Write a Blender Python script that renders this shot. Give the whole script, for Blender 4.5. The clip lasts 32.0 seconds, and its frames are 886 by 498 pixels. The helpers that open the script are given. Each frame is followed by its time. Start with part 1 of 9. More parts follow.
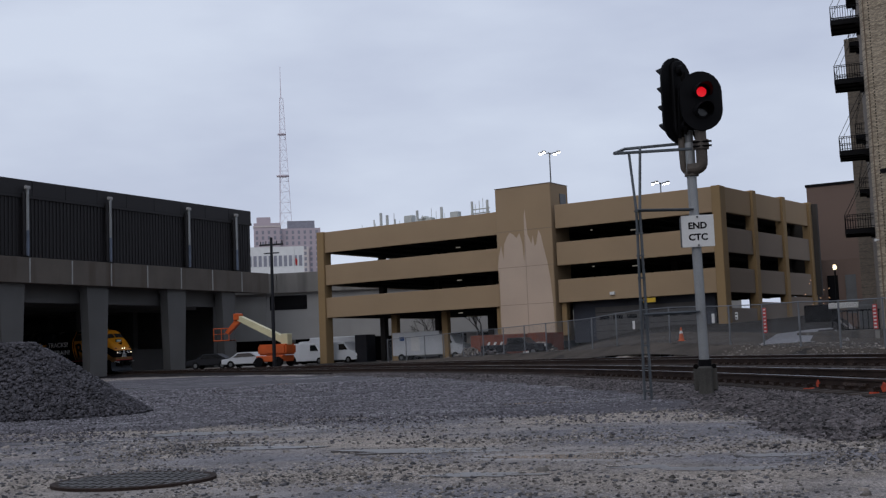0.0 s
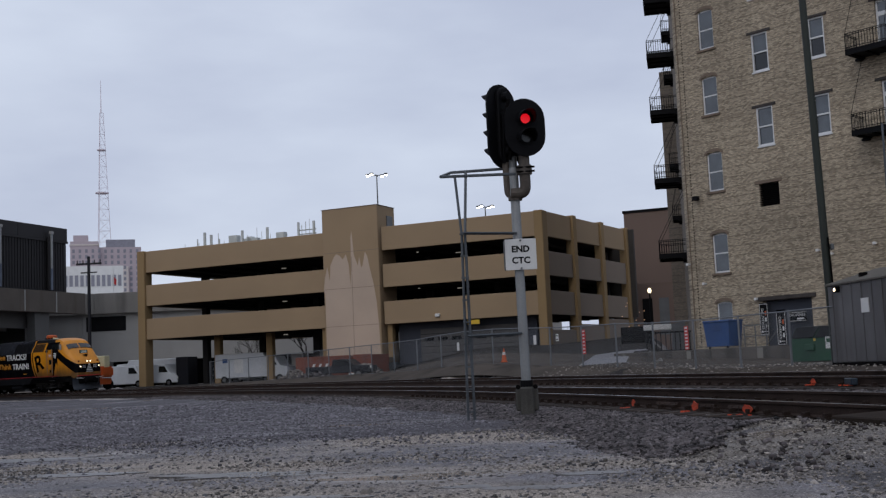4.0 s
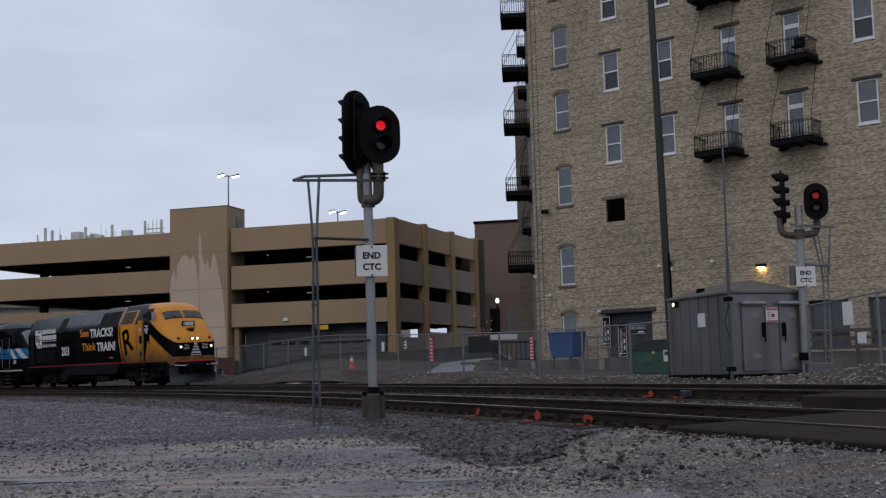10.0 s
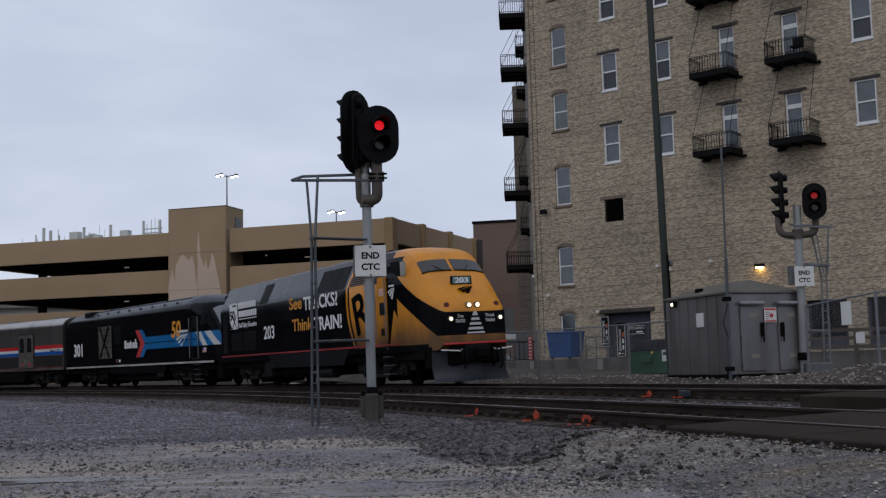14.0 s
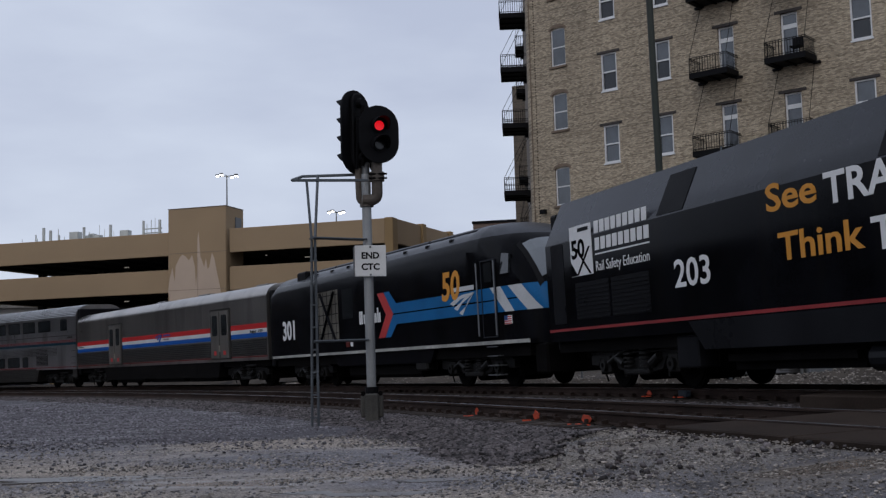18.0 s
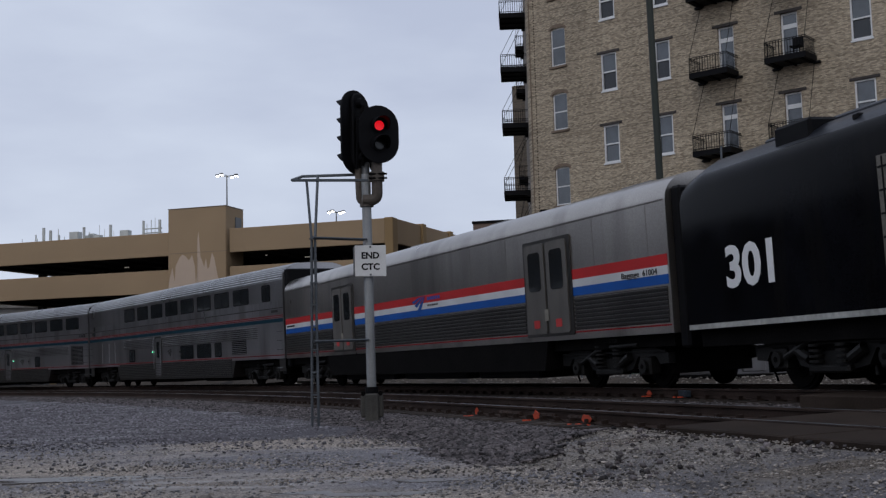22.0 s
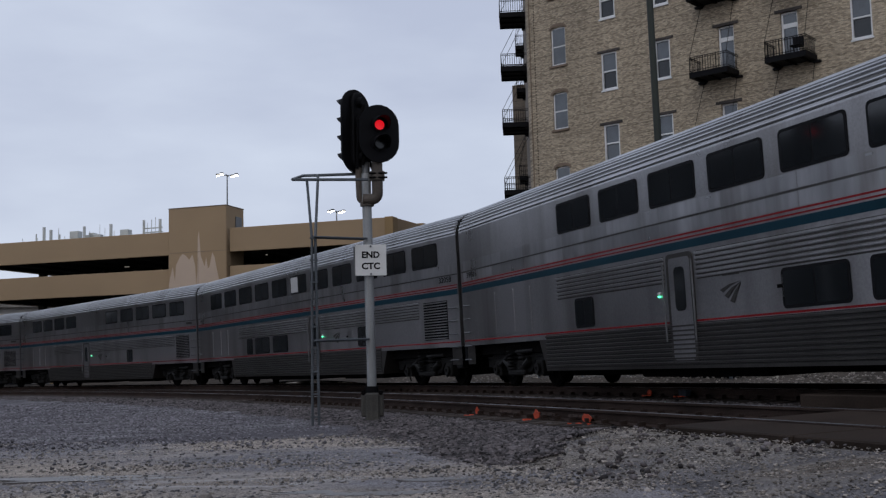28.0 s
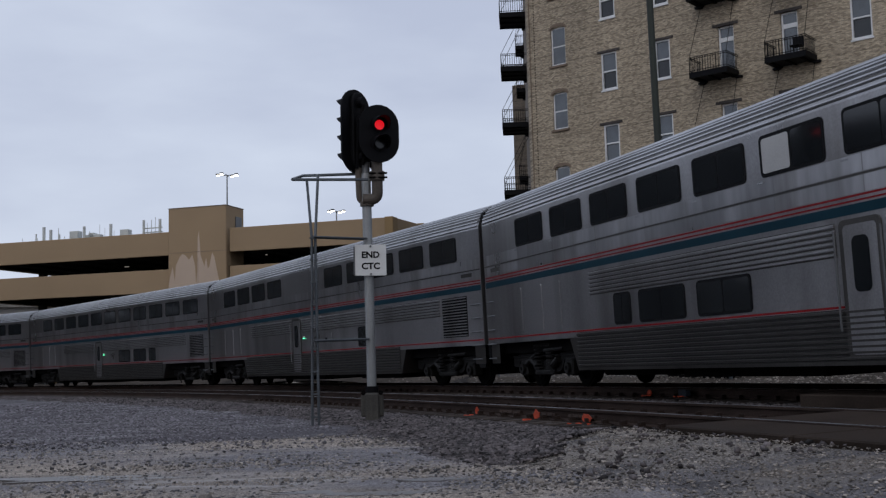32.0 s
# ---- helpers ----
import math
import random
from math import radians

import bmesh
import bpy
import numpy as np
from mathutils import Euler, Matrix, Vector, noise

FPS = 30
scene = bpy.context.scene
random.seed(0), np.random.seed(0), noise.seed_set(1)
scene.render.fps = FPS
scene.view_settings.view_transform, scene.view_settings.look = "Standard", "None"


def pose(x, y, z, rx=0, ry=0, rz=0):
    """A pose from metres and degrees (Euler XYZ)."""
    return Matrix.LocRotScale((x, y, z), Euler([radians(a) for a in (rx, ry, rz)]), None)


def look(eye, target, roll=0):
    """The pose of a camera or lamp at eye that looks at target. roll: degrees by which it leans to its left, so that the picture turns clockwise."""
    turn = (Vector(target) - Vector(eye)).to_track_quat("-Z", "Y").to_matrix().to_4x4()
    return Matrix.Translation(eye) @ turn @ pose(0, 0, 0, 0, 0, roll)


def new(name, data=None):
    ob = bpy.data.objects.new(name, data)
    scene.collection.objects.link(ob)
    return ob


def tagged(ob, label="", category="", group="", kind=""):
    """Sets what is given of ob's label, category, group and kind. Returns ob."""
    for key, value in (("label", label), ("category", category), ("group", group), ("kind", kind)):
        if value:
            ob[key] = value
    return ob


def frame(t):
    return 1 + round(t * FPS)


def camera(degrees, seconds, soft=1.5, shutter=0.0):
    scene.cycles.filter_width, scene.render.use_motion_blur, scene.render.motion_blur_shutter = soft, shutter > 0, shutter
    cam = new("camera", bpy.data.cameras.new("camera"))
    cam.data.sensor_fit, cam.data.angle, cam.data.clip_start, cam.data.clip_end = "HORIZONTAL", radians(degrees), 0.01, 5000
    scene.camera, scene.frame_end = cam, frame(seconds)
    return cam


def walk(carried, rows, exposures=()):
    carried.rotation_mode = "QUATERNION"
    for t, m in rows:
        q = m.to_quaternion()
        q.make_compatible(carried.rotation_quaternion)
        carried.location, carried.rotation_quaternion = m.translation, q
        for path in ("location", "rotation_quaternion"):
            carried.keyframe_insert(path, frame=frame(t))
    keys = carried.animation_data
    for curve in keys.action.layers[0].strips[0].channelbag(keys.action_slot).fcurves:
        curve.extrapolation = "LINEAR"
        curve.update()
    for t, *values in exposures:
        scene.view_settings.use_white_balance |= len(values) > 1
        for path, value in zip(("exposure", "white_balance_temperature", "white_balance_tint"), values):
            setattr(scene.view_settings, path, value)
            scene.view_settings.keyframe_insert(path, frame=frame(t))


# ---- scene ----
# Metres; z = 0 is the top of the far track's inner rail; the camera stands on the gravel lot at the origin.
EYE = 0.476
cam = camera(42.0, 32.0, soft=1.3)
TURNS = [  # seconds, yaw, pitch, roll
    (0, 16.181, 5.230, 2.281), (0.5, 16.890, 5.234, 2.482), (1, 16.906, 5.244, 2.507), (1.5, 15.704, 5.628, 3.111),
    (2, 14.468, 5.541, 1.733), (2.5, 13.931, 5.581, 1.380), (3, 12.654, 5.738, 1.999), (3.5, 9.673, 5.880, 2.393),
    (5.5, 2.384, 5.874, 3.130), (6, -1.527, 5.783, 3.241), (6.5, -4.212, 5.806, 2.439), (7, -3.085, 5.957, 1.759),
    (7.5, -0.529, 6.013, 1.065), (8, 0.164, 6.017, 0.979), (8.5, 0.191, 6.009, 1.006), (9, 0.199, 5.999, 1.388),
    (9.5, 0.102, 5.995, 1.427), (10, 0.028, 5.992, 1.424), (10.5, -0.018, 5.990, 1.432), (11, -0.040, 5.990, 1.438),
    (24.5, -0.040, 5.985, 1.440), (26.5, -0.025, 5.955, 1.450), (32, -0.030, 5.955, 1.440)]
walk(cam, [(t, pose(0, 0, EYE, 90 + p, r, y)) for t, y, p, r in TURNS], exposures=[(0, 0.0, 6500, 10), (32, 0.0, 6500, 10)])

# ---- sky and light: an even grey overcast at dusk ----
world = bpy.data.worlds.new("overcast_sky")
scene.world = world
world.use_nodes = True
wn, wl = world.node_tree.nodes, world.node_tree.links
wn.clear()
w_out = wn.new("ShaderNodeOutputWorld")
w_bg = wn.new("ShaderNodeBackground")
w_sky = wn.new("ShaderNodeTexSky")
w_sky.sky_type, w_sky.sun_disc = "NISHITA", False
w_sky.sun_elevation, w_sky.sun_rotation = radians(14), radians(200)
w_sky.air_density, w_sky.dust_density = 1.0, 3.0
w_co = wn.new("ShaderNodeTexCoord")
w_map = wn.new("ShaderNodeMapping")
w_map.inputs["Scale"].default_value = (1.6, 1.6, 5.0)
w_noise = wn.new("ShaderNodeTexNoise")
w_noise.inputs["Scale"].default_value, w_noise.inputs["Detail"].default_value, w_noise.inputs["Roughness"].default_value = 1.7, 5.0, 0.5
w_ramp = wn.new("ShaderNodeValToRGB")
w_ramp.color_ramp.elements[0].position, w_ramp.color_ramp.elements[1].position = 0.36, 0.66
w_ramp.color_ramp.elements[0].color, w_ramp.color_ramp.elements[1].color = (4.15, 4.6, 5.85, 1), (5.4, 5.95, 7.1, 1)
w_mix = wn.new("ShaderNodeMix")
w_mix.data_type = "RGBA"
w_mix.inputs["Factor"].default_value = 0.94
wl.new(w_co.outputs["Generated"], w_map.inputs["Vector"])
wl.new(w_map.outputs["Vector"], w_noise.inputs["Vector"])
wl.new(w_noise.outputs["Fac"], w_ramp.inputs["Fac"])
wl.new(w_sky.outputs["Color"], w_mix.inputs[6])
wl.new(w_ramp.outputs["Color"], w_mix.inputs[7])
wl.new(w_mix.outputs[2], w_bg.inputs["Color"])
w_bg.inputs["Strength"].default_value = 0.12
wl.new(w_bg.outputs["Background"], w_out.inputs["Surface"])
sun_data = bpy.data.lights.new("sun", "SUN")
sun_data.energy, sun_data.angle, sun_data.color = 0.5, radians(40), (1.0, 0.96, 0.92)
sun = new("sun", sun_data)
sun.matrix_world = look((-20, -60, 90), (0, 30, 0))
# ---- materials ----
def mat(name, color, rough=0.7, metal=0.0, var=0.25, scale=3.0, grain=40.0, bump=0.15, stain=None, stain_amt=0.0, spec=0.4, coat=0.0,
        stretch=(1, 1, 1), emit=None, emit_strength=0.0, rand=0.0, dist=0.02, rough_var=0.1, isle=0.0):
    """A painted or mineral surface: base colour, two scales of variation, streaky stains, bump."""
    m = bpy.data.materials.new(name)
    m.use_nodes = True
    nt = m.node_tree
    n, k = nt.nodes, nt.links
    b = n["Principled BSDF"]
    b.inputs["Metallic"].default_value = metal
    b.inputs["Specular IOR Level"].default_value = spec
    b.inputs["Coat Weight"].default_value = coat
    co = n.new("ShaderNodeTexCoord")
    mp = n.new("ShaderNodeMapping")
    mp.inputs["Scale"].default_value = stretch
    k.new(co.outputs["Object"], mp.inputs["Vector"])
    big = n.new("ShaderNodeTexNoise")
    big.inputs["Scale"].default_value, big.inputs["Detail"].default_value = scale * 0.35, 4
    k.new(mp.outputs["Vector"], big.inputs["Vector"])
    fine = n.new("ShaderNodeTexNoise")
    fine.inputs["Scale"].default_value, fine.inputs["Detail"].default_value = grain, 3
    k.new(mp.outputs["Vector"], fine.inputs["Vector"])
    s1 = n.new("ShaderNodeMapRange")
    s1.inputs[1].default_value, s1.inputs[2].default_value = 0.3, 0.7
    s1.inputs[3].default_value, s1.inputs[4].default_value = 1 - var, 1 + var
    k.new(big.outputs["Fac"], s1.inputs[0])
    s2 = n.new("ShaderNodeMapRange")
    s2.inputs[1].default_value, s2.inputs[2].default_value = 0.3, 0.7
    s2.inputs[3].default_value, s2.inputs[4].default_value = 1 - var * 0.7, 1 + var * 0.7
    k.new(fine.outputs["Fac"], s2.inputs[0])
    mul = n.new("ShaderNodeMath")
    mul.operation = "MULTIPLY"
    k.new(s1.outputs[0], mul.inputs[0])
    k.new(s2.outputs[0], mul.inputs[1])
    last = mul.outputs[0]
    for use, node, out in ((rand, "ShaderNodeObjectInfo", "Random"), (isle, "ShaderNodeNewGeometry", "Random Per Island")):
        if use:
            oi = n.new(node)
            s3 = n.new("ShaderNodeMapRange")
            s3.inputs[3].default_value, s3.inputs[4].default_value = 1 - use, 1 + use
            k.new(oi.outputs[out], s3.inputs[0])
            mul2 = n.new("ShaderNodeMath")
            mul2.operation = "MULTIPLY"
            k.new(last, mul2.inputs[0])
            k.new(s3.outputs[0], mul2.inputs[1])
            last = mul2.outputs[0]
    vm = n.new("ShaderNodeVectorMath")
    vm.operation = "SCALE"
    vm.inputs[0].default_value = color[:3]
    k.new(last, vm.inputs["Scale"])
    colour = vm.outputs[0]
    if stain:
        st = n.new("ShaderNodeTexNoise")
        st.inputs["Scale"].default_value, st.inputs["Detail"].default_value = scale, 6
        mp2 = n.new("ShaderNodeMapping")
        mp2.inputs["Scale"].default_value = (1, 1, 0.14)
        k.new(co.outputs["Object"], mp2.inputs["Vector"])
        k.new(mp2.outputs["Vector"], st.inputs["Vector"])
        rs = n.new("ShaderNodeMapRange")
        rs.inputs[1].default_value, rs.inputs[2].default_value = 0.5, 0.72
        rs.inputs[3].default_value, rs.inputs[4].default_value = 0, stain_amt
        k.new(st.outputs["Fac"], rs.inputs[0])
        mx = n.new("ShaderNodeMix")
        mx.data_type = "RGBA"
        k.new(rs.outputs[0], mx.inputs["Factor"])
        k.new(colour, mx.inputs[6])
        mx.inputs[7].default_value = (*stain, 1)
        colour = mx.outputs[2]
    k.new(colour, b.inputs["Base Color"])
    rr = n.new("ShaderNodeMapRange")
    rr.inputs[3].default_value, rr.inputs[4].default_value = max(0, rough - rough_var), min(1, rough + rough_var)
    k.new(big.outputs["Fac"], rr.inputs[0])
    k.new(rr.outputs[0], b.inputs["Roughness"])
    if bump:
        bp = n.new("ShaderNodeBump")
        bp.inputs["Strength"].default_value, bp.inputs["Distance"].default_value = bump, dist
        k.new(fine.outputs["Fac"], bp.inputs["Height"])
        k.new(bp.outputs[0], b.inputs["Normal"])
    if emit:
        b.inputs["Emission Color"].default_value = (*emit, 1)
        b.inputs["Emission Strength"].default_value = emit_strength
    return m


def wet_ground(name, dirt, grey):
    """Packed dirt and gravel with wet hollows that mirror the sky."""
    m = bpy.data.materials.new(name)
    m.use_nodes = True
    n, k = m.node_tree.nodes, m.node_tree.links
    b = n["Principled BSDF"]
    b.inputs["Specular IOR Level"].default_value = 0.25
    co = n.new("ShaderNodeTexCoord")

    def field(scale, detail, lo, hi, a, c, stretch=(1, 1, 1), rough=0.5):
        mp = n.new("ShaderNodeMapping")
        mp.inputs["Scale"].default_value = stretch
        k.new(co.outputs["Object"], mp.inputs["Vector"])
        t = n.new("ShaderNodeTexNoise")
        t.inputs["Scale"].default_value, t.inputs["Detail"].default_value, t.inputs["Roughness"].default_value = scale, detail, rough
        k.new(mp.outputs[0], t.inputs["Vector"])
        r = n.new("ShaderNodeMapRange")
        r.inputs[1].default_value, r.inputs[2].default_value, r.inputs[3].default_value, r.inputs[4].default_value = lo, hi, a, c
        k.new(t.outputs["Fac"], r.inputs[0])
        return t, r.outputs[0]

    _, patch = field(0.22, 5, 0.42, 0.58, 0, 1, (1, 1.9, 1))
    fine, speck = field(62, 4, 0.32, 0.70, 0.4, 1.65, rough=0.7)
    _, mid = field(2.2, 5, 0.3, 0.7, 0.72, 1.28)
    _, wet = field(0.42, 5, 0.56, 0.66, 0, 1, (0.55, 1.5, 1))
    mx = n.new("ShaderNodeMix")
    mx.data_type = "RGBA"
    mx.inputs[6].default_value, mx.inputs[7].default_value = (*grey, 1), (*dirt, 1)
    k.new(patch, mx.inputs["Factor"])
    vor = n.new("ShaderNodeTexVoronoi")
    vor.inputs["Scale"].default_value = 75
    k.new(co.outputs["Object"], vor.inputs["Vector"])
    vs = n.new("ShaderNodeSeparateColor")
    k.new(vor.outputs["Color"], vs.inputs[0])
    vr = n.new("ShaderNodeMapRange")
    vr.inputs[3].default_value, vr.inputs[4].default_value = 0.5, 1.55
    k.new(vs.outputs[0], vr.inputs[0])
    mv = n.new("ShaderNodeMath")
    mv.operation = "MULTIPLY"
    k.new(vr.outputs[0], mv.inputs[0])
    k.new(speck, mv.inputs[1])
    mu = n.new("ShaderNodeMath")
    mu.operation = "MULTIPLY"
    k.new(mv.outputs[0], mu.inputs[0])
    k.new(mid, mu.inputs[1])
    sc = n.new("ShaderNodeVectorMath")
    sc.operation = "SCALE"
    k.new(mx.outputs[2], sc.inputs[0])
    k.new(mu.outputs[0], sc.inputs["Scale"])
    mw = n.new("ShaderNodeMix")
    mw.data_type = "RGBA"
    mw.inputs[7].default_value = (dirt[0] * 0.62, dirt[1] * 0.6, dirt[2] * 0.6, 1)
    k.new(wet, mw.inputs["Factor"])
    k.new(sc.outputs[0], mw.inputs[6])
    k.new(mw.outputs[2], b.inputs["Base Color"])
    rr = n.new("ShaderNodeMapRange")
    rr.inputs[3].default_value, rr.inputs[4].default_value = 0.85, 0.16
    k.new(wet, rr.inputs[0])
    k.new(rr.outputs[0], b.inputs["Roughness"])
    inv = n.new("ShaderNodeMath")
    inv.operation = "SUBTRACT"
    inv.inputs[0].default_value = 1.0
    k.new(wet, inv.inputs[1])
    bp = n.new("ShaderNodeBump")
    bp.inputs["Distance"].default_value = 0.014
    k.new(inv.outputs[0], bp.inputs["Strength"])
    k.new(fine.outputs["Fac"], bp.inputs["Height"])
    k.new(bp.outputs[0], b.inputs["Normal"])
    return m


M_LOT = wet_ground("wet_gravel_lot", (0.29, 0.252, 0.218), (0.168, 0.161, 0.172))
# Shade in the gaps between ballast stones is put into this near-black bed.
M_BALLAST = mat("ballast_bed", (0.024, 0.021, 0.022), 0.9, var=0.4, scale=0.8, grain=30, bump=1.0, dist=0.04, spec=0.1)
M_STONE = mat("ballast_stone", (0.082, 0.072, 0.073), 0.75, var=0.4, scale=6, grain=60, bump=0.3, isle=0.95, spec=0.2)
M_PEBBLE = mat("lot_pebble", (0.215, 0.192, 0.172), 0.75, var=0.3, scale=6, grain=60, bump=0.3, isle=0.8, spec=0.25)
M_STONEP = mat("pale_crushed_stone", (0.15, 0.142, 0.156), 0.85, var=0.35, scale=6, grain=60, bump=0.3, isle=0.75, spec=0.2)
M_PEBBLED = mat("dark_lot_stone", (0.06, 0.058, 0.064), 0.6, var=0.3, scale=6, grain=60, bump=0.3, isle=0.6)
M_WATER = mat("rain_puddle", (0.10, 0.092, 0.09), 0.3, var=0.25, scale=2, bump=0, rough_var=0.1)
M_VIA = mat("brown_stained_concrete", (0.088, 0.075, 0.063), 0.9, var=0.18, scale=0.8, grain=30, stain=(0.055, 0.038, 0.028), stain_amt=0.75)
M_VIAC = mat("grey_column_concrete", (0.088, 0.086, 0.084), 0.9, var=0.15, scale=0.5, grain=30, stain=(0.07, 0.068, 0.065), stain_amt=0.6)
M_SAND = wet_ground("sandy_gravel", (0.255, 0.225, 0.19), (0.115, 0.108, 0.112))
# Darkened as well, for the shade between the apron's loose stones.
M_GREYLOT = wet_ground("grey_crushed_stone", (0.10, 0.093, 0.102), (0.072, 0.067, 0.076))
M_PIPE = mat("weathered_pipe", (0.085, 0.07, 0.058), 0.65, 0.1, var=0.3, scale=5, stain=(0.05, 0.045, 0.04), stain_amt=0.7)
M_DOCK = mat("dark_stained_concrete", (0.085, 0.076, 0.068), 0.9, var=0.25, scale=1.5, grain=30, stain=(0.03, 0.028, 0.026), stain_amt=0.7)
M_PILE = mat("piled_stone", (0.058, 0.054, 0.062), 0.75, var=0.3, scale=4, grain=50, bump=0.4, isle=0.6)
M_RAIL = mat("rusty_rail_side", (0.035, 0.024, 0.02), 0.8, 0.0, var=0.4, scale=4, grain=50, spec=0.1)
M_RAILTOP = mat("polished_rail_head", (0.32, 0.34, 0.37), 0.3, 0.95, var=0.1, bump=0.0)
M_TIE = mat("creosoted_tie", (0.045, 0.037, 0.033), 0.85, var=0.4, scale=5, grain=30, stretch=(1, 6, 6), rand=0.3, spec=0.1)
M_TAN = mat("tan_painted_concrete", (0.305, 0.218, 0.132), 0.85, var=0.07, scale=0.6, grain=60, bump=0.1, stain=(0.30, 0.22, 0.14), stain_amt=0.25)
M_TAN2 = mat("ochre_column_concrete", (0.26, 0.175, 0.085), 0.85, var=0.08, scale=0.6, grain=60, bump=0.1)
M_PATCH = mat("bare_pale_concrete", (0.47, 0.37, 0.29), 0.9, var=0.07, scale=0.8, grain=60, bump=0.12)
M_TANWALL = mat("brown_stucco", (0.15, 0.105, 0.085), 0.9, var=0.06, scale=0.6, grain=50)
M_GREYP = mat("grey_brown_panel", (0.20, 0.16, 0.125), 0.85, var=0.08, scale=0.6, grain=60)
# The garage interior's shade is put into this colour; dock streaks share it.
M_DECK = mat("shade_and_stain_concrete", (0.05, 0.046, 0.043), 0.9, var=0.15, scale=0.8)
M_CONC = mat("weathered_concrete", (0.19, 0.18, 0.165), 0.9, var=0.15, scale=0.7, grain=30, stain=(0.08, 0.075, 0.07), stain_amt=0.6)
M_CONCL = mat("pale_concrete", (0.28, 0.275, 0.265), 0.9, var=0.1, scale=0.5, grain=30, stain=(0.22, 0.21, 0.2), stain_amt=0.4)
M_BROWNMET = mat("dark_brown_metal_siding", (0.012, 0.0105, 0.0115), 0.6, 0.0, var=0.2, scale=1.5, grain=20, spec=0.3)
M_STEEL = mat("dull_steel", (0.13, 0.135, 0.14), 0.5, 0.6, var=0.12, scale=4, grain=60, bump=0.05)
M_GALV = mat("galvanised_steel", (0.17, 0.18, 0.195), 0.5, 0.5, var=0.15, scale=6, grain=60, bump=0.08)
M_ALU = mat("aluminium_mast", (0.26, 0.27, 0.275), 0.5, 0.35, var=0.15, scale=3, grain=50, stain=(0.12, 0.115, 0.105), stain_amt=0.5)
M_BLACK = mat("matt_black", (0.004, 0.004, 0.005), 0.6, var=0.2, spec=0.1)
M_DARK = mat("dark_underframe", (0.0055, 0.005, 0.005), 0.8, 0.0, var=0.4, scale=4, grain=25, bump=0.3, spec=0.04)
M_SHED = mat("shed_aluminium", (0.19, 0.185, 0.19), 0.36, 0.6, var=0.16, scale=1.5, grain=40, stain=(0.11, 0.10, 0.095), stain_amt=0.5)
M_WHITE = mat("white_paint", (0.62, 0.62, 0.61), 0.55, var=0.05)
M_RED = mat("red_paint", (0.45, 0.03, 0.03), 0.5, var=0.12)
M_BLUE = mat("blue_paint", (0.015, 0.06, 0.19), 0.5, var=0.15)
M_GREEN = mat("dark_green_paint", (0.012, 0.06, 0.03), 0.5, var=0.2)
M_ORANGE = mat("orange_paint", (0.50, 0.09, 0.018), 0.5, var=0.15)
M_YELLOW = mat("yellow_paint", (0.62, 0.40, 0.03), 0.5, var=0.1)
M_CREAM = mat("cream_paint", (0.60, 0.55, 0.35), 0.5, var=0.1)
M_GLASS = mat("dark_window_glass", (0.012, 0.014, 0.016), 0.08, var=0.2, bump=0.0, spec=0.6, rough_var=0.03)
M_BLDGGLASS = mat("window_glass_reflecting_sky", (0.05, 0.06, 0.07), 0.06, var=0.3, bump=0.0, spec=1.0, rough_var=0.03)
M_FRAME = mat("pale_window_frame", (0.62, 0.63, 0.64), 0.55, var=0.1)
M_STONE_T = mat("brown_stone_trim", (0.16, 0.12, 0.09), 0.9, var=0.15)
M_LINTEL = mat("dark_timber_lintel", (0.05, 0.043, 0.04), 0.9, var=0.3, scale=4, grain=30)
M_WOODPOLE = mat("dark_green_pole", (0.014, 0.019, 0.014), 0.6, var=0.3, scale=2, grain=20, stretch=(6, 6, 0.5))
M_ASPH = mat("wet_asphalt", (0.042, 0.040, 0.041), 0.5, var=0.3, scale=0.4, grain=60, bump=0.3, dist=0.01, rough_var=0.25)
M_PANEL = mat("crossing_concrete", (0.036, 0.027, 0.022), 0.7, var=0.35, scale=1.5, grain=40, stain=(0.02, 0.015, 0.012), stain_amt=0.6, rough_var=0.2, spec=0.03)
# ---- mesh helpers ----
def part(name, bm, material, parent=None, label="", smooth=False):
    """One mesh object from a bmesh, under a thing or a part. material: one, or a list for face indices."""
    me = bpy.data.meshes.new(name)
    bm.to_mesh(me)
    bm.free()
    for m in (material if isinstance(material, (list, tuple)) else [material]):
        me.materials.append(m)
    if smooth:
        me.polygons.foreach_set("use_smooth", [True] * len(me.polygons))
    ob = new(name, me)
    if parent is not None:
        ob.parent = parent
    if label:
        ob["label"] = label
    return ob


def thing(name, label, category, m=None, group="", kind=""):
    ob = new(name)
    if m is not None:
        ob.matrix_basis = m
    return tagged(ob, label, category, group, kind)


def box(bm, x0, x1, y0, y1, z0, z1, mi=0):
    v = [bm.verts.new(c) for c in ((x0, y0, z0), (x1, y0, z0), (x1, y1, z0), (x0, y1, z0), (x0, y0, z1), (x1, y0, z1), (x1, y1, z1), (x0, y1, z1))]
    for f in ((3, 2, 1, 0), (4, 5, 6, 7), (0, 1, 5, 4), (1, 2, 6, 5), (2, 3, 7, 6), (3, 0, 4, 7)):
        bm.faces.new([v[i] for i in f]).material_index = mi
    return v


def boxes(*bs):
    bm = bmesh.new()
    for b in bs:
        box(bm, *b)
    return bm


def bevelled(bm, w, seg=1):
    bmesh.ops.bevel(bm, geom=bm.edges[:], offset=w, segments=seg, affect="EDGES", clamp_overlap=True)
    return bm


def bbox(x0, x1, y0, y1, z0, z1, w=0.02, seg=1):
    return bevelled(boxes((x0, x1, y0, y1, z0, z1)), w, seg)


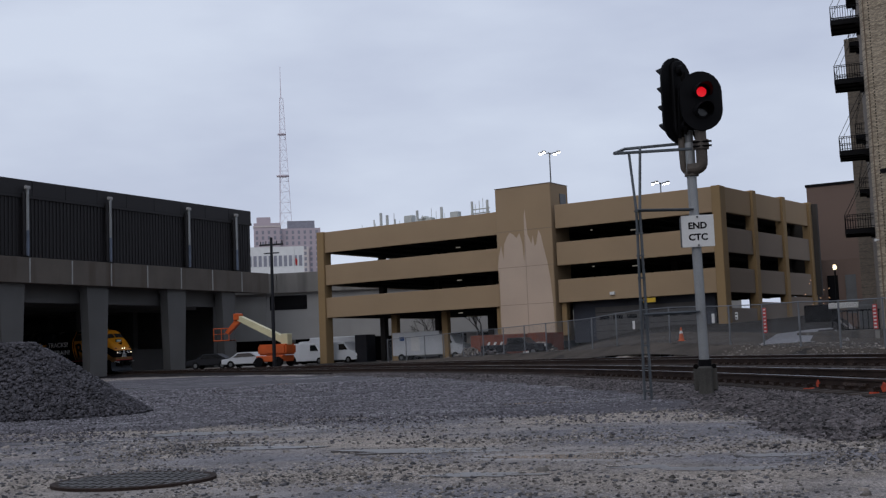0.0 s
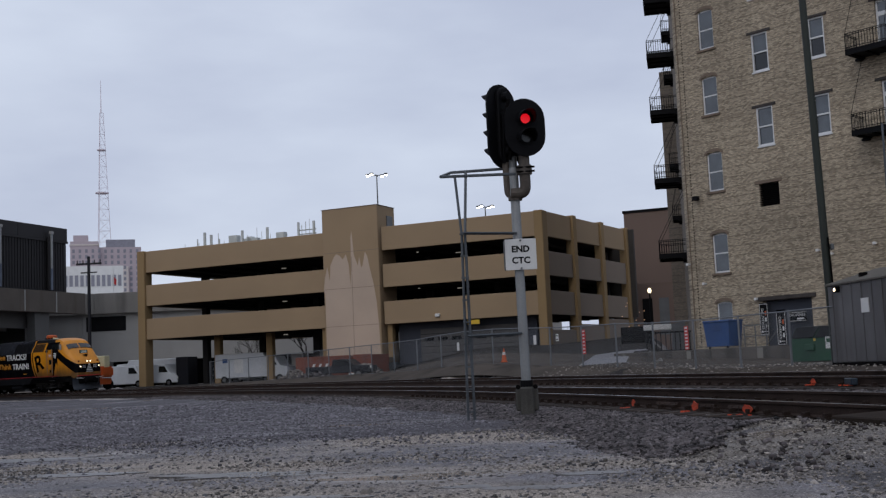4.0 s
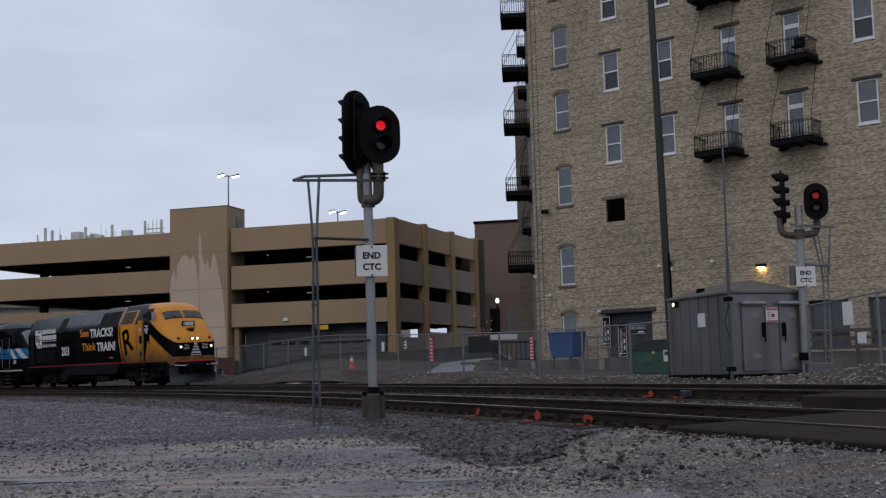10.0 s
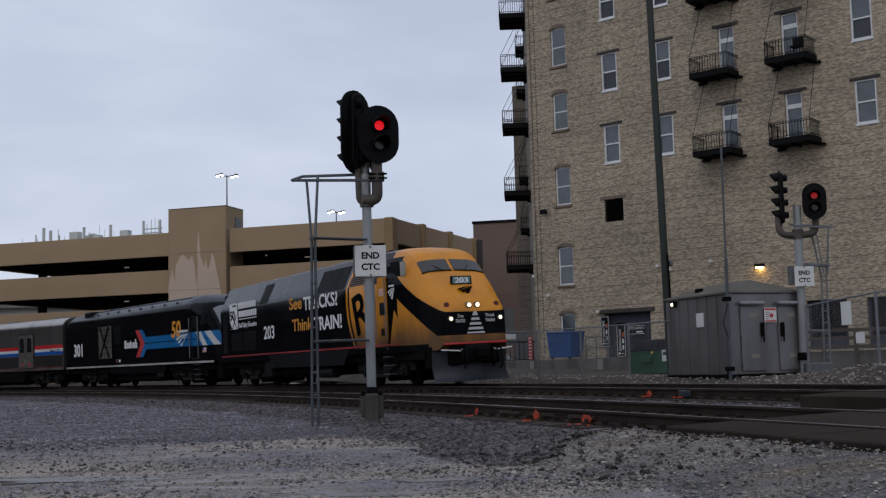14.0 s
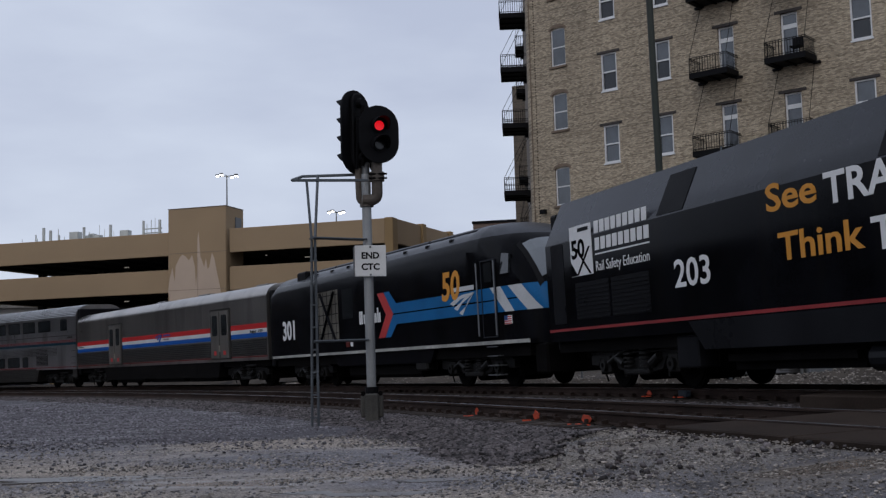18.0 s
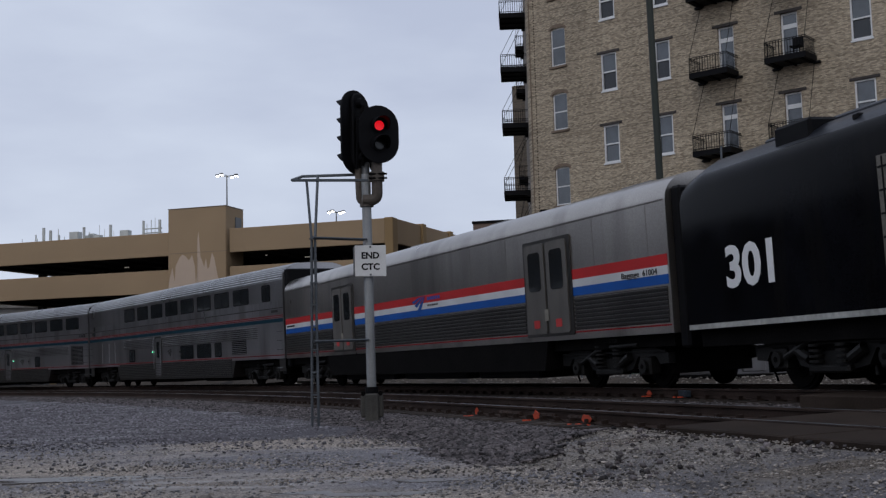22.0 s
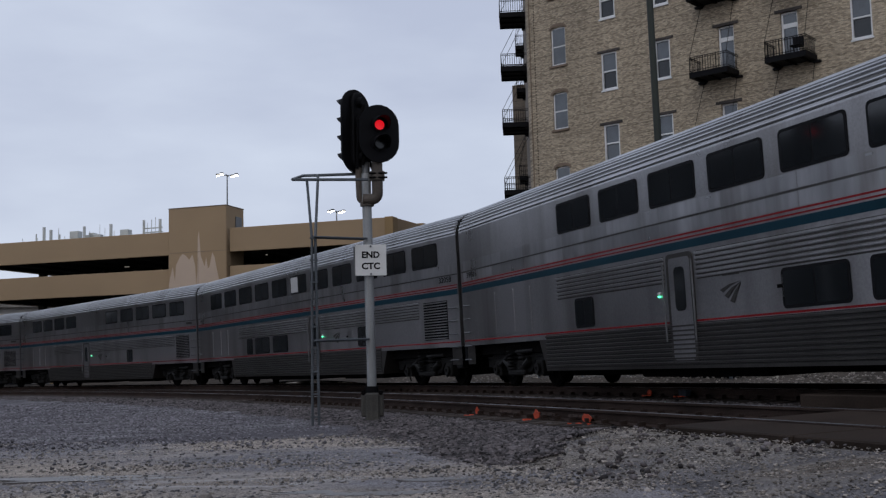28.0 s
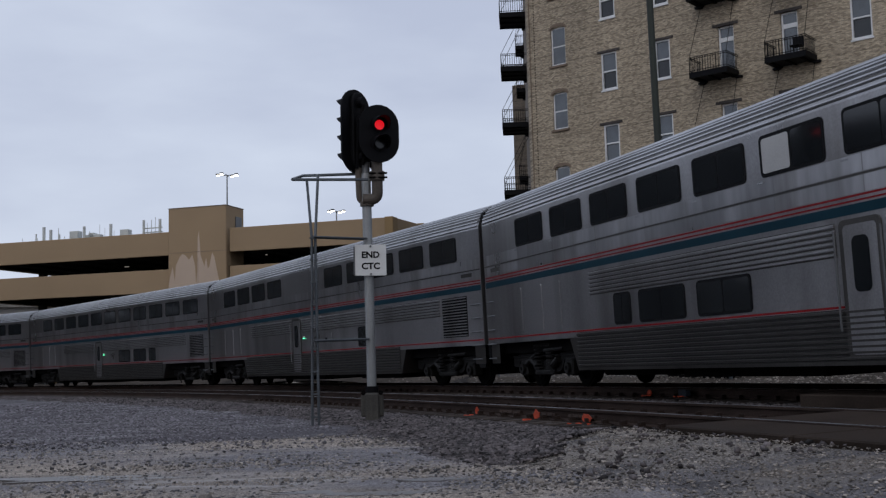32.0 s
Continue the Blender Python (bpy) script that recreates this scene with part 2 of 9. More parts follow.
def rod(bm, a, b, r, n=8, r2=None, mi=0, cap=True):
    a, b = Vector(a), Vector(b)
    r2 = r if r2 is None else r2
    q = (b - a).to_track_quat("Z", "Y")
    ring = [[bm.verts.new(p + q @ Vector((rr * math.cos(2 * math.pi * i / n), rr * math.sin(2 * math.pi * i / n), 0))) for i in range(n)] for p, rr in ((a, r), (b, r2))]
    for i in range(n):
        bm.faces.new((ring[0][i], ring[0][(i + 1) % n], ring[1][(i + 1) % n], ring[1][i])).material_index = mi
    if cap:
        bm.faces.new(ring[0][::-1]).material_index = mi
        bm.faces.new(ring[1]).material_index = mi
    return bm


def rods(*rs):
    bm = bmesh.new()
    for r in rs:
        rod(bm, *r)
    return bm


def prism(bm, pts, y0, y1, mi=0, axis="y"):
    """A polygon in the x, z plane drawn out along y (or in y, z along x, or x, y along z)."""
    def at(p, d):
        return {"y": (p[0], d, p[1]), "x": (d, p[0], p[1]), "z": (p[0], p[1], d)}[axis]
    lo = [bm.verts.new(at(p, y0)) for p in pts]
    hi = [bm.verts.new(at(p, y1)) for p in pts]
    n = len(pts)
    fs = [bm.faces.new(lo[::-1]), bm.faces.new(hi)] + [bm.faces.new((lo[i], lo[(i + 1) % n], hi[(i + 1) % n], hi[i])) for i in range(n)]
    for f in fs:
        f.material_index = mi
    return bm


def slab(pts, y0, y1, axis="y"):
    bm = prism(bmesh.new(), pts, y0, y1, 0, axis)
    bmesh.ops.recalc_face_normals(bm, faces=bm.faces[:])
    return bm


def loft(rings, closed=True, caps=True):
    """Skin over rings of equal length."""
    bm = bmesh.new()
    vs = [[bm.verts.new(p) for p in r] for r in rings]
    n = len(rings[0])
    for a, b in zip(vs, vs[1:]):
        for i in range(n if closed else n - 1):
            j = (i + 1) % n
            bm.faces.new((a[i], a[j], b[j], b[i]))
    if caps and closed:
        bm.faces.new(vs[0][::-1])
        bm.faces.new(vs[-1])
    bmesh.ops.recalc_face_normals(bm, faces=bm.faces[:])
    return bm


def text_mesh(words, size, depth=0.004, width=None, bold=0.0):
    """Letters from the built-in font as a bmesh in the x, y plane, starting at the origin; stretched to width."""
    cu = bpy.data.curves.new("lettering", "FONT")
    cu.body, cu.size, cu.extrude, cu.offset = words, size, depth, bold
    cu.resolution_u = 3
    ob = bpy.data.objects.new("lettering", cu)
    scene.collection.objects.link(ob)
    me = bpy.data.meshes.new_from_object(ob.evaluated_get(bpy.context.evaluated_depsgraph_get()))
    bm = bmesh.new()
    bm.from_mesh(me)
    bpy.data.objects.remove(ob)
    bpy.data.curves.remove(cu)
    bpy.data.meshes.remove(me)
    xs = [v.co.x for v in bm.verts]
    if width and xs:
        lo, hi = min(xs), max(xs)
        for v in bm.verts:
            v.co.x = (v.co.x - lo) * width / (hi - lo)
    return bm


# ---- the railway's line: distance s runs from the crossing away to the viaduct ----
TX, TY, TH, TK, TDK = 7.80885, 16.4794, 0.32046, 0.00503, 0.37514e-4
BANK, GAP, DROP = 1.911, 4.401, -0.164
_g = np.arange(-160, 330, 0.25)
_gc = np.clip(_g, -30, 175)
_h = TH + TK * _gc + TDK * _gc * _gc / 2
_dx, _dy = -np.sin(_h), np.cos(_h)
_X = np.concatenate([[0], np.cumsum((_dx[1:] + _dx[:-1]) * 0.125)])
_Y = np.concatenate([[0], np.cumsum((_dy[1:] + _dy[:-1]) * 0.125)])
_X, _Y = _X - _X[640] + TX, _Y - _Y[640] + TY


def line(s, l=0.0, h=0.0, track=0):
    """The place at s along the line, l metres towards the camera from the far track's centre, h above its rails."""
    x, y, a, b = np.interp(s, _g, _X), np.interp(s, _g, _Y), np.interp(s, _g, _h), radians(BANK)
    ll, z = (l - 0.75) * math.cos(b) + h * math.sin(b) + 0.75, h * math.cos(b) - (l - 0.75) * math.sin(b)
    if track:
        ll, z = ll + GAP, z + DROP
    return Vector((x - math.cos(a) * ll, y - math.sin(a) * ll, z))


def bed_z(l):
    """Height of the ballast at l towards the camera from the far track's centre."""
    return float(np.interp(l, [-5, -3.2, -1.9, 1.6, 2.6, 5.9, 7.6, 9.5], [-0.1, -0.15, -0.16, -0.24, -0.3, -0.42, -0.5, -0.6]))


_LN = np.stack([_X, _Y], 1)[240:1900:4]
_LS = _g[240:1900:4]


def line_coords(x, y):
    """s and l of a point of the plan."""
    d = (_LN[:, 0] - x) ** 2 + (_LN[:, 1] - y) ** 2
    i = int(np.argmin(d))
    a = np.interp(_LS[i], _g, _h)
    return _LS[i], (_LN[i, 0] - x) * math.cos(a) + (_LN[i, 1] - y) * math.sin(a)


BANK_S, BANK_Z = [-20, 8, 11, 13.5, 25, 29, 32, 37, 43, 55, 70, 82], [0.28, 0.28, 0.24, 0.0, 0.0, 0.08, 0.2, 0.32, 0.42, 0.36, 0.2, 0.0]  # the bank under the fence


def ground_z(x, y):
    s, l = line_coords(x, y)
    if l > 4:
        z = float(np.interp(l, [4, 5.9, 7.4, 9.5, 14], [-0.45, -0.45, -0.47, -0.5, -0.52]))
        return z + 0.02 * noise.noise((x * 0.5, y * 0.5, 0))
    if l > -4:
        return -0.5
    r, be = math.hypot(x, y), math.degrees(math.atan2(x, y))
    up = max(0.0, r - 46) * 0.0435
    k = np.clip((be + 12.5) / 8, 0, 1) * np.clip((4.2 - be) / 1.6, 0, 1)
    bank = float(np.interp(s, BANK_S, BANK_Z)) * float(np.interp(-l, [4, 6.3] if s > 20 else [6.2, 7.5], [0, 1]))
    return -0.05 + float(np.interp(-l, [4, 6, 8], [-0.38, 0.05, 0.1])) + max(bank, min(up, 3.6) * float(k * k * (3 - 2 * k)))
# ---- ground: one sheet out to the horizon ----
def grid_sheet(name, xs, ys, fz, material, label, category):
    verts = [(x, y, fz(x, y)) for y in ys for x in xs]
    n = len(xs)
    faces = [(j * n + i, j * n + i + 1, (j + 1) * n + i + 1, (j + 1) * n + i) for j in range(len(ys) - 1) for i in range(n - 1)]
    me = bpy.data.meshes.new(name)
    me.from_pydata(verts, [], faces)
    me.materials.append(material)
    me.polygons.foreach_set("use_smooth", [True] * len(faces))
    return tagged(new(name, me), label, category, kind="structure")


def spread(lo, hi, step, far):
    a = list(np.arange(lo, hi + 0.01, step))
    out, d = [], step
    while lo > -far:
        d *= 1.5
        lo -= d
        out.insert(0, lo)
    d = step
    while hi < far:
        d *= 1.5
        hi += d
        a.append(hi)
    return out + a


clip_me = None
ground = grid_sheet("ground", spread(-75, 30, 1.5, 1500), spread(-12, 120, 1.5, 1500), ground_z, M_LOT, "wet grey gravel and dirt of a railway yard", "ground")


# ---- ballast bed, ties and rails of the two curved tracks ----
def gap_at(s):
    """The near track joins the far one under the viaduct."""
    k = min(1.0, max(0.0, (s - 72) / 42))
    return GAP * (1 - k * k * (3 - 2 * k))


def near(s, l=0.0, h=0.0):
    g = gap_at(s)
    p = line(s, 0.75 + (l - 0.75) + 0.0, h)
    a = np.interp(s, _g, _h)
    return Vector((p.x - math.cos(a) * g, p.y - math.sin(a) * g, p.z + DROP * g / GAP))


def bed_profile():
    return [-5.0, -3.4, -2.2, -1.3, 0, 1.3, 2.1, 3.0, 4.2, 5.5, 6.3, 7.3, 8.6]


BED_L = [-5, -3.4, -1.3, 0, 1.3, 2.1, 3.0, 4.4, 5.7, 6.3, 7.3, 8.6, 9]
BED_Z = [-0.35, -0.22, -0.17, -0.215, -0.25, -0.29, -0.34, -0.385, -0.42, -0.41, -0.45, -0.52, -0.53]
rings = []
for s in np.arange(-60, 150, 1.5):
    ring = []
    for l in bed_profile():
        p = line(s, 0.0, 0.0)
        a = np.interp(s, _g, _h)
        z = float(np.interp(l, BED_L, BED_Z)) - 0.035
        g = 0.02 * noise.noise((s * 0.9, l * 1.3, 3))
        ring.append((p.x - math.cos(a) * l, p.y - math.sin(a) * l, z + g))
    rings.append(ring)
bed = part("ballast_bed", loft(rings, closed=False), M_BALLAST)
tagged(bed, "grey crushed stone ballast under two curved tracks", "ballast", kind="structure")

RAIL_PROFILE = [(-0.075, -0.18), (0.075, -0.18), (0.07, -0.165), (0.012, -0.15), (0.012, -0.045), (0.037, -0.037), (0.037, -0.010), (0.029, 0.0),
                (-0.029, 0.0), (-0.037, -0.010), (-0.037, -0.037), (-0.012, -0.045), (-0.012, -0.15), (-0.07, -0.165)]


def rail(at, side, name, label):
    rr = [[at(s, side * 0.7525 + p[0], p[1]) for p in RAIL_PROFILE] for s in list(np.arange(-60, 150.1, 1.0))]
    bm = loft(rr)
    n = len(RAIL_PROFILE)
    bm.faces.ensure_lookup_table()
    for i, f in enumerate(bm.faces):
        if i < len(bm.faces) - 2 and i % n == 7:
            f.material_index = 1
    return part(name, bm, [M_RAIL, M_RAILTOP], None, "")


for at, nm in ((line, "far"), (near, "near")):
    tr = thing("railway_track", "curved %s railway track with worn shiny rail heads on dark ties" % ("outer" if nm == "far" else "inner"), "railway track", kind="structure")
    for side in (-1, 1):
        r = rail(at, side, "rail", "")
        r.parent = tr
    tie_me = None
    lo, hi = (-40, 20) if nm == "near" else (-40, 12)
    for i, s in enumerate(np.arange(-34, 134, 0.55)):
        if nm == "near" and s > 80:
            break
        p, q = at(s, -1.3, -0.185), at(s, 1.3, -0.185)
        mid, d = (p + q) / 2, (q - p)
        if tie_me is None:
            tie = part("tie", bbox(-1.3, 1.3, -0.115, 0.115, -0.17, 0.0, 0.012), M_TIE, tr)
            tie_me = tie.data
        else:
            tie = new("tie", tie_me)
            tie.parent = tr
        yaw = math.atan2(d.y, d.x) + random.uniform(-0.012, 0.012)
        tie.matrix_basis = Matrix.LocRotScale(mid, Euler((0, -math.asin(d.z / d.length), yaw)), None)
        if -2 < s < 24:
            for l in (-0.75, 0.75):
                if clip_me is None:
                    bm = boxes((-0.2, 0.2, -0.1, 0.1, 0.0, 0.016))
                    for dx in (-0.11, 0.11):
                        box(bm, dx - 0.045, dx + 0.045, -0.035, 0.035, 0.016, 0.07)
                        rod(bm, (dx * 1.5, 0.06, 0.016), (dx * 1.5, 0.06, 0.06), 0.016, 6)
                    pl = part("tie_plate", bm, M_RAIL, tr)
                    clip_me = pl.data
                else:
                    pl = new("tie_plate", clip_me)
                    pl.parent = tr
                pl.matrix_basis = tie.matrix_basis @ Matrix.Translation((l, 0, 0.001))
# ---- parking garage ----
GA, GC, GE = Vector((-40.31, 99.76, 0)), Vector((-3.5, 88.0, 0)), Vector((3.34, 105.0, 0))
G_LEN = (GC - GA).length


def frame_of(a, b):
    d = (b - a).normalized()
    n = Vector((-d.y, d.x, 0))
    return Matrix(((d.x, n.x, 0, a.x), (d.y, n.y, 0, a.y), (0, 0, 1, a.z), (0, 0, 0, 1)))


GF = frame_of(GA, GC)
garage = thing("parking_garage", "tan concrete parking garage with open decks and a stair tower", "parking garage", GF)
BANDS = [(10.3, 12.22), (7.28, 9.15), (4.27, 6.12)]
for z0, z1 in BANDS:
    part("spandrel", bbox(0.4, 19.3, -0.12, 0.18, z0, z1), M_TAN, garage)
    part("spandrel", bbox(24.7, 38.0, -0.12, 0.18, z0, z1), M_TAN, garage)
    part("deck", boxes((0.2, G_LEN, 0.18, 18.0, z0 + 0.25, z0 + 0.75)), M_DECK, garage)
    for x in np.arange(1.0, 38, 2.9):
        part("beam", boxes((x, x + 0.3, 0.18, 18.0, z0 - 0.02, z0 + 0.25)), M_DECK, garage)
    part("spandrel", bbox(0.2, 9.0, 18.0, 18.3, z0, z1), M_TAN, garage)
    part("spandrel", bbox(-0.1, 0.2, 0.5, 18.0, z0, z1), M_TAN, garage)
for i, (x0, x1) in enumerate(((-0.3, 0.5), (5.95, 6.6), (11.5, 12.15), (18.6, 19.3), (24.75, 25.2), (38.05, 38.75))):
    top = (12.25, 4.3, 4.3, 4.3, 4.3, 12.25)[i]
    out = -0.35 if i in (0, 5) else 0.2
    dy = 2.2 if i in (1, 2) else 0.0
    part("column", bbox(x0, x1, out + dy, 0.75 + dy, 0.0 if x0 < 20 else 1.6, top, 0.04), M_TAN2, garage)
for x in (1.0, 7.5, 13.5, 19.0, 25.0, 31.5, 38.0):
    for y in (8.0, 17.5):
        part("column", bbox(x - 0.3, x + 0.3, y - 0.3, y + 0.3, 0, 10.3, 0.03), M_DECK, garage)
# Wall added so that no sky shows through the open decks.
part("sky_block_wall", boxes((9.0, G_LEN + 2, 18.0, 18.3, 4.3, 12.2)), M_DECK, garage)
# stair tower with the paint gone in a tall pale patch
part("stair_tower", bbox(19.3, 24.55, -0.45, 2.6, 1.2, 14.05, 0.05), M_TAN, garage, "tan stair tower with peeled paint")
random.seed(11)
tops = [(19.42, 4.3), (19.42, 7.0), (19.3, 7.4), (19.45, 8.4), (19.7, 9.3), (19.9, 8.1), (20.0, 9.4), (20.35, 10.05), (20.6, 10.3), (20.9, 10.15), (21.2, 9.8), (21.5, 10.2), (21.75, 9.3), (21.85, 7.6),
        (21.95, 8.8), (22.0, 11.6), (22.1, 12.1), (22.25, 10.1), (22.6, 9.2), (22.75, 9.9), (22.9, 9.0), (23.05, 9.2), (23.3, 10.3), (23.5, 9.9), (23.7, 8.9), (24.0, 7.6), (24.2, 6.3), (24.35, 4.4), (24.45, 1.4)]
part("peeled_patch", slab([(19.4, 1.4)] + tops, -0.458, -0.445), M_PATCH, garage, "bare pale concrete where paint peeled off")
for z in (4.3, 7.4, 10.4):
    part("panel_joint", boxes((19.35, 24.65, -0.466, -0.44, z, z + 0.03)), M_GREYP, garage)
part("panel_joint", boxes((22.0, 22.03, -0.466, -0.44, 1.4, 10)), M_GREYP, garage)
part("tower_cap", bbox(19.27, 24.58, -0.48, 2.63, 14.05, 14.1, 0.01), M_GREYP, garage)
part("roof_door", bbox(24.55, 24.63, 1.1, 2.1, 11.4, 13.3, 0.02), M_STEEL, garage)
# right-hand face
side = part("side_face", boxes((0, 0.01, 0, 0.01, 0, 0.01)), M_TAN, garage)
GS = GF.inverted() @ frame_of(GC, GE)
side.matrix_basis = GS
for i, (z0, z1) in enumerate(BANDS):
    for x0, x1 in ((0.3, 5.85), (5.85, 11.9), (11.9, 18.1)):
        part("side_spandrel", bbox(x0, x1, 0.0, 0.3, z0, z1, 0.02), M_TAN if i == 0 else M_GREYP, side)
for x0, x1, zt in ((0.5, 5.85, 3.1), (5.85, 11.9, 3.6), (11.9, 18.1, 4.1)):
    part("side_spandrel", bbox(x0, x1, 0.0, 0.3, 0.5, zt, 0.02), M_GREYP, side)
for x in (5.85, 11.9, 17.9):
    part("side_column", bbox(x - 0.35, x + 0.35, -0.2, 0.5, 0.5, 12.35, 0.03), M_TAN2, side)
# ground floor: dark wall with roll-up doors under the right-hand decks
M_NAVY = mat("dark_blue_grey_wall", (0.035, 0.04, 0.055), 0.7, var=0.12)
M_DOORM = mat("grey_rollup_door", (0.075, 0.072, 0.072), 0.6, var=0.1)
part("ground_wall", boxes((25.3, 37.3, 1.2, 1.4, 1.0, 4.5)), M_NAVY, garage)
for x in (27.3, 31.9):
    dr = part("rollup_door", bbox(x, x + 4.1, 1.1, 1.2, 1.2, 3.75, 0.01), M_DOORM, garage, "grey roll-up door with a row of small windows")
    for k in range(3):
        part("door_window", bbox(x + 0.35 + k * 1.2, x + 1.2 + k * 1.2, 1.07, 1.1, 2.75, 3.05, 0.01), M_BLACK, dr)
    for k in range(4):
        part("door_rib", boxes((x + 0.02, x + 4.08, 1.08, 1.1, 1.8 + k * 0.5, 1.83 + k * 0.5)), M_BLACK, dr)
part("clearance_sign", bbox(32.0, 33.0, 0.0, 0.05, 3.85, 4.2, 0.01), M_YELLOW, garage, "yellow clearance sign")
part("wall_lamp", bbox(29.3, 29.7, -0.3, -0.1, 4.6, 4.85, 0.03), M_WHITE, garage)
M_TUBE = mat("lit_ceiling_lamp", (0.8, 0.8, 0.75), 0.5, var=0.0, bump=0, emit=(1.0, 0.93, 0.8), emit_strength=0.15)
for z0, z1 in BANDS:
    for x, y in ((11.0, 6.0), (15.5, 14.0), (28.5, 6.0), (33.5, 13.0), (26.3, 3.0)):
        part("ceiling_lamp", bbox(x, x + (0.45 if y > 4 else 0.15), y, y + 0.1, z0 - 0.1, z0 - 0.02, 0.01), M_TUBE, garage)
# antennas along the roof
M_ANT = mat("pale_antenna", (0.5, 0.52, 0.5), 0.6, var=0.1)
for x, h, w in ((3.7, 0.55, 0.04), (5.1, 0.9, 0.12), (5.25, 0.5, 0.05), (5.9, 1.5, 0.26), (6.6, 1.2, 0.26), (7.38, 1.3, 0.06), (7.45, 0.7, 0.2), (8.0, 0.5, 0.05), (9.3, 0.7, 0.06), (9.96, 1.3, 0.24), (10.5, 0.8, 0.05), (11.5, 1.4, 0.04),
                (12.0, 1.0, 0.04), (12.59, 1.35, 0.26), (12.9, 0.7, 0.04), (15.79, 1.5, 0.22), (16.12, 1.2, 0.05), (16.53, 1.5, 0.06), (16.9, 1.7, 0.04), (17.34, 1.5, 0.24)):
    part("antenna", rods(((x, 1.5, 11.0), (x, 1.5, 12.25 + h * 0.9), w / 2, 8)), M_ANT, garage)
for x, w, h in ((8.4, 0.9, 0.75), (9.9, 1.5, 0.35), (10.3, 0.5, 0.5), (13.4, 0.8, 0.6)):
    part("antenna_box", bbox(x, x + w, 1.6, 2.2, 11.5, 12.35 + h, 0.02), M_ANT, garage)
part("antenna_frame", rods(((15.7, 1.6, 12.9), (17.5, 1.6, 12.9), 0.05), ((15.7, 1.6, 12.55), (17.5, 1.6, 12.55), 0.05)), M_ANT, garage)

# roof lamp posts, lit
M_LAMPON = mat("lit_floodlight", (0.9, 0.9, 0.85), 0.4, var=0, bump=0, emit=(1.0, 0.94, 0.82), emit_strength=9.0)


def deck_lamp(x, y, z0, z1, k=1.0):
    p = GF @ Vector((x, y, z0))
    t = thing("lamp_post", "steel lamp post with four lit floodlights on the roof deck", "lamp post", Matrix.Translation(p), group="roof deck lamps")
    h = z1 - z0
    part("pole", rods(((0, 0, 0), (0, 0, h), 0.08, 8, 0.05)), M_STEEL, t)
    part("crossarm", rods(((-0.8 * k, 0, h), (0.8 * k, 0, h), 0.035), ((0, -0.6, h), (0, 0.6, h), 0.035)), M_STEEL, t)
    for dx, dy in ((-0.8, 0), (0.8, 0), (-0.35, -0.6), (0.35, 0.6)):
        head = part("lamp_head", bbox(dx * k - 0.16, dx * k + 0.16, dy - 0.15, dy + 0.15, h + 0.02, h + 0.16, 0.03), M_STEEL, t)
        part("lens", bbox(dx * k - 0.12, dx * k + 0.12, dy - 0.12, dy + 0.12, h - 0.06, h + 0.02, 0.01), M_LAMPON, head)
    return t


deck_lamp(21.75, 5.0, 11.0, 17.5)
deck_lamp(28.9, 12.0, 11.0, 14.75, 0.8)

# brown stucco block beyond the garage
annex = thing("stucco_building", "plain brown stucco building with a dark roof edge", "building", frame_of(Vector((3.0, 116.0, 0)), Vector((9.5, 114.5, 0))))
part("wall", boxes((0.5, 14, 0, 12, 1.0, 15.1)), M_TANWALL, annex)
part("roof_edge", boxes((0.4, 14.1, -0.1, 12, 15.1, 15.35)), M_BLACK, annex)
# ---- six-storey cream brick building ----
BA, BB = Vector((5.0, 59.9, 0)), Vector((18.48, 48.6, 0))
BF = frame_of(BA, BB)
B_LEN, B_TOP = 40.0, 25.0


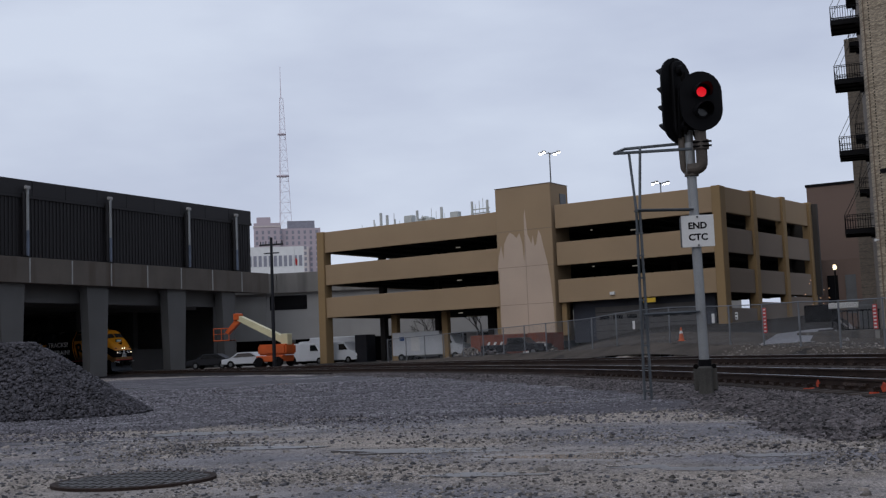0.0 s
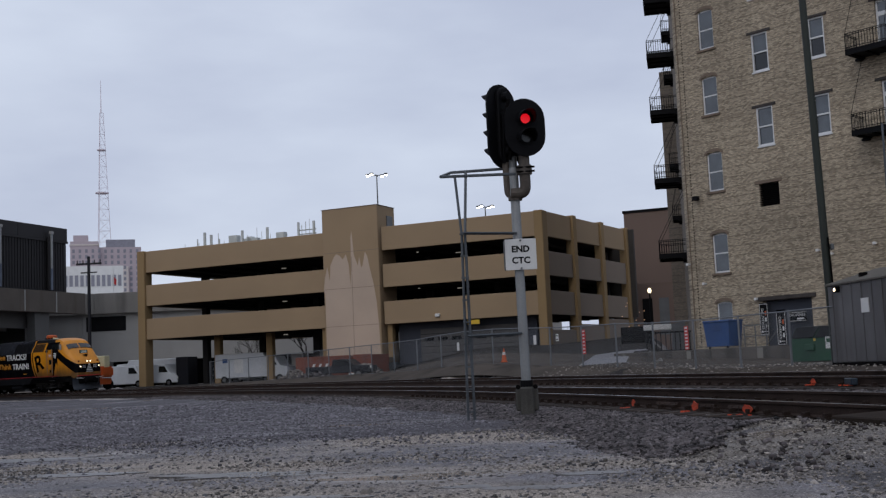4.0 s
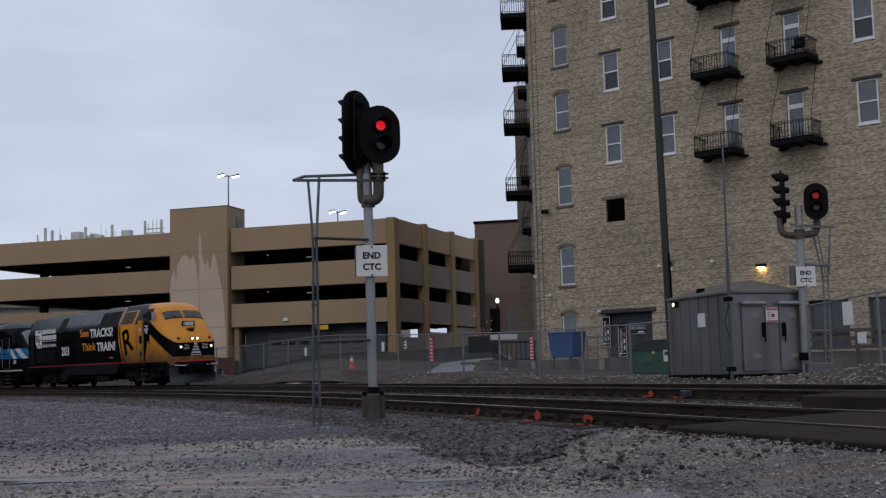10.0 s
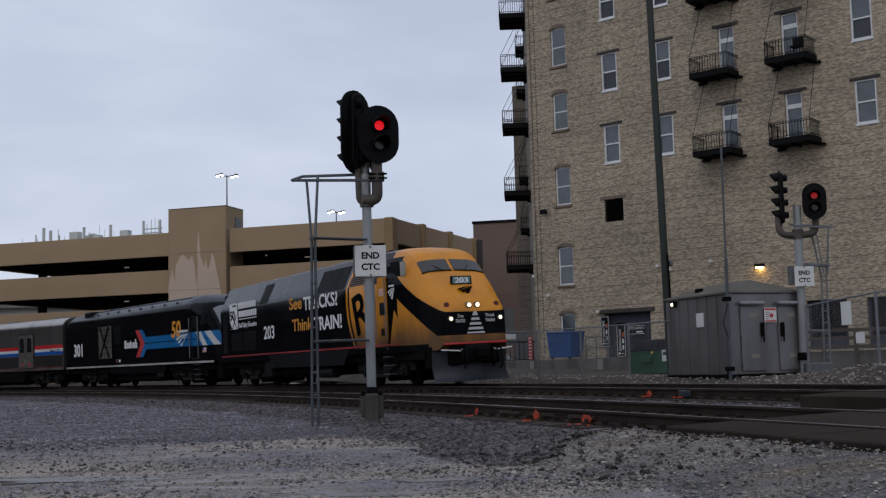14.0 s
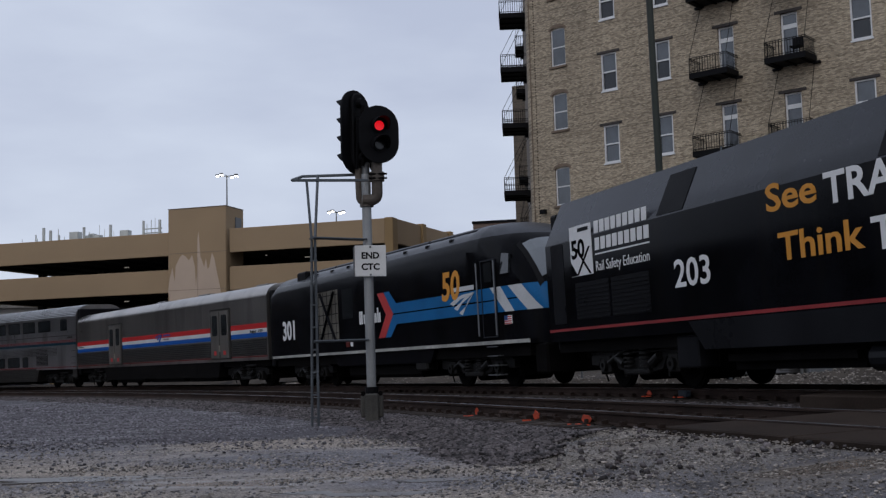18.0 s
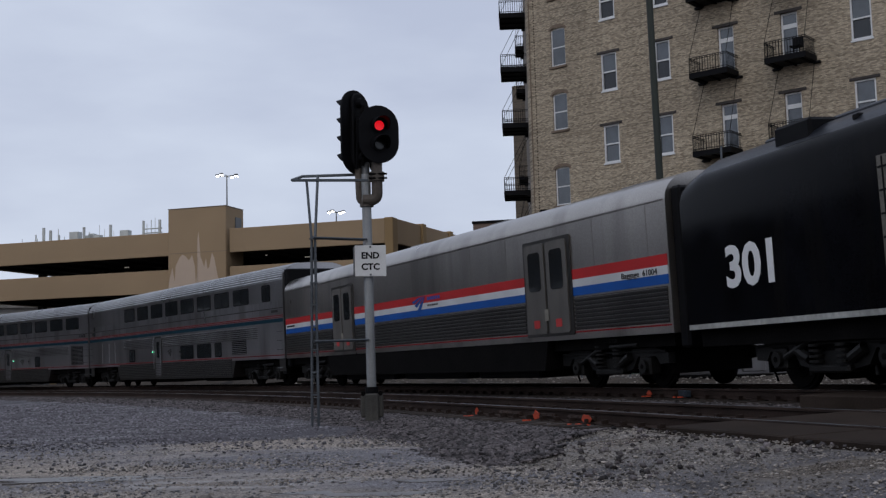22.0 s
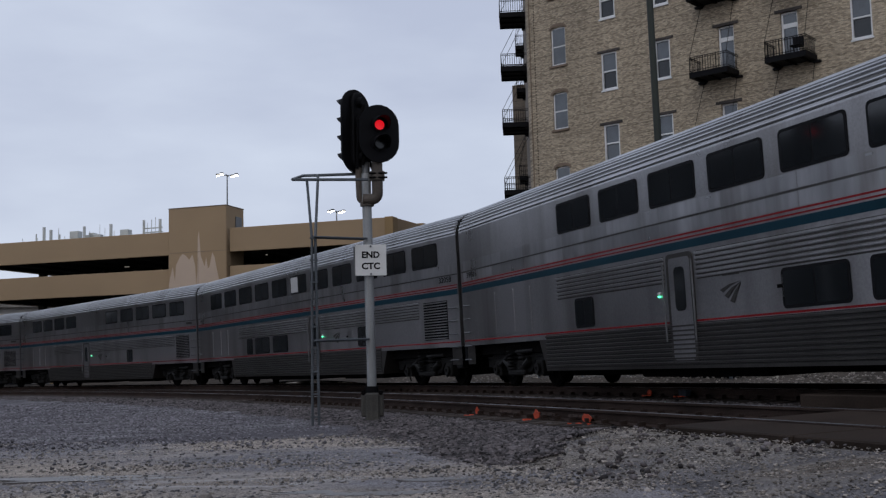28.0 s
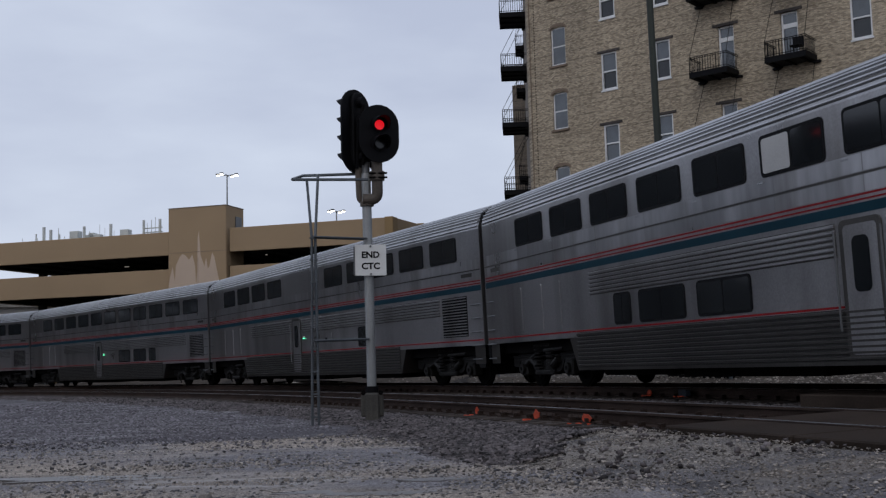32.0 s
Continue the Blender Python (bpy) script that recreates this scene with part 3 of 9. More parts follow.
def brick_mat(name, c1, c2, mortar, sc=1.0):
    m = bpy.data.materials.new(name)
    m.use_nodes = True
    n, k = m.node_tree.nodes, m.node_tree.links
    b = n["Principled BSDF"]
    co = n.new("ShaderNodeTexCoord")
    sep = n.new("ShaderNodeSeparateXYZ")
    com = n.new("ShaderNodeCombineXYZ")
    k.new(co.outputs["Object"], sep.inputs[0])
    add = n.new("ShaderNodeMath")
    add.operation = "ADD"
    k.new(sep.outputs["X"], add.inputs[0])
    k.new(sep.outputs["Y"], add.inputs[1])
    k.new(add.outputs[0], com.inputs["X"])
    k.new(sep.outputs["Z"], com.inputs["Y"])
    br = n.new("ShaderNodeTexBrick")
    br.inputs["Scale"].default_value = 1.0
    br.inputs["Brick Width"].default_value, br.inputs["Row Height"].default_value = 0.15 * sc, 0.05 * sc
    br.inputs["Mortar Size"].default_value, br.inputs["Mortar Smooth"].default_value, br.inputs["Bias"].default_value = 0.006, 0.2, 0.0
    br.inputs["Color1"].default_value, br.inputs["Color2"].default_value, br.inputs["Mortar"].default_value = (*c1, 1), (*c2, 1), (*mortar, 1)
    k.new(com.outputs[0], br.inputs["Vector"])
    nz = n.new("ShaderNodeTexNoise")
    nz.inputs["Scale"].default_value, nz.inputs["Detail"].default_value = 0.25, 5
    k.new(co.outputs["Object"], nz.inputs["Vector"])
    mp = n.new("ShaderNodeMapping")
    mp.inputs["Scale"].default_value = (4.6, 4.6, 13)
    k.new(co.outputs["Object"], mp.inputs["Vector"])
    cz = n.new("ShaderNodeTexNoise")
    cz.inputs["Scale"].default_value, cz.inputs["Detail"].default_value = 1.2, 3
    k.new(mp.outputs[0], cz.inputs["Vector"])
    fz = n.new("ShaderNodeTexNoise")
    fz.inputs["Scale"].default_value, fz.inputs["Detail"].default_value = 34.0, 3
    k.new(co.outputs["Object"], fz.inputs["Vector"])
    last = None
    for nd, a in ((nz, 0.18), (cz, 0.03), (fz, 0.22)):
        r = n.new("ShaderNodeMapRange")
        r.inputs[1].default_value, r.inputs[2].default_value = 0.3, 0.7
        r.inputs[3].default_value, r.inputs[4].default_value = 1 - a, 1 + a
        k.new(nd.outputs["Fac"], r.inputs[0])
        if last is None:
            last = r.outputs[0]
        else:
            mu = n.new("ShaderNodeMath")
            mu.operation = "MULTIPLY"
            k.new(last, mu.inputs[0])
            k.new(r.outputs[0], mu.inputs[1])
            last = mu.outputs[0]
    vm = n.new("ShaderNodeVectorMath")
    vm.operation = "SCALE"
    k.new(br.outputs["Color"], vm.inputs[0])
    k.new(last, vm.inputs["Scale"])
    fr = n.new("ShaderNodeMath")
    fr.operation = "PINGPONG"
    fr.inputs[1].default_value = 0.245
    k.new(sep.outputs["Z"], fr.inputs[0])
    hd = n.new("ShaderNodeMapRange")
    hd.inputs[1].default_value, hd.inputs[2].default_value, hd.inputs[3].default_value, hd.inputs[4].default_value = 0.015, 0.04, 0.72, 1.0
    k.new(fr.outputs[0], hd.inputs[0])
    vh = n.new("ShaderNodeVectorMath")
    vh.operation = "SCALE"
    k.new(vm.outputs[0], vh.inputs[0])
    k.new(hd.outputs[0], vh.inputs["Scale"])
    k.new(vh.outputs[0], b.inputs["Base Color"])
    b.inputs["Roughness"].default_value = 0.9
    bp = n.new("ShaderNodeBump")
    bp.inputs["Strength"].default_value, bp.inputs["Distance"].default_value = 0.6, 0.015
    bp.invert = True
    k.new(br.outputs["Fac"], bp.inputs["Height"])
    k.new(bp.outputs[0], b.inputs["Normal"])
    return m


M_BRICK = brick_mat("cream_brick", (0.50, 0.415, 0.30), (0.19, 0.15, 0.104), (0.21, 0.188, 0.156))
# Darker brick for the side wall, the rear wing and the yard wall.
M_BRICKD = brick_mat("dark_brick", (0.20, 0.165, 0.125), (0.13, 0.105, 0.085), (0.12, 0.11, 0.10))

brick = thing("brick_building", "tall old cream brick warehouse with iron balconies", "building", BF)


def wall_with_holes(length, z0, z1, holes, thick, x0=0.0):
    """A wall in the x, z plane with rectangular openings cut through it."""
    xs = sorted({x0, length} | {h[0] for h in holes} | {h[1] for h in holes})
    zs = sorted({z0, z1} | {h[2] for h in holes} | {h[3] for h in holes})
    bm = bmesh.new()
    vd = {}

    def v(x, y, z):
        key = (round(x, 4), round(y, 4), round(z, 4))
        if key not in vd:
            vd[key] = bm.verts.new(key)
        return vd[key]

    solid = lambda i, j: 0 <= i < len(xs) - 1 and 0 <= j < len(zs) - 1 and not any(
        h[0] <= (xs[i] + xs[i + 1]) / 2 <= h[1] and h[2] <= (zs[j] + zs[j + 1]) / 2 <= h[3] for h in holes)
    for i in range(len(xs) - 1):
        for j in range(len(zs) - 1):
            if not solid(i, j):
                continue
            a, b, c, d = xs[i], xs[i + 1], zs[j], zs[j + 1]
            bm.faces.new((v(a, 0, c), v(b, 0, c), v(b, 0, d), v(a, 0, d)))
            bm.faces.new((v(a, thick, d), v(b, thick, d), v(b, thick, c), v(a, thick, c)))
            for di, dj, p, q in ((-1, 0, (a, d), (a, c)), (1, 0, (b, c), (b, d)), (0, -1, (a, c), (b, c)), (0, 1, (b, d), (a, d))):
                if not solid(i + di, j + dj):
                    bm.faces.new((v(q[0], 0, q[1]), v(p[0], 0, p[1]), v(p[0], thick, p[1]), v(q[0], thick, q[1])))
    return bm


windows, doors, holes = [], [], []
ROW = 3.68
for s, w in ((1.88, 0.9),):
    for zb, zt in ((1.3, 3.18), (4.62, 6.6), (8.74, 10.72), (12.67, 14.61), (16.05, 18.08), (19.7, 21.7)):
        windows.append((s, w, zb, zt, "arch"))
for s, w, rows in ((4.9, 0.9, (0, 1, 2, 3)), (7.93, 0.82, (0, 1, 2, 3)), (17.6, 0.92, (0, 1, 2, 3)), (20.83, 0.96, (0, 1, 2, 3)), (24.2, 0.95, (0, 1, 2)), (27.6, 0.95, (0, 1, 2))):
    for r in rows:
        windows.append((s, w, 10.55 + r * ROW, 12.46 + r * ROW, "flat"))
for s in (11.27, 14.36, 31.0, 34.1):
    for r in (0, 1, 2):
        doors.append((s, 0.8, 9.98 + r * ROW, 12.46 + r * ROW))
for s, w, zb, zt, _ in windows:
    holes.append((s - w / 2, s + w / 2, zb, zt))
for s, w, zb, zt in doors:
    holes.append((s - w / 2, s + w / 2, zb, zt))
holes.append((4.32, 5.4, 7.6, 8.72))
holes.append((4.05, 6.65, 0.86, 3.05))
BAYS = [(14.44, 16.22), (17.06, 18.91), (19.7, 21.58), (22.4, 24.3)]
for a, b in BAYS:
    holes.append((a, b, 0.95, 3.1))
part("front_wall", wall_with_holes(B_LEN, 0.0, B_TOP, holes, 0.45), M_BRICK, brick)
# blunt corner, side wall and the parts that close the block
c_in = BF.inverted()
P0, P1, P2 = c_in @ BA, c_in @ Vector((4.93, 60.3, 0)), c_in @ Vector((7.2, 92, 0))
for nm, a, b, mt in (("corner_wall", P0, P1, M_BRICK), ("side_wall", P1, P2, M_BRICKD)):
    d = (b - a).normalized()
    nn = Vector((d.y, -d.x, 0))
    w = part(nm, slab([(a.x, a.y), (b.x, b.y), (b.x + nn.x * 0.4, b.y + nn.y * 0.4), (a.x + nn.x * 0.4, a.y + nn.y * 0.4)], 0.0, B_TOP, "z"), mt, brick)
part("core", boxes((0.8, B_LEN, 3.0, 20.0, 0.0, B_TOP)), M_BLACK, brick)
part("end_wall", boxes((B_LEN, B_LEN + 0.4, 0, 20, 0, B_TOP)), M_BRICK, brick)
part("roof", boxes((-0.2, B_LEN + 0.5, -0.3, 20.5, B_TOP, B_TOP + 0.4)), M_STONE_T, brick)

M_CURTAIN = mat("pale_curtain_behind_glass", (0.42, 0.45, 0.47), 0.3, var=0.15, scale=6, stretch=(8, 8, 0.3), bump=0, spec=0.7)
for s, w, zb, zt, kind in windows:
    fy = 0.09 if kind == "arch" else 0.03
    win = part("window", boxes((s - w / 2, s - w / 2 + 0.07, fy, 0.2, zb, zt), (s + w / 2 - 0.07, s + w / 2, fy, 0.2, zb, zt),
                               (s - w / 2 + 0.07, s + w / 2 - 0.07, fy, 0.2, zt - 0.07, zt), (s - w / 2 + 0.07, s + w / 2 - 0.07, fy, 0.2, zb, zb + 0.09),
                               (s - w / 2 + 0.07, s + w / 2 - 0.07, fy + 0.02, 0.2, (zb + zt) / 2 - 0.035, (zb + zt) / 2 + 0.035)), M_FRAME, brick)
    zm = (zb + zt) / 2
    dim = zb > 13 and kind == "flat"  # the upper storeys' lower panes take the darker glass
    drape = (s, round(zb, 2)) in ((20.83, 10.55), (17.6, 10.55))
    for a, b in ((zb + 0.09, zm - 0.035), (zm + 0.035, zt - 0.07)):
        low = a < zm
        part("pane", boxes((s - w / 2 + 0.07, s + w / 2 - 0.07, 0.13 if low else 0.1, 0.15 if low else 0.12, a, b)), M_CURTAIN if drape and s > 20 else M_GLASS if dim and low else M_BLDGGLASS, win)
    if kind == "arch":
        part("mullion", boxes((s - 0.025, s + 0.025, 0.14, 0.19, zb + 0.08, zt - 0.08)), M_FRAME, win)
        hw = w / 2
        arch = [(s - hw - 0.02, zt + 0.03)] + [(s + hw * 1.02 * math.cos(a), zt - 0.12 + 0.16 * math.sin(a)) for a in np.linspace(math.pi, 0, 9)] + [(s + hw + 0.02, zt + 0.03)]
        part("arch_head", slab([(s - hw, zt - 0.13)] + [(s + hw * math.cos(a), zt - 0.13 + 0.13 * math.sin(a)) for a in np.linspace(math.pi, 0, 9)][1:-1] + [(s + hw, zt - 0.13), (s + hw, zt + 0.002), (s - hw, zt + 0.002)], 0.05, 0.12), M_BRICK, win)
        part("arch_trim", slab([(s + (hw + 0.12) * math.cos(a), zt - 0.1 + 0.3 * math.sin(a)) for a in np.linspace(math.pi, 0, 9)] + [(s + hw * math.cos(a), zt - 0.1 + 0.16 * math.sin(a)) for a in np.linspace(0, math.pi, 9)], -0.03, 0.02), M_STONE_T, win)
        part("sill", bbox(s - hw - 0.1, s + hw + 0.1, -0.08, 0.12, zb - 0.12, zb, 0.01), M_STONE_T, win)
    else:
        part("lintel", bbox(s - w / 2 - 0.2, s + w / 2 + 0.2, -0.05, 0.1, zt, zt + 0.13, 0.01), M_LINTEL, win)
        part("sill", bbox(s - w / 2 - 0.04, s + w / 2 + 0.04, -0.05, 0.12, zb - 0.08, zb, 0.01), M_FRAME, win)
for s, w, zb, zt in doors:
    d = part("balcony_door", boxes((s - w / 2, s - w / 2 + 0.08, 0.12, 0.2, zb, zt), (s + w / 2 - 0.08, s + w / 2, 0.12, 0.2, zb, zt),
                                   (s - w / 2 + 0.08, s + w / 2 - 0.08, 0.12, 0.2, zt - 0.08, zt), (s - w / 2 + 0.08, s + w / 2 - 0.08, 0.12, 0.2, zb, zb + 0.15),
                                   (s - w / 2 + 0.08, s + w / 2 - 0.08, 0.12, 0.2, zt - 0.72, zt - 0.52)), M_FRAME, brick)
    part("pane", boxes((s - w / 2 + 0.08, s + w / 2 - 0.08, 0.16, 0.17, zb + 0.15, zt - 0.72)), M_BLDGGLASS, d)
    part("pane", boxes((s - w / 2 + 0.08, s + w / 2 - 0.08, 0.16, 0.17, zt - 0.52, zt - 0.08)), M_BLDGGLASS, d)
    part("lintel", bbox(s - w / 2 - 0.25, s + w / 2 + 0.25, -0.05, 0.1, zt, zt + 0.14, 0.01), M_LINTEL, d)
# louvre
lv = part("louvre", boxes((4.32, 5.4, 0.3, 0.32, 7.6, 8.72)), M_BLACK, brick)
for i in range(12):
    part("slat", boxes((4.34, 5.38, 0.06, 0.2, 7.63 + i * 0.09, 7.66 + i * 0.09)), M_DARK, lv)
part("lintel", bbox(4.1, 5.6, -0.04, 0.1, 8.72, 8.88, 0.01), M_STONE_T, lv)


BALUSTER = {}


def baluster(parent, x, y, z, r):
    """One upright iron bar; bars of one thickness share their mesh."""
    if r not in BALUSTER:
        ob = part("baluster", rods(((0, 0, 0), (0, 0, 0.74), r, 4)), M_BLACK, parent)
        BALUSTER[r] = ob.data
    else:
        ob = new("baluster", BALUSTER[r])
        ob.parent = parent
    ob.location = (x, y, z)
    return ob


def balcony(parent, s, z, w=2.35, d=1.25, m=None):
    """Iron balcony on the x, z wall, its floor's top at z."""
    b = part("balcony", boxes((s - w / 2, s + w / 2, -d, -0.002, z - 0.21, z), (s - w / 2 - 0.03, s + w / 2 + 0.03, -d - 0.03, -d + 0.05, z - 0.24, z + 0.02),
                              (s - w / 2 - 0.03, s - w / 2 + 0.05, -d + 0.05, -0.002, z - 0.24, z + 0.02), (s + w / 2 - 0.05, s + w / 2 + 0.03, -d + 0.05, -0.002, z - 0.24, z + 0.02)), M_BLACK, parent, "black iron balcony")
    if m is not None:
        b.matrix_basis = m
    for zz in (z + 0.1, z + 0.66, z + 0.74):
        part("rail", rods(*(((*a, zz), (*c, zz), 0.018, 5) for a, c in (((s - w / 2, -d), (s + w / 2, -d)), ((s - w / 2, -d), (s - w / 2, 0)), ((s + w / 2, -d), (s + w / 2, 0))))), M_BLACK, b)
    for x in np.linspace(s - w / 2 + 0.25, s + w / 2 - 0.25, 3):
        part("joist", boxes((x - 0.05, x + 0.05, -d + 0.05, -0.004, z - 0.27, z - 0.212)), M_DARK, b)
    for sx in (-1, 1):
        part("wall_channel", boxes((s + sx * w / 2 - 0.12, s + sx * w / 2 + 0.22, -0.2, -0.003, z - 0.34, z - 0.245)), M_BLACK, b)
    n = int(w / 0.125)
    for i in range(n + 1):
        baluster(b, s - w / 2 + i * w / n, -d, z, 0.024 if i % 5 == 0 else 0.014)
    for i in range(1, int(d / 0.125)):
        for x in (s - w / 2, s + w / 2):
            baluster(b, x, -d + i * 0.125, z, 0.014)
    for sx in (-1, 1):
        part("tie_rod", rods(((s + sx * w / 2, -d, z + 0.72), (s + sx * (w / 2 - 0.1), 0, z + 3.4), 0.014, 5)), M_BLACK, b)
    return b


for s in (10.89, 14.6, 31.2, 34.6):
    for r in (0, 1, 2):
        balcony(brick, s, 10.2 + r * ROW, 1.86, 1.2)
# balconies on the shaded side
side_m = c_in @ frame_of(Vector((7.2, 92, 0)), Vector((4.93, 60.3, 0)))
for z in (20.08, 17.01, 13.87, 10.12, 6.05):
    balcony(brick, 28.6, z, 2.3, 1.42, side_m)
for z in (22.22, 19.25, 13.25, 9.77):
    balcony(brick, 14.5, z, 2.0, 0.58, side_m)
# a chair and planters on some balconies
for s, r in ((14.6, 2), (14.6, 1), (10.89, 2)):
    z = 10.2 + r * ROW
    ch = thing("balcony_chair", "dark outdoor chair on an iron balcony", "chair", BF @ Matrix.Translation((s + 0.35, -0.7, z)))
    part("seat", bbox(-0.25, 0.25, -0.25, 0.25, 0.38, 0.44, 0.015), M_BLACK, ch)
    part("backrest", bbox(-0.25, 0.25, 0.2, 0.25, 0.44, 0.9, 0.015), M_BLACK, ch)
    for lx in (-0.22, 0.22):
        for ly in (-0.22, 0.22):
            part("leg", rods(((lx, ly, 0.002), (lx, ly, 0.38), 0.018, 5)), M_BLACK, ch)

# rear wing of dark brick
wing = thing("brick_wing", "dark brick rear wing of a warehouse", "building", frame_of(Vector((5.7, 84, 0)), Vector((9.7, 83, 0))))
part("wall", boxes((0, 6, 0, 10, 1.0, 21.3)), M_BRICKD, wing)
part("door", bbox(1.15, 1.75, -0.08, 0, 1.8, 5.2, 0.02), M_BLACK, wing)
# ---- viaduct with a dark clad upper deck ----
VA, VB = Vector((-64.22, 88.07, 0)), Vector((-57.32, 117.79, 0))
VF = frame_of(VA, VB)
via = thing("viaduct", "concrete viaduct carrying a dark metal-clad deck on leaning columns", "viaduct", VF)
part("clad_wall", boxes((-34, 32.2, 0.0, 0.4, 10.6, 16.2)), M_BROWNMET, via, "dark brown ribbed metal wall")
bm = bmesh.new()
for x in np.arange(-12, 32.0, 0.42):
    box(bm, x, x + 0.14, -0.07, 0, 10.7, 16.0)
part("siding_ribs", bm, M_BROWNMET, via)
for i in range(17):
    x = -34 + i * 3.9
    part("fascia_panel", bbox(x, x + 3.88, -0.12, 0.45, 16.2, 17.6, 0.03), M_BROWNMET, via)
part("fascia_rail", boxes((-34, 32.3, -0.2, 0.0, 15.95, 16.2)), M_BROWNMET, via)
part("roof", boxes((-34, 32.2, 0.4, 80, 16.4, 17.4)), M_BROWNMET, via)
part("end_wall", boxes((31.9, 32.2, 0.4, 80, 10.6, 17.4)), M_BROWNMET, via)
for x in (-20.4, -10.1, 0.1, 10.1, 21.35, 29.1):
    p = part("downpipe", bbox(x - 0.3, x + 0.3, -0.45, -0.21, 10.7, 16.4, 0.04), M_BROWNMET, via, "dark post with a pale pipe")
    part("pale_pipe", rods(((x + 0.12, -0.5, 13.0), (x + 0.12, -0.5, 16.7), 0.13, 8)), M_ALU, p)
    part("pipe_cap", bbox(x - 0.2, x + 0.35, -0.65, -0.4, 16.7, 17.0, 0.03), M_CONCL, p)
    part("lower_pipe", rods(((x + 0.12, -0.5, 10.7), (x + 0.12, -0.5, 13.0), 0.14, 8)), mat("blue_grey_pipe", (0.09, 0.11, 0.15), 0.6), p)
for i in range(14):
    x = -34 + i * 4.93
    part("edge_beam", bbox(x, x + 4.9, -0.35, 0.6, 8.3, 10.6, 0.03), M_VIA, via)
    part("joint_strip", boxes((x - 0.03, x + 0.12, -0.37, -0.34, 8.35, 10.55)), M_CONCL, via)
part("deck", boxes((-34, 33.8, 0.6, 80, 8.9, 10.5)), M_VIAC, via)
for j, (x0, x1) in enumerate(((-12.9, -10.4), (-2.4, 0.35), (7.7, 10.45), (18.6, 21.45), (27.2, 29.5))):
    part("column", slab([(x0 + 0.35, -0.3), (x1 - 0.35, -0.3), (x1, 8.3), (x0, 8.3)], 0.1, 1.1), M_VIAC, via, "concrete column tapering downward")
    for y in (14, 28, 40):
        part("column", boxes((x0 + 0.8, x1 - 0.8, y, y + 1.0, -0.5, 8.9)), M_VIAC, via)
    part("cross_beam", boxes((x0 + 0.3, x1 - 0.3, 0.6, 41, 7.9, 8.9)), M_VIAC, via)
for k in range(7):
    part("soffit_beam", boxes((-34, 31, 1.6 + k * 5.5, 2.1 + k * 5.5, 6.7, 8.9)), M_VIAC, via)
# Back and side walls added to keep the sky's light from under the deck.
part("sky_block_wall", boxes((-34, 12, 79, 79.5, -1, 9)), M_VIAC, via)
part("sky_block_wall", boxes((34, 50, 79, 79.5, -1, 9)), M_VIAC, via)
part("sky_block_wall", boxes((-40, 60, 120, 120.5, -1, 9)), M_VIAC, via)
part("side_wall", boxes((32.6, 33.2, 6, 79, -1, 9)), M_VIAC, via)
part("side_wall", boxes((-34.5, -34, 0.6, 79, -1, 9)), M_VIAC, via)
part("low_wall", boxes((21.5, 31, 10.0, 10.4, -0.3, 2.4)), M_VIAC, via)

# unseen wall added behind the camera; it darkens low light and reflections
south = thing("unseen_wall_south", "unseen dark brick wall added to darken light and reflections", "wall", kind="structure")
part("wall", boxes((-90, 60, -19, -18, -1, 9)), M_BRICKD, south)

# gravel heap
random.seed(3)
PX, PY = -15.7, 21.3


def heap_z(x, y):
    dx, dy = (x - PX), (y - PY)
    a = math.atan2(dy, dx)
    r = math.hypot(dx * 0.98, dy) / (1 + 0.08 * math.sin(3 * a + 1))
    return max(0.0, 1.6 - 0.68 * max(0.0, r - 0.35)) + 0.05 * noise.noise((x * 2, y * 2, 7))


# ---- signals ----
M_LENS_RED = mat("lit_red_lens", (0.5, 0.02, 0.02), 0.3, var=0, bump=0, emit=(1.0, 0.008, 0.02), emit_strength=0.62)
M_LENS_DIM = mat("dim_red_lens", (0.4, 0.02, 0.02), 0.3, var=0, bump=0, emit=(1.0, 0.008, 0.02), emit_strength=0.16)
M_LENS_OFF = mat("dark_lens", (0.015, 0.015, 0.015), 0.15, var=0, bump=0)


M_CASTB = mat("weathered_cast_iron", (0.055, 0.052, 0.046), 0.75, var=0.3, scale=5, grain=40, stain=(0.03, 0.027, 0.024), stain_amt=0.7)


def tube(pts, r, n=12, bend=6):
    """A round pipe through points of the x, z plane with softened corners."""
    path = [Vector(pts[0])]
    for a, b, c in zip(pts, pts[1:], pts[2:]):
        a, b, c = Vector(a), Vector(b), Vector(c)
        d = min((b - a).length, (c - b).length) * 0.48
        p, q = b + (a - b).normalized() * d, b + (c - b).normalized() * d
        path += [(p * (1 - t) + b * t) * (1 - t) + (b * (1 - t) + q * t) * t for t in np.linspace(0, 1, bend)]
    path.append(Vector(pts[-1]))
    rings = []
    for i, p in enumerate(path):
        t = (path[min(i + 1, len(path) - 1)] - path[max(i - 1, 0)]).normalized()
        u = Vector((0, 1, 0))
        v = t.cross(u).normalized()
        u = v.cross(t)
        rings.append([p + u * (r * math.cos(a)) + v * (r * math.sin(a)) for a in np.linspace(0, 2 * math.pi, n, endpoint=False)])
    return loft(rings)


def oval(w, h, n=24):
    """A racetrack outline in the x, z plane."""
    r, c = w / 2, h / 2 - w / 2
    return [(r * math.cos(a), c + r * math.sin(a)) for a in np.linspace(0, math.pi, n // 2)] + [(r * math.cos(a), -c + r * math.sin(a)) for a in np.linspace(math.pi, 2 * math.pi, n // 2)]


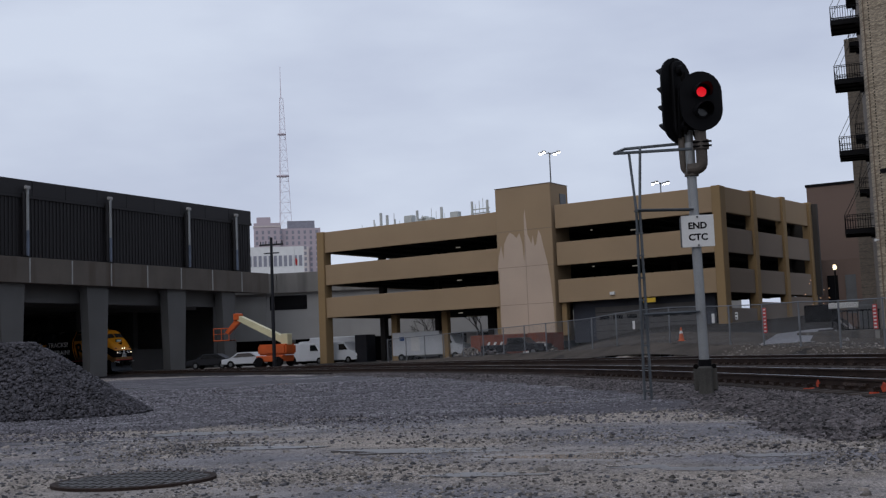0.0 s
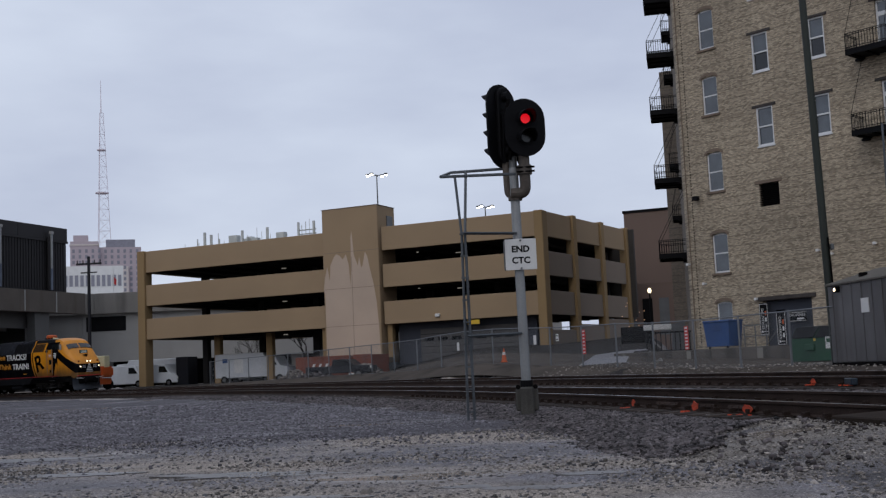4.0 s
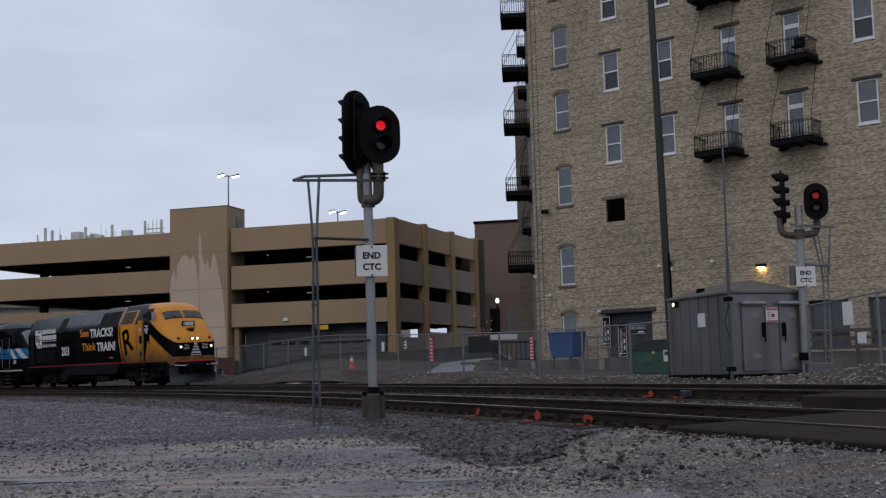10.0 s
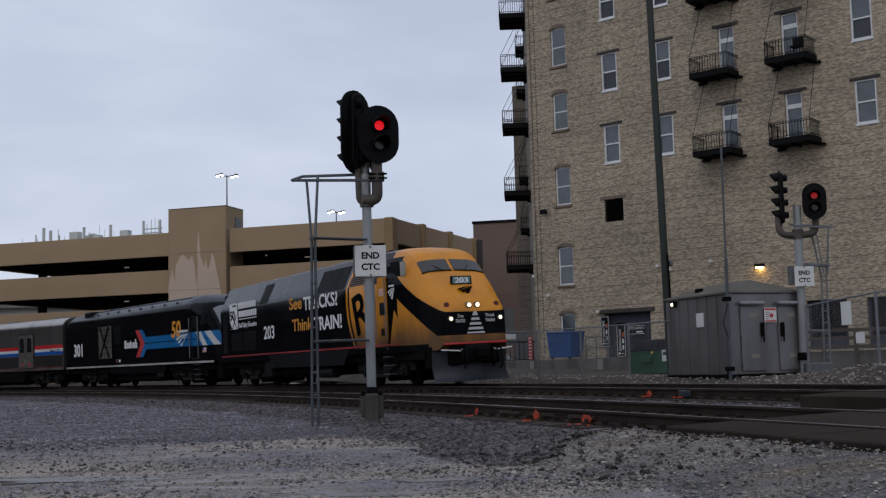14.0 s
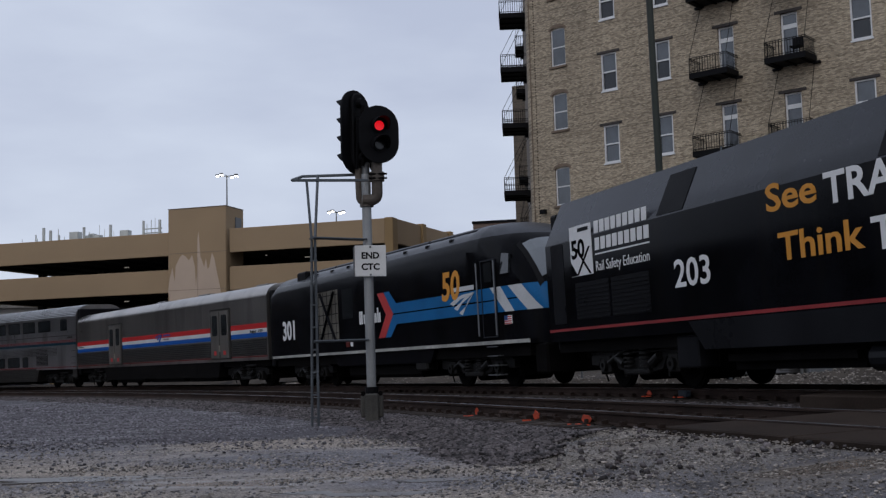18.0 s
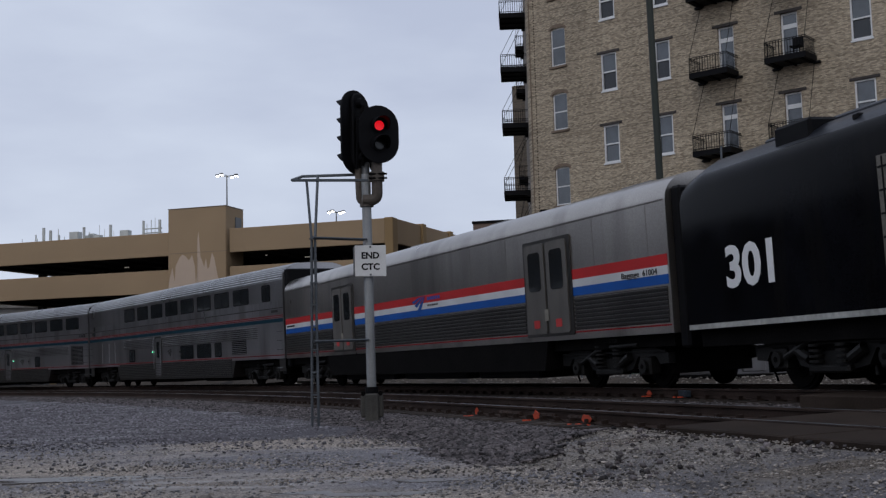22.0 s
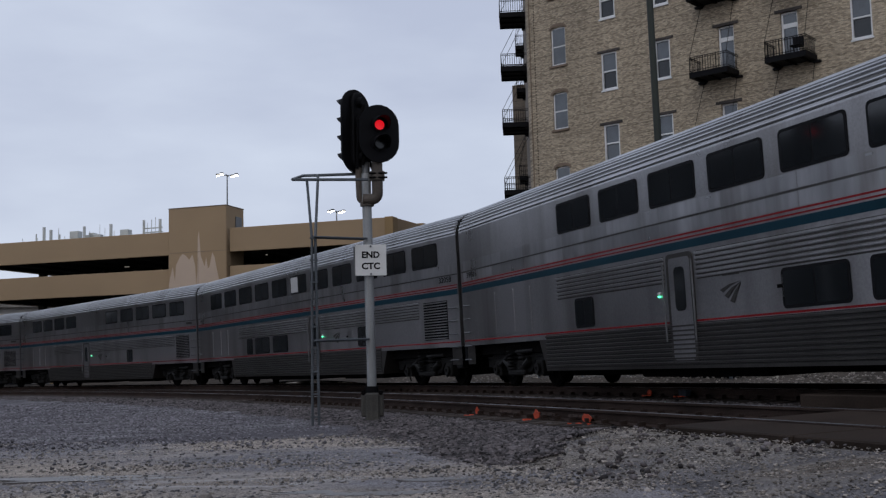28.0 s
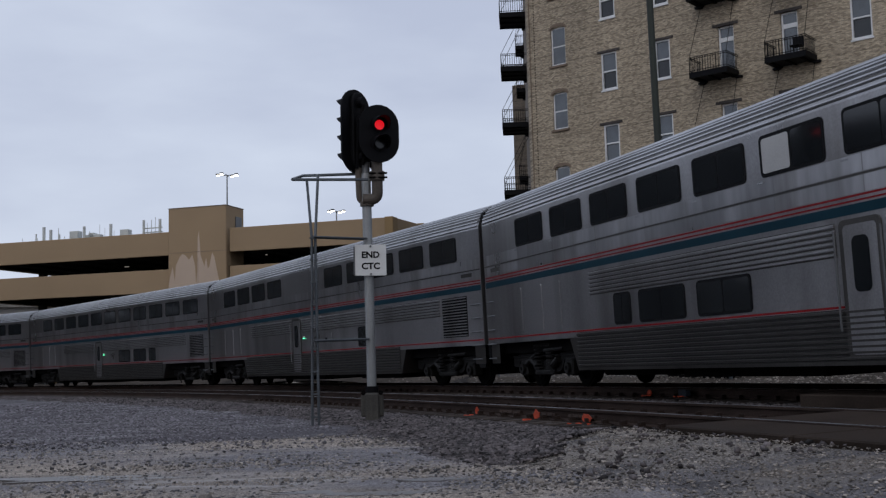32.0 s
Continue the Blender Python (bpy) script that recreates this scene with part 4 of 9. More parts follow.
def signal_head(parent, m, w, h, aspects, hood=0.34, thick=0.3, lens=None):
    """Background plate facing -y, with lamp units; aspects: list of (z, lit)."""
    bg = part("background_plate", slab(oval(w, h), -0.02, 0.02), M_BLACK, parent)
    bg.matrix_basis = m
    part("housing", bevelled(slab(oval(w * 0.45, h * 0.92), 0.02, thick), 0.02), M_BLACK, bg)
    for z, lit in aspects:
        part("lamp_ring", rods(((0, -0.04, z), (0, -0.018, z), 0.135, 16)), M_BLACK, bg)
        part("lens", rods(((0, -0.05, z), (0, -0.04, z), 0.092, 16)), (lens or M_LENS_RED) if lit else M_LENS_OFF, bg, "lit red lens" if lit else "dark lens")
        bm = bmesh.new()
        n = 12
        ang = np.linspace(math.radians(-20), math.radians(200), n)
        rings = []
        for r in (0.15, 0.165):
            rings.append([[(r * math.cos(a), -0.02, z + r * math.sin(a)) for a in ang], [(r * math.cos(a), -0.02 - hood * max(0.25, math.sin(a) * 0.5 + 0.5), z + r * math.sin(a) - 0.03) for a in ang]])
        inner, outer = rings
        va = [[bm.verts.new(p) for p in ring] for ring in (inner[0], inner[1], outer[1], outer[0])]
        for a, b in zip(va, va[1:]):
            for i in range(n - 1):
                bm.faces.new((a[i], a[i + 1], b[i + 1], b[i]))
        part("visor", bm, M_BLACK, bg)
        part("unit_back", rods(((0, 0.02, z), (0, 0.4 if thick > 0.2 else 0.22, z), 0.15 if thick > 0.2 else 0.11, 12, 0.09)), M_BLACK, bg)
    return bg


def sign_board(parent, m, w=0.58):
    s = part("sign", bevelled(slab([(-w / 2, -w / 2), (w / 2, -w / 2), (w / 2, w / 2), (-w / 2, w / 2)], -0.012, 0.0), 0.004), M_WHITE, parent, "white square sign with black letters")
    s.matrix_basis = m
    for words, z, ww in (("END", 0.045, 0.33), ("CTC", -0.165, 0.34)):
        t = text_mesh(words, 0.165, 0.003, ww, 0.006)
        for v in t.verts:
            v.co = Vector((v.co.x - ww / 2, -0.014 - v.co.z * 0.5, v.co.y + z))
        part("lettering", t, M_BLACK, s)
    for z in (-0.26, 0.26):
        part("bolt", rods(((0, -0.03, z), (0, -0.01, z), 0.02, 8)), M_STEEL, s)
    return s


def ladder(parent, x, y, z0, z1, w=0.28, lean=0.0):
    lad = part("ladder", rods(((x - w / 2, y, z0), (x - w / 2 - lean, y, z1), 0.025, 6), ((x + w / 2, y, z0), (x + w / 2 - lean, y, z1), 0.025, 6)), M_GALV, parent, "galvanised climbing ladder")
    n = int((z1 - z0) / 0.3)
    for i in range(1, n):
        f = i / n
        part("rung", rods(((x - w / 2 - lean * f, y, z0 + (z1 - z0) * f), (x + w / 2 - lean * f, y, z0 + (z1 - z0) * f), 0.012, 5)), M_GALV, lad)
    return lad


# near signal: mast leaning a little, two-lamp head towards the camera and a tall head seen nearly edge on from behind
sig = thing("railway_signal", "signal mast with a red light, black heads and white sign", "railway signal", pose(-1.31, 21.5, -0.42, 0, 0, 3))
part("base", bbox(-0.13, 0.13, -0.16, 0.16, -0.1, 0.5, 0.03), M_CASTB, sig, "weathered cast base box")
for dx in (-0.16, 0.16):
    lg = part("base_lug", bbox(dx - 0.05, dx + 0.05, -0.1, 0.1, 0.06, 0.47, 0.025), M_CASTB, sig)
    for z in (-0.03, 0.5):
        part("bolt", rods(((dx, -0.1, z), (dx, 0.0, z), 0.045, 8)), M_DARK, lg)
part("mast", rods(((0, 0, 0.3), (-0.04, 0, 4.6), 0.088, 16)), M_ALU, sig)
part("base_collar", rods(((0, 0, 0.48), (0, 0, 0.62), 0.12, 14)), M_BLACK, sig)
part("mast_cap", rods(((-0.04, 0, 4.6), (-0.04, 0, 4.82), 0.075, 12)), M_STEEL, sig)
eb = part("elbow_bracket", tube([(-0.1, -0.06, 4.1), (0.17, -0.08, 4.1), (0.17, -0.1, 4.4), (0.17, -0.1, 4.8)], 0.105, 14), M_PIPE, sig, "weathered pipe elbow that carries the front head")
part("elbow_bracket", tube([(0.0, 0.06, 4.06), (-0.16, 0.06, 4.1), (-0.17, 0.05, 4.35), (-0.18, 0.05, 4.72)], 0.068, 12), M_PIPE, sig)
part("clamp", rods(((0.17, -0.1, 4.45), (0.17, -0.1, 4.62), 0.14, 12)), M_PIPE, eb)
for z in (4.49, 4.57):
    part("bolt", rods(((0.02, -0.22, z), (0.36, -0.22, z), 0.02, 6)), M_DARK, eb)
part("collar", rods(((-0.03, 0, 3.98), (-0.03, 0, 4.06), 0.13, 12)), M_PIPE, eb)
signal_head(sig, pose(0.22, -0.22, 5.32, 0, 0, 18), 0.78, 1.1, ((0.16, True), (-0.2, False)), 0.36)
signal_head(sig, pose(-0.22, 0.1, 5.43, 0, 0, 229), 0.8, 1.62, ((0.55, False), (0.2, False), (-0.15, False), (-0.5, False)), 0.42, 0.1)
for k in range(6):
    part("cable_knot", rods(((-0.1, -0.1, 4.75 + k * 0.2), (-0.06, -0.12, 4.9 + k * 0.2), 0.03, 6)), M_DARK, sig)
part("cable_loop", rods(((-0.2, -0.02, 4.7), (-0.16, -0.12, 5.6), 0.035, 6), ((0.1, 0.3, 4.7), (-0.1, 0.2, 5.2), 0.03, 6)), M_BLACK, sig)
sign_board(sig, pose(0.02, -0.12, 2.95, 0, 0, 4), 0.58)
part("sign_box", bbox(-0.3, -0.1, -0.08, 0.1, 2.68, 3.22, 0.01), M_STEEL, sig)
# platform and ladder
M_PLAT = mat("dark_galvanised_steel", (0.075, 0.085, 0.095), 0.5, 0.3, var=0.25, scale=6, grain=60, bump=0.08)
plat = part("platform", rods(((-1.38, -0.55, 4.42), (0.0, -0.3, 4.44), 0.03, 5), ((-1.22, 0.1, 4.6), (0.0, 0.1, 4.62), 0.03, 5), ((-1.38, -0.55, 4.42), (-1.22, 0.1, 4.6), 0.03, 5)), M_PLAT, sig, "galvanised rail of a maintenance platform")
part("ladder", rods(((-1.06, -0.8, -0.12), (-1.03, -0.7, 3.3), 0.026, 6), ((-0.94, -0.8, -0.12), (-0.97, -0.7, 3.3), 0.026, 6), ((-1.03, -0.7, 3.3), (-1.12, -0.5, 4.42), 0.026, 6), ((-0.97, -0.7, 3.3), (-0.94, 0.0, 4.6), 0.026, 6)), M_PLAT, sig, "narrow galvanised ladder")
for k in range(9):
    part("rung", boxes((-1.07, -0.93, -0.82 + k * 0.01, -0.78 + k * 0.01, 0.1 + k * 0.4, 0.13 + k * 0.4)), M_PLAT, sig)
for z, y in ((3.33, -0.7), (1.46, -0.74)):
    part("brace", rods(((-1.0, y, z), (-0.04, 0, z + 0.03), 0.028, 6), ((-1.0, y - 0.1, z), (-0.04, -0.1, z + 0.03), 0.02, 6)), M_PLAT, sig)
part("paper_litter", bbox(-0.42, -0.2, -0.5, -0.35, -0.04, -0.02, 0.005), M_WHITE, sig)

# far signal beside the equipment shed
s2 = thing("railway_signal", "second signal mast with twin black heads by a grey shed", "railway signal", pose(10.3, 33.0, 0.0, 0, 0, 0))
part("base", bbox(-0.05, 0.75, -0.3, 0.3, -0.1, 0.42, 0.03), M_STEEL, s2)
part("mast", rods(((0, 0, 0.0), (0.05, 0, 4.95), 0.115, 14)), M_ALU, s2)
part("base_collar", rods(((0, 0, 0.5), (0, 0, 0.72), 0.16, 12)), M_DARK, s2)
part("elbow_bracket", tube([(-0.5, 0, 4.62), (-0.5, 0, 4.1), (0.05, -0.02, 4.08), (0.56, 0, 4.12), (0.56, 0, 4.62)], 0.1), M_PIPE, s2, "pipe arms that carry the heads")
part("clamp", rods(((0.03, 0, 3.98), (0.03, 0, 4.24), 0.16, 12)), M_PIPE, s2)
signal_head(s2, pose(0.5, -0.2, 5.03, 0, 0, -12), 0.67, 1.06, ((0.16, True), (-0.18, False)), lens=M_LENS_DIM)
signal_head(s2, pose(-0.42, 0.0, 5.17, 0, 0, -101), 0.56, 1.6, ((0.58, False), (0.22, False), (-0.14, False), (-0.5, False)), 0.24, 0.1)
sign_board(s2, pose(0.1, -0.16, 2.88, 0, 0, 4), 0.57)
part("sign_box", bbox(-0.3, -0.14, -0.1, 0.1, 2.65, 3.2, 0.01), M_STEEL, s2)
part("platform", rods(((-0.2, 0, 4.4), (1.2, 0.3, 4.33), 0.03, 5), ((-0.2, -0.3, 4.34), (0.75, -0.1, 4.28), 0.03, 5), ((0.05, 0, 3.25), (0.95, 0.2, 3.2), 0.05, 5), ((0.05, 0, 1.35), (0.8, 0.2, 1.33), 0.025, 5)), M_GALV, s2)
lad = part("ladder", rods(((0.68, 0.3, -0.05), (0.74, 0.3, 2.9), 0.026, 6), ((0.86, 0.3, -0.05), (0.88, 0.3, 2.9), 0.026, 6), ((0.74, 0.3, 2.9), (0.48, 0.25, 4.32), 0.026, 6), ((0.88, 0.3, 2.9), (1.02, 0.25, 4.32), 0.026, 6), ((0.86, 0.1, 2.9), (0.95, 0.05, 4.32), 0.02, 6), ((0.76, 0.1, 2.9), (0.55, 0.05, 4.32), 0.02, 6)), M_GALV, s2)
for k in range(9):
    part("rung", rods(((0.69, 0.3, 0.25 + k * 0.33), (0.87, 0.3, 0.25 + k * 0.33), 0.015, 5)), M_GALV, lad)

# equipment shed
SF = frame_of(Vector((8.12, 32.5, 0.09)), Vector((10.985, 33.388, 0.09)))
shed = thing("equipment_shed", "grey aluminium railway equipment shed with double doors", "shed", SF)
SW, SD, SH = 2.32, 3.7, 2.34
part("body", bbox(0, SW, 0, SD, 0.05, SH, 0.02), M_SHED, shed)
part("skid", boxes((-0.03, SW + 0.03, -0.03, SD, -0.12, 0.05)), M_DARK, shed)
part("roof", loft([[(-0.06, -0.06, SH), (SW + 0.06, -0.06, SH), (SW + 0.06, SD + 0.06, SH), (-0.06, SD + 0.06, SH)], [(-0.06, -0.06, SH + 0.05), (SW + 0.06, -0.06, SH + 0.05), (SW + 0.06, SD + 0.06, SH + 0.05), (-0.06, SD + 0.06, SH + 0.05)],
                   [(SW / 2, 0.75, SH + 0.44), (SW / 2 + 0.01, 0.75, SH + 0.44), (SW / 2 + 0.01, SD - 0.75, SH + 0.44), (SW / 2, SD - 0.75, SH + 0.44)]]), mat("stained_shed_roof", (0.115, 0.105, 0.09), 0.6, 0.3, var=0.2, stain=(0.1, 0.09, 0.08), stain_amt=0.5), shed, "shallow hipped roof")
for k in range(7):
    y = 0.1 + k * 0.55
    part("wall_seam", boxes((-0.025, 0.0, y, y + 0.05, 0.06, SH)), M_SHED, shed)
for x in (-0.03, SW - 0.05):
    part("corner_post", bbox(x, x + 0.1, -0.03, 0.08, 0.05, SH, 0.015), M_GALV, shed)
M_PLATE = mat("faded_plate", (0.22, 0.205, 0.17), 0.6)
for x0, hx in ((0.32, 1.0), (1.54, 0.0)):
    d = part("door", bbox(x0, x0 + 0.74, -0.05, -0.002, 0.14, 1.95, 0.012), M_SHED, shed, "grey steel door with small plates")
    part("canopy", bbox(x0 - 0.05, x0 + 0.74, -0.2, -0.05, 2.0, 2.1, 0.03), M_ALU, d)
    for z in (0.5, 1.65):
        part("plate", bbox(x0 + 0.3, x0 + 0.55, -0.056, -0.05, z, z + 0.12, 0.004), M_PLATE, d)
    part("lock", bbox(x0 + (0.62 if hx else 0.05), x0 + (0.73 if hx else 0.17), -0.12, -0.05, 1.1, 1.5, 0.02), M_DARK, d)
    part("handle", rods(((x0 + (0.68 if hx else 0.11), -0.13, 0.95), (x0 + (0.68 if hx else 0.11), -0.13, 1.2), 0.025, 6)), M_BLACK, d)
    for z in (0.3, 1.05, 1.8):
        part("hinge", rods(((x0 + (0.0 if hx else 0.74), -0.06, z - 0.07), (x0 + (0.0 if hx else 0.74), -0.06, z + 0.07), 0.018, 6)), M_STEEL, d)
wsgn = part("warning_sign", bbox(1.09, 1.49, -0.062, -0.05, 1.5, 1.92, 0.005), M_WHITE, shed, "white and red warning sign")
for z0, z1 in ((1.85, 1.9), (1.52, 1.56)):
    part("red_band", boxes((1.11, 1.47, -0.066, -0.062, z0, z1)), M_RED, wsgn)
for k in range(4):
    part("text_bar", boxes((1.14, 1.21 + 0.02 * k, -0.066, -0.062, 1.6 + k * 0.06, 1.615 + k * 0.06)), M_BLACK, wsgn)
part("red_disc", rods(((1.32, -0.068, 1.7), (1.32, -0.06, 1.7), 0.06, 12)), M_RED, wsgn)
part("side_notice", boxes((-0.03, -0.005, 1.4, 1.8, 1.45, 1.86)), M_WHITE, shed, "faded white notice")
M_SHEDLAMP = mat("lit_shed_lamp", (0.9, 0.8, 0.6), 0.4, var=0, bump=0, emit=(1.0, 0.8, 0.55), emit_strength=3.0)
shl = part("shed_lamp", bbox(-0.12, 0.0, 2.95, 3.15, 2.12, 2.3, 0.02), M_DARK, shed, "small lit lamp under the eaves")
part("lamp_lens", bbox(-0.15, -0.12, 3.0, 3.1, 2.15, 2.25, 0.02), M_SHEDLAMP, shl)
part("padlock_bracket", bbox(-0.08, 0.0, 0.0, 0.15, 0.05, 0.25, 0.01), M_DARK, shed)
part("roof_sensor", bbox(0.3, 0.5, 2.2, 2.4, SH + 0.1, SH + 0.3, 0.02), M_DARK, shed)
ant = thing("antenna_mast", "thin steel antenna mast clamped to a shed", "mast", pose(8.02, 32.3, 0.0))
part("pole", rods(((0, 0, 0), (0.03, 0, 3.4), 0.05, 8), ((0.03, 0, 3.4), (0.06, 0, 6.6), 0.03, 8)), M_PLAT, ant)
for z in (0.25, 2.2):
    part("clamp", bbox(-0.1, 0.12, -0.06, 0.2, z, z + 0.12, 0.01), M_DARK, ant)
part("cable", rods(((0.0, -0.06, 2.1), (-0.15, -0.08, 1.6), 0.012, 5), ((-0.15, -0.08, 1.6), (-0.02, -0.06, 1.15), 0.012, 5)), M_BLACK, ant)

# tall dark pole in front of the brick building
gp = thing("utility_pole", "tall dark green pole in front of a brick wall", "pole", pose(7.5, 38.0, 0.1))
part("pole", rods(((0, 0, -0.2), (-0.2, 0, 14.5), 0.13, 14, 0.11)), M_WOODPOLE, gp)
part("conduit", rods(((0.12, -0.14, 0), (0.02, -0.14, 4.0), 0.03, 6)), M_DARK, gp)
part("junction", bbox(0.08, 0.2, -0.12, 0.1, 3.6, 3.8, 0.03), M_STEEL, gp)
# ---- chain-link fences ----
def fence(name, pts, h, label, pitch=0.09):
    """Posts, top rail and woven wire along a plan line of (x, y, z) points."""
    f = thing(name, label, "fence")
    wire = bmesh.new()
    for a, b in zip(pts, pts[1:]):
        a, b = Vector(a), Vector(b)
        up = Vector((0, 0, h))
        part("top_rail", rods((a + up, b + up, 0.025, 6)), M_GALV, f)
        L = (b - a).length
        n = int((L + h) / pitch)
        for i in range(n):
            o = i * pitch
            for sg in (0, 1):
                x0, z0, x1, z1 = (o - h, 0, o, h)
                if x0 < 0:
                    z0, x0 = -x0, 0.0
                if x1 > L:
                    z1, x1 = h - (x1 - L), L
                if z1 <= z0:
                    continue
                if sg:
                    x0, x1 = L - x0, L - x1
                p, q = a.lerp(b, x0 / L) + Vector((0, 0, z0)), a.lerp(b, x1 / L) + Vector((0, 0, z1))
                rod(wire, p, q, 0.0018, 3, cap=False)
    part("wire_mesh", wire, M_GALV, f, "woven wire")
    post = None
    for p in pts:
        if post is None:
            post = part("post", rods(((0, 0, -0.2), (0, 0, h + 0.04), 0.038, 8)), M_GALV, f)
            me = post.data
        else:
            post = new("post", me)
            post.parent = f
        post.matrix_basis = Matrix.Translation(p)
    return f


def fence_line(s0, s1, step, l):
    out = []
    for s in np.arange(s0, s1, step):
        p = line(s, l)
        out.append((p.x, p.y, ground_z(p.x, p.y) + 0.03))
    return out


fl = fence("chain_link_fence", fence_line(17.4, 82, 2.85, -6.3), 1.78, "galvanised chain-link fence along the tracks")
fr = fence("chain_link_fence", fence_line(-9.9, 14.0, 2.6, -7.6), 1.87, "galvanised chain-link fence behind the crossing", 0.075)


def on_fence(name, label, s, l, z0, z1, w, material, bars=0, barmat=None):
    p = line(s, l)
    a = float(np.interp(s, _g, _h))
    t = thing(name, label, "sign", Matrix.LocRotScale((p.x, p.y, 0), Euler((0, 0, a - math.pi / 2 + math.pi)), None))
    part("board", bbox(-w / 2, w / 2, 0.05, 0.065, z0, z1, 0.004), material, t)
    for k in range(bars):
        zz = z0 + (k + 0.5) * (z1 - z0) / bars
        part("text_bar", boxes((-w * 0.33, w * 0.33, 0.066, 0.07, zz - 0.028, zz + 0.028)), barmat or M_WHITE, t)
    return t


RED_TALL = "tall narrow red sign with white lettering on a fence"
for s, z0, z1 in ((34.05, 0.85, 1.9), (26.2, 0.78, 1.64)):
    on_fence("fence_sign", RED_TALL, s, -6.2, z0, z1, 0.28, M_RED, 7)
for s, z in ((46.5, 1.41), (38.5, 1.42)):
    on_fence("fence_sign", "small white notice on a chain-link fence", s, -6.2, z, z + 0.44, 0.26, M_WHITE)
on_fence("fence_sign", "small printed notice on a chain-link fence", 36.4, -6.2, 1.5, 1.82, 0.24, M_WHITE, 2, M_DARK)
on_fence("fence_sign", "large blank white board on a chain-link fence", 11.8, -7.5, 1.39, 2.0, 0.38, M_WHITE)
on_fence("fence_sign", "small white notice on a chain-link fence", 11.35, -7.5, 0.9, 1.18, 0.32, M_WHITE, 0)
np_sign = on_fence("fence_sign", "small white no parking sign on a chain-link fence", 8.35, -7.5, 0.82, 1.07, 0.46, M_WHITE)
for words, z in (("NO", 0.96), ("PARKING", 0.85)):
    bm = text_mesh(words, 0.1, 0.002)
    w = max(v.co.x for v in bm.verts)
    for v in bm.verts:
        v.co = Vector((w / 2 - v.co.x, 0.068 + v.co.z, v.co.y + z))
    part("lettering", bm, M_BLACK, np_sign)

# ---- loading dock, bins and signs along the brick building ----
dock = thing("loading_dock", "stained concrete loading dock wall", "dock", BF)
part("wall", bbox(-3.2, 7.6, -2.6, -2.3, -0.15, 0.86, 0.03), M_DOCK, dock)
part("deck", boxes((-3.0, 7.6, -2.3, 0, 0.5, 0.84)), M_DOCK, dock)
part("end_wall", bbox(-3.2, -2.95, -2.3, 2.0, -0.15, 0.86, 0.02), M_DOCK, dock)
random.seed(8)
for k in range(7):
    x = -2.6 + k * 1.3
    part("stain_streak", boxes((x, x + random.uniform(0.1, 0.3), -2.606, -2.6, 0.1, 0.8)), M_CONC if k % 3 == 0 else M_DECK, dock)
rl = part("handrail", rods(((4.4, -2.3, 0.84), (4.4, -2.3, 1.85), 0.03, 6), ((4.98, -2.3, 0.84), (4.98, -2.3, 1.85), 0.03, 6), ((5.56, -2.3, 0.84), (5.56, -2.3, 1.85), 0.03, 6), ((4.4, -2.3, 1.85), (5.8, -2.3, 1.85), 0.03, 6), ((4.4, -2.3, 1.35), (5.8, -2.3, 1.35), 0.025, 6), ((5.5, -2.3, 0.84), (6.3, -2.3, 1.75), 0.03, 6)), M_STEEL, dock)

big = thing("delivery_door", "dark recessed delivery door with a timber lintel", "door", BF, kind="structure")
part("leaf", bbox(4.05, 6.65, 0.3, 0.4, 0.86, 3.05, 0.02), M_NAVY, big)
part("lintel", bbox(3.85, 6.9, -0.1, 0.1, 3.05, 3.25, 0.02), M_LINTEL, big)
sgn = part("door_sign", bbox(5.4, 6.34, -0.02, 0.02, 1.95, 2.42, 0.01), M_BLACK, big, "black deliveries sign")
part("sign_border", boxes((5.43, 6.31, -0.026, -0.02, 1.98, 2.0), (5.43, 6.31, -0.026, -0.02, 2.37, 2.39)), M_WHITE, sgn)


def flat_text(words, size, width, x, y, z, material, parent, name="lettering"):
    bm = text_mesh(words, size, 0.002, width)
    for v in bm.verts:
        v.co = Vector((v.co.x + x, y - v.co.z, v.co.y + z))
    return part(name, bm, material, parent)


flat_text("DELIVERIES", 0.16, 0.8, 5.47, -0.024, 2.21, M_WHITE, sgn)
part("text_bar", boxes((5.85, 6.2, -0.026, -0.02, 2.05, 2.12)), M_WHITE, sgn)
for s, l0, z0, nm in ((4.11, -0.05, 1.4, "wall"), (6.57, -2.62, 0.86, "dock")):
    vs = thing("delivery_sign", "tall black deliveries sign with white letters and arrow", "sign", BF @ Matrix.Translation((s, l0, z0)))
    part("board", bbox(-0.24, 0.24, -0.03, 0.0, 0, 1.55 if nm == "wall" else 1.6, 0.01), M_BLACK, vs)
    part("border", boxes((-0.22, -0.2, -0.036, -0.03, 0.03, 1.5), (0.2, 0.22, -0.036, -0.03, 0.03, 1.5), (-0.2, 0.2, -0.036, -0.03, 1.48, 1.5), (-0.2, 0.2, -0.036, -0.03, 0.03, 0.05)), M_WHITE, vs)
    bm = text_mesh("DELIVERIES", 0.17, 0.002, 1.0)
    for v in bm.verts:
        v.co = Vector((-0.12 + v.co.y, -0.034 - v.co.z, 1.28 - v.co.x))
    part("lettering", bm, M_WHITE, vs)
    for k in range(3):
        part("text_bar", boxes((0.06, 0.14, -0.036, -0.03, 0.35 + k * 0.3, 0.55 + k * 0.3)), M_ORANGE if k == 2 else M_WHITE, vs)
    part("arrow", boxes((-0.15, 0.15, -0.036, -0.03, 0.16, 0.19), (-0.15, -0.08, -0.036, -0.03, 0.12, 0.23)), M_WHITE, vs)

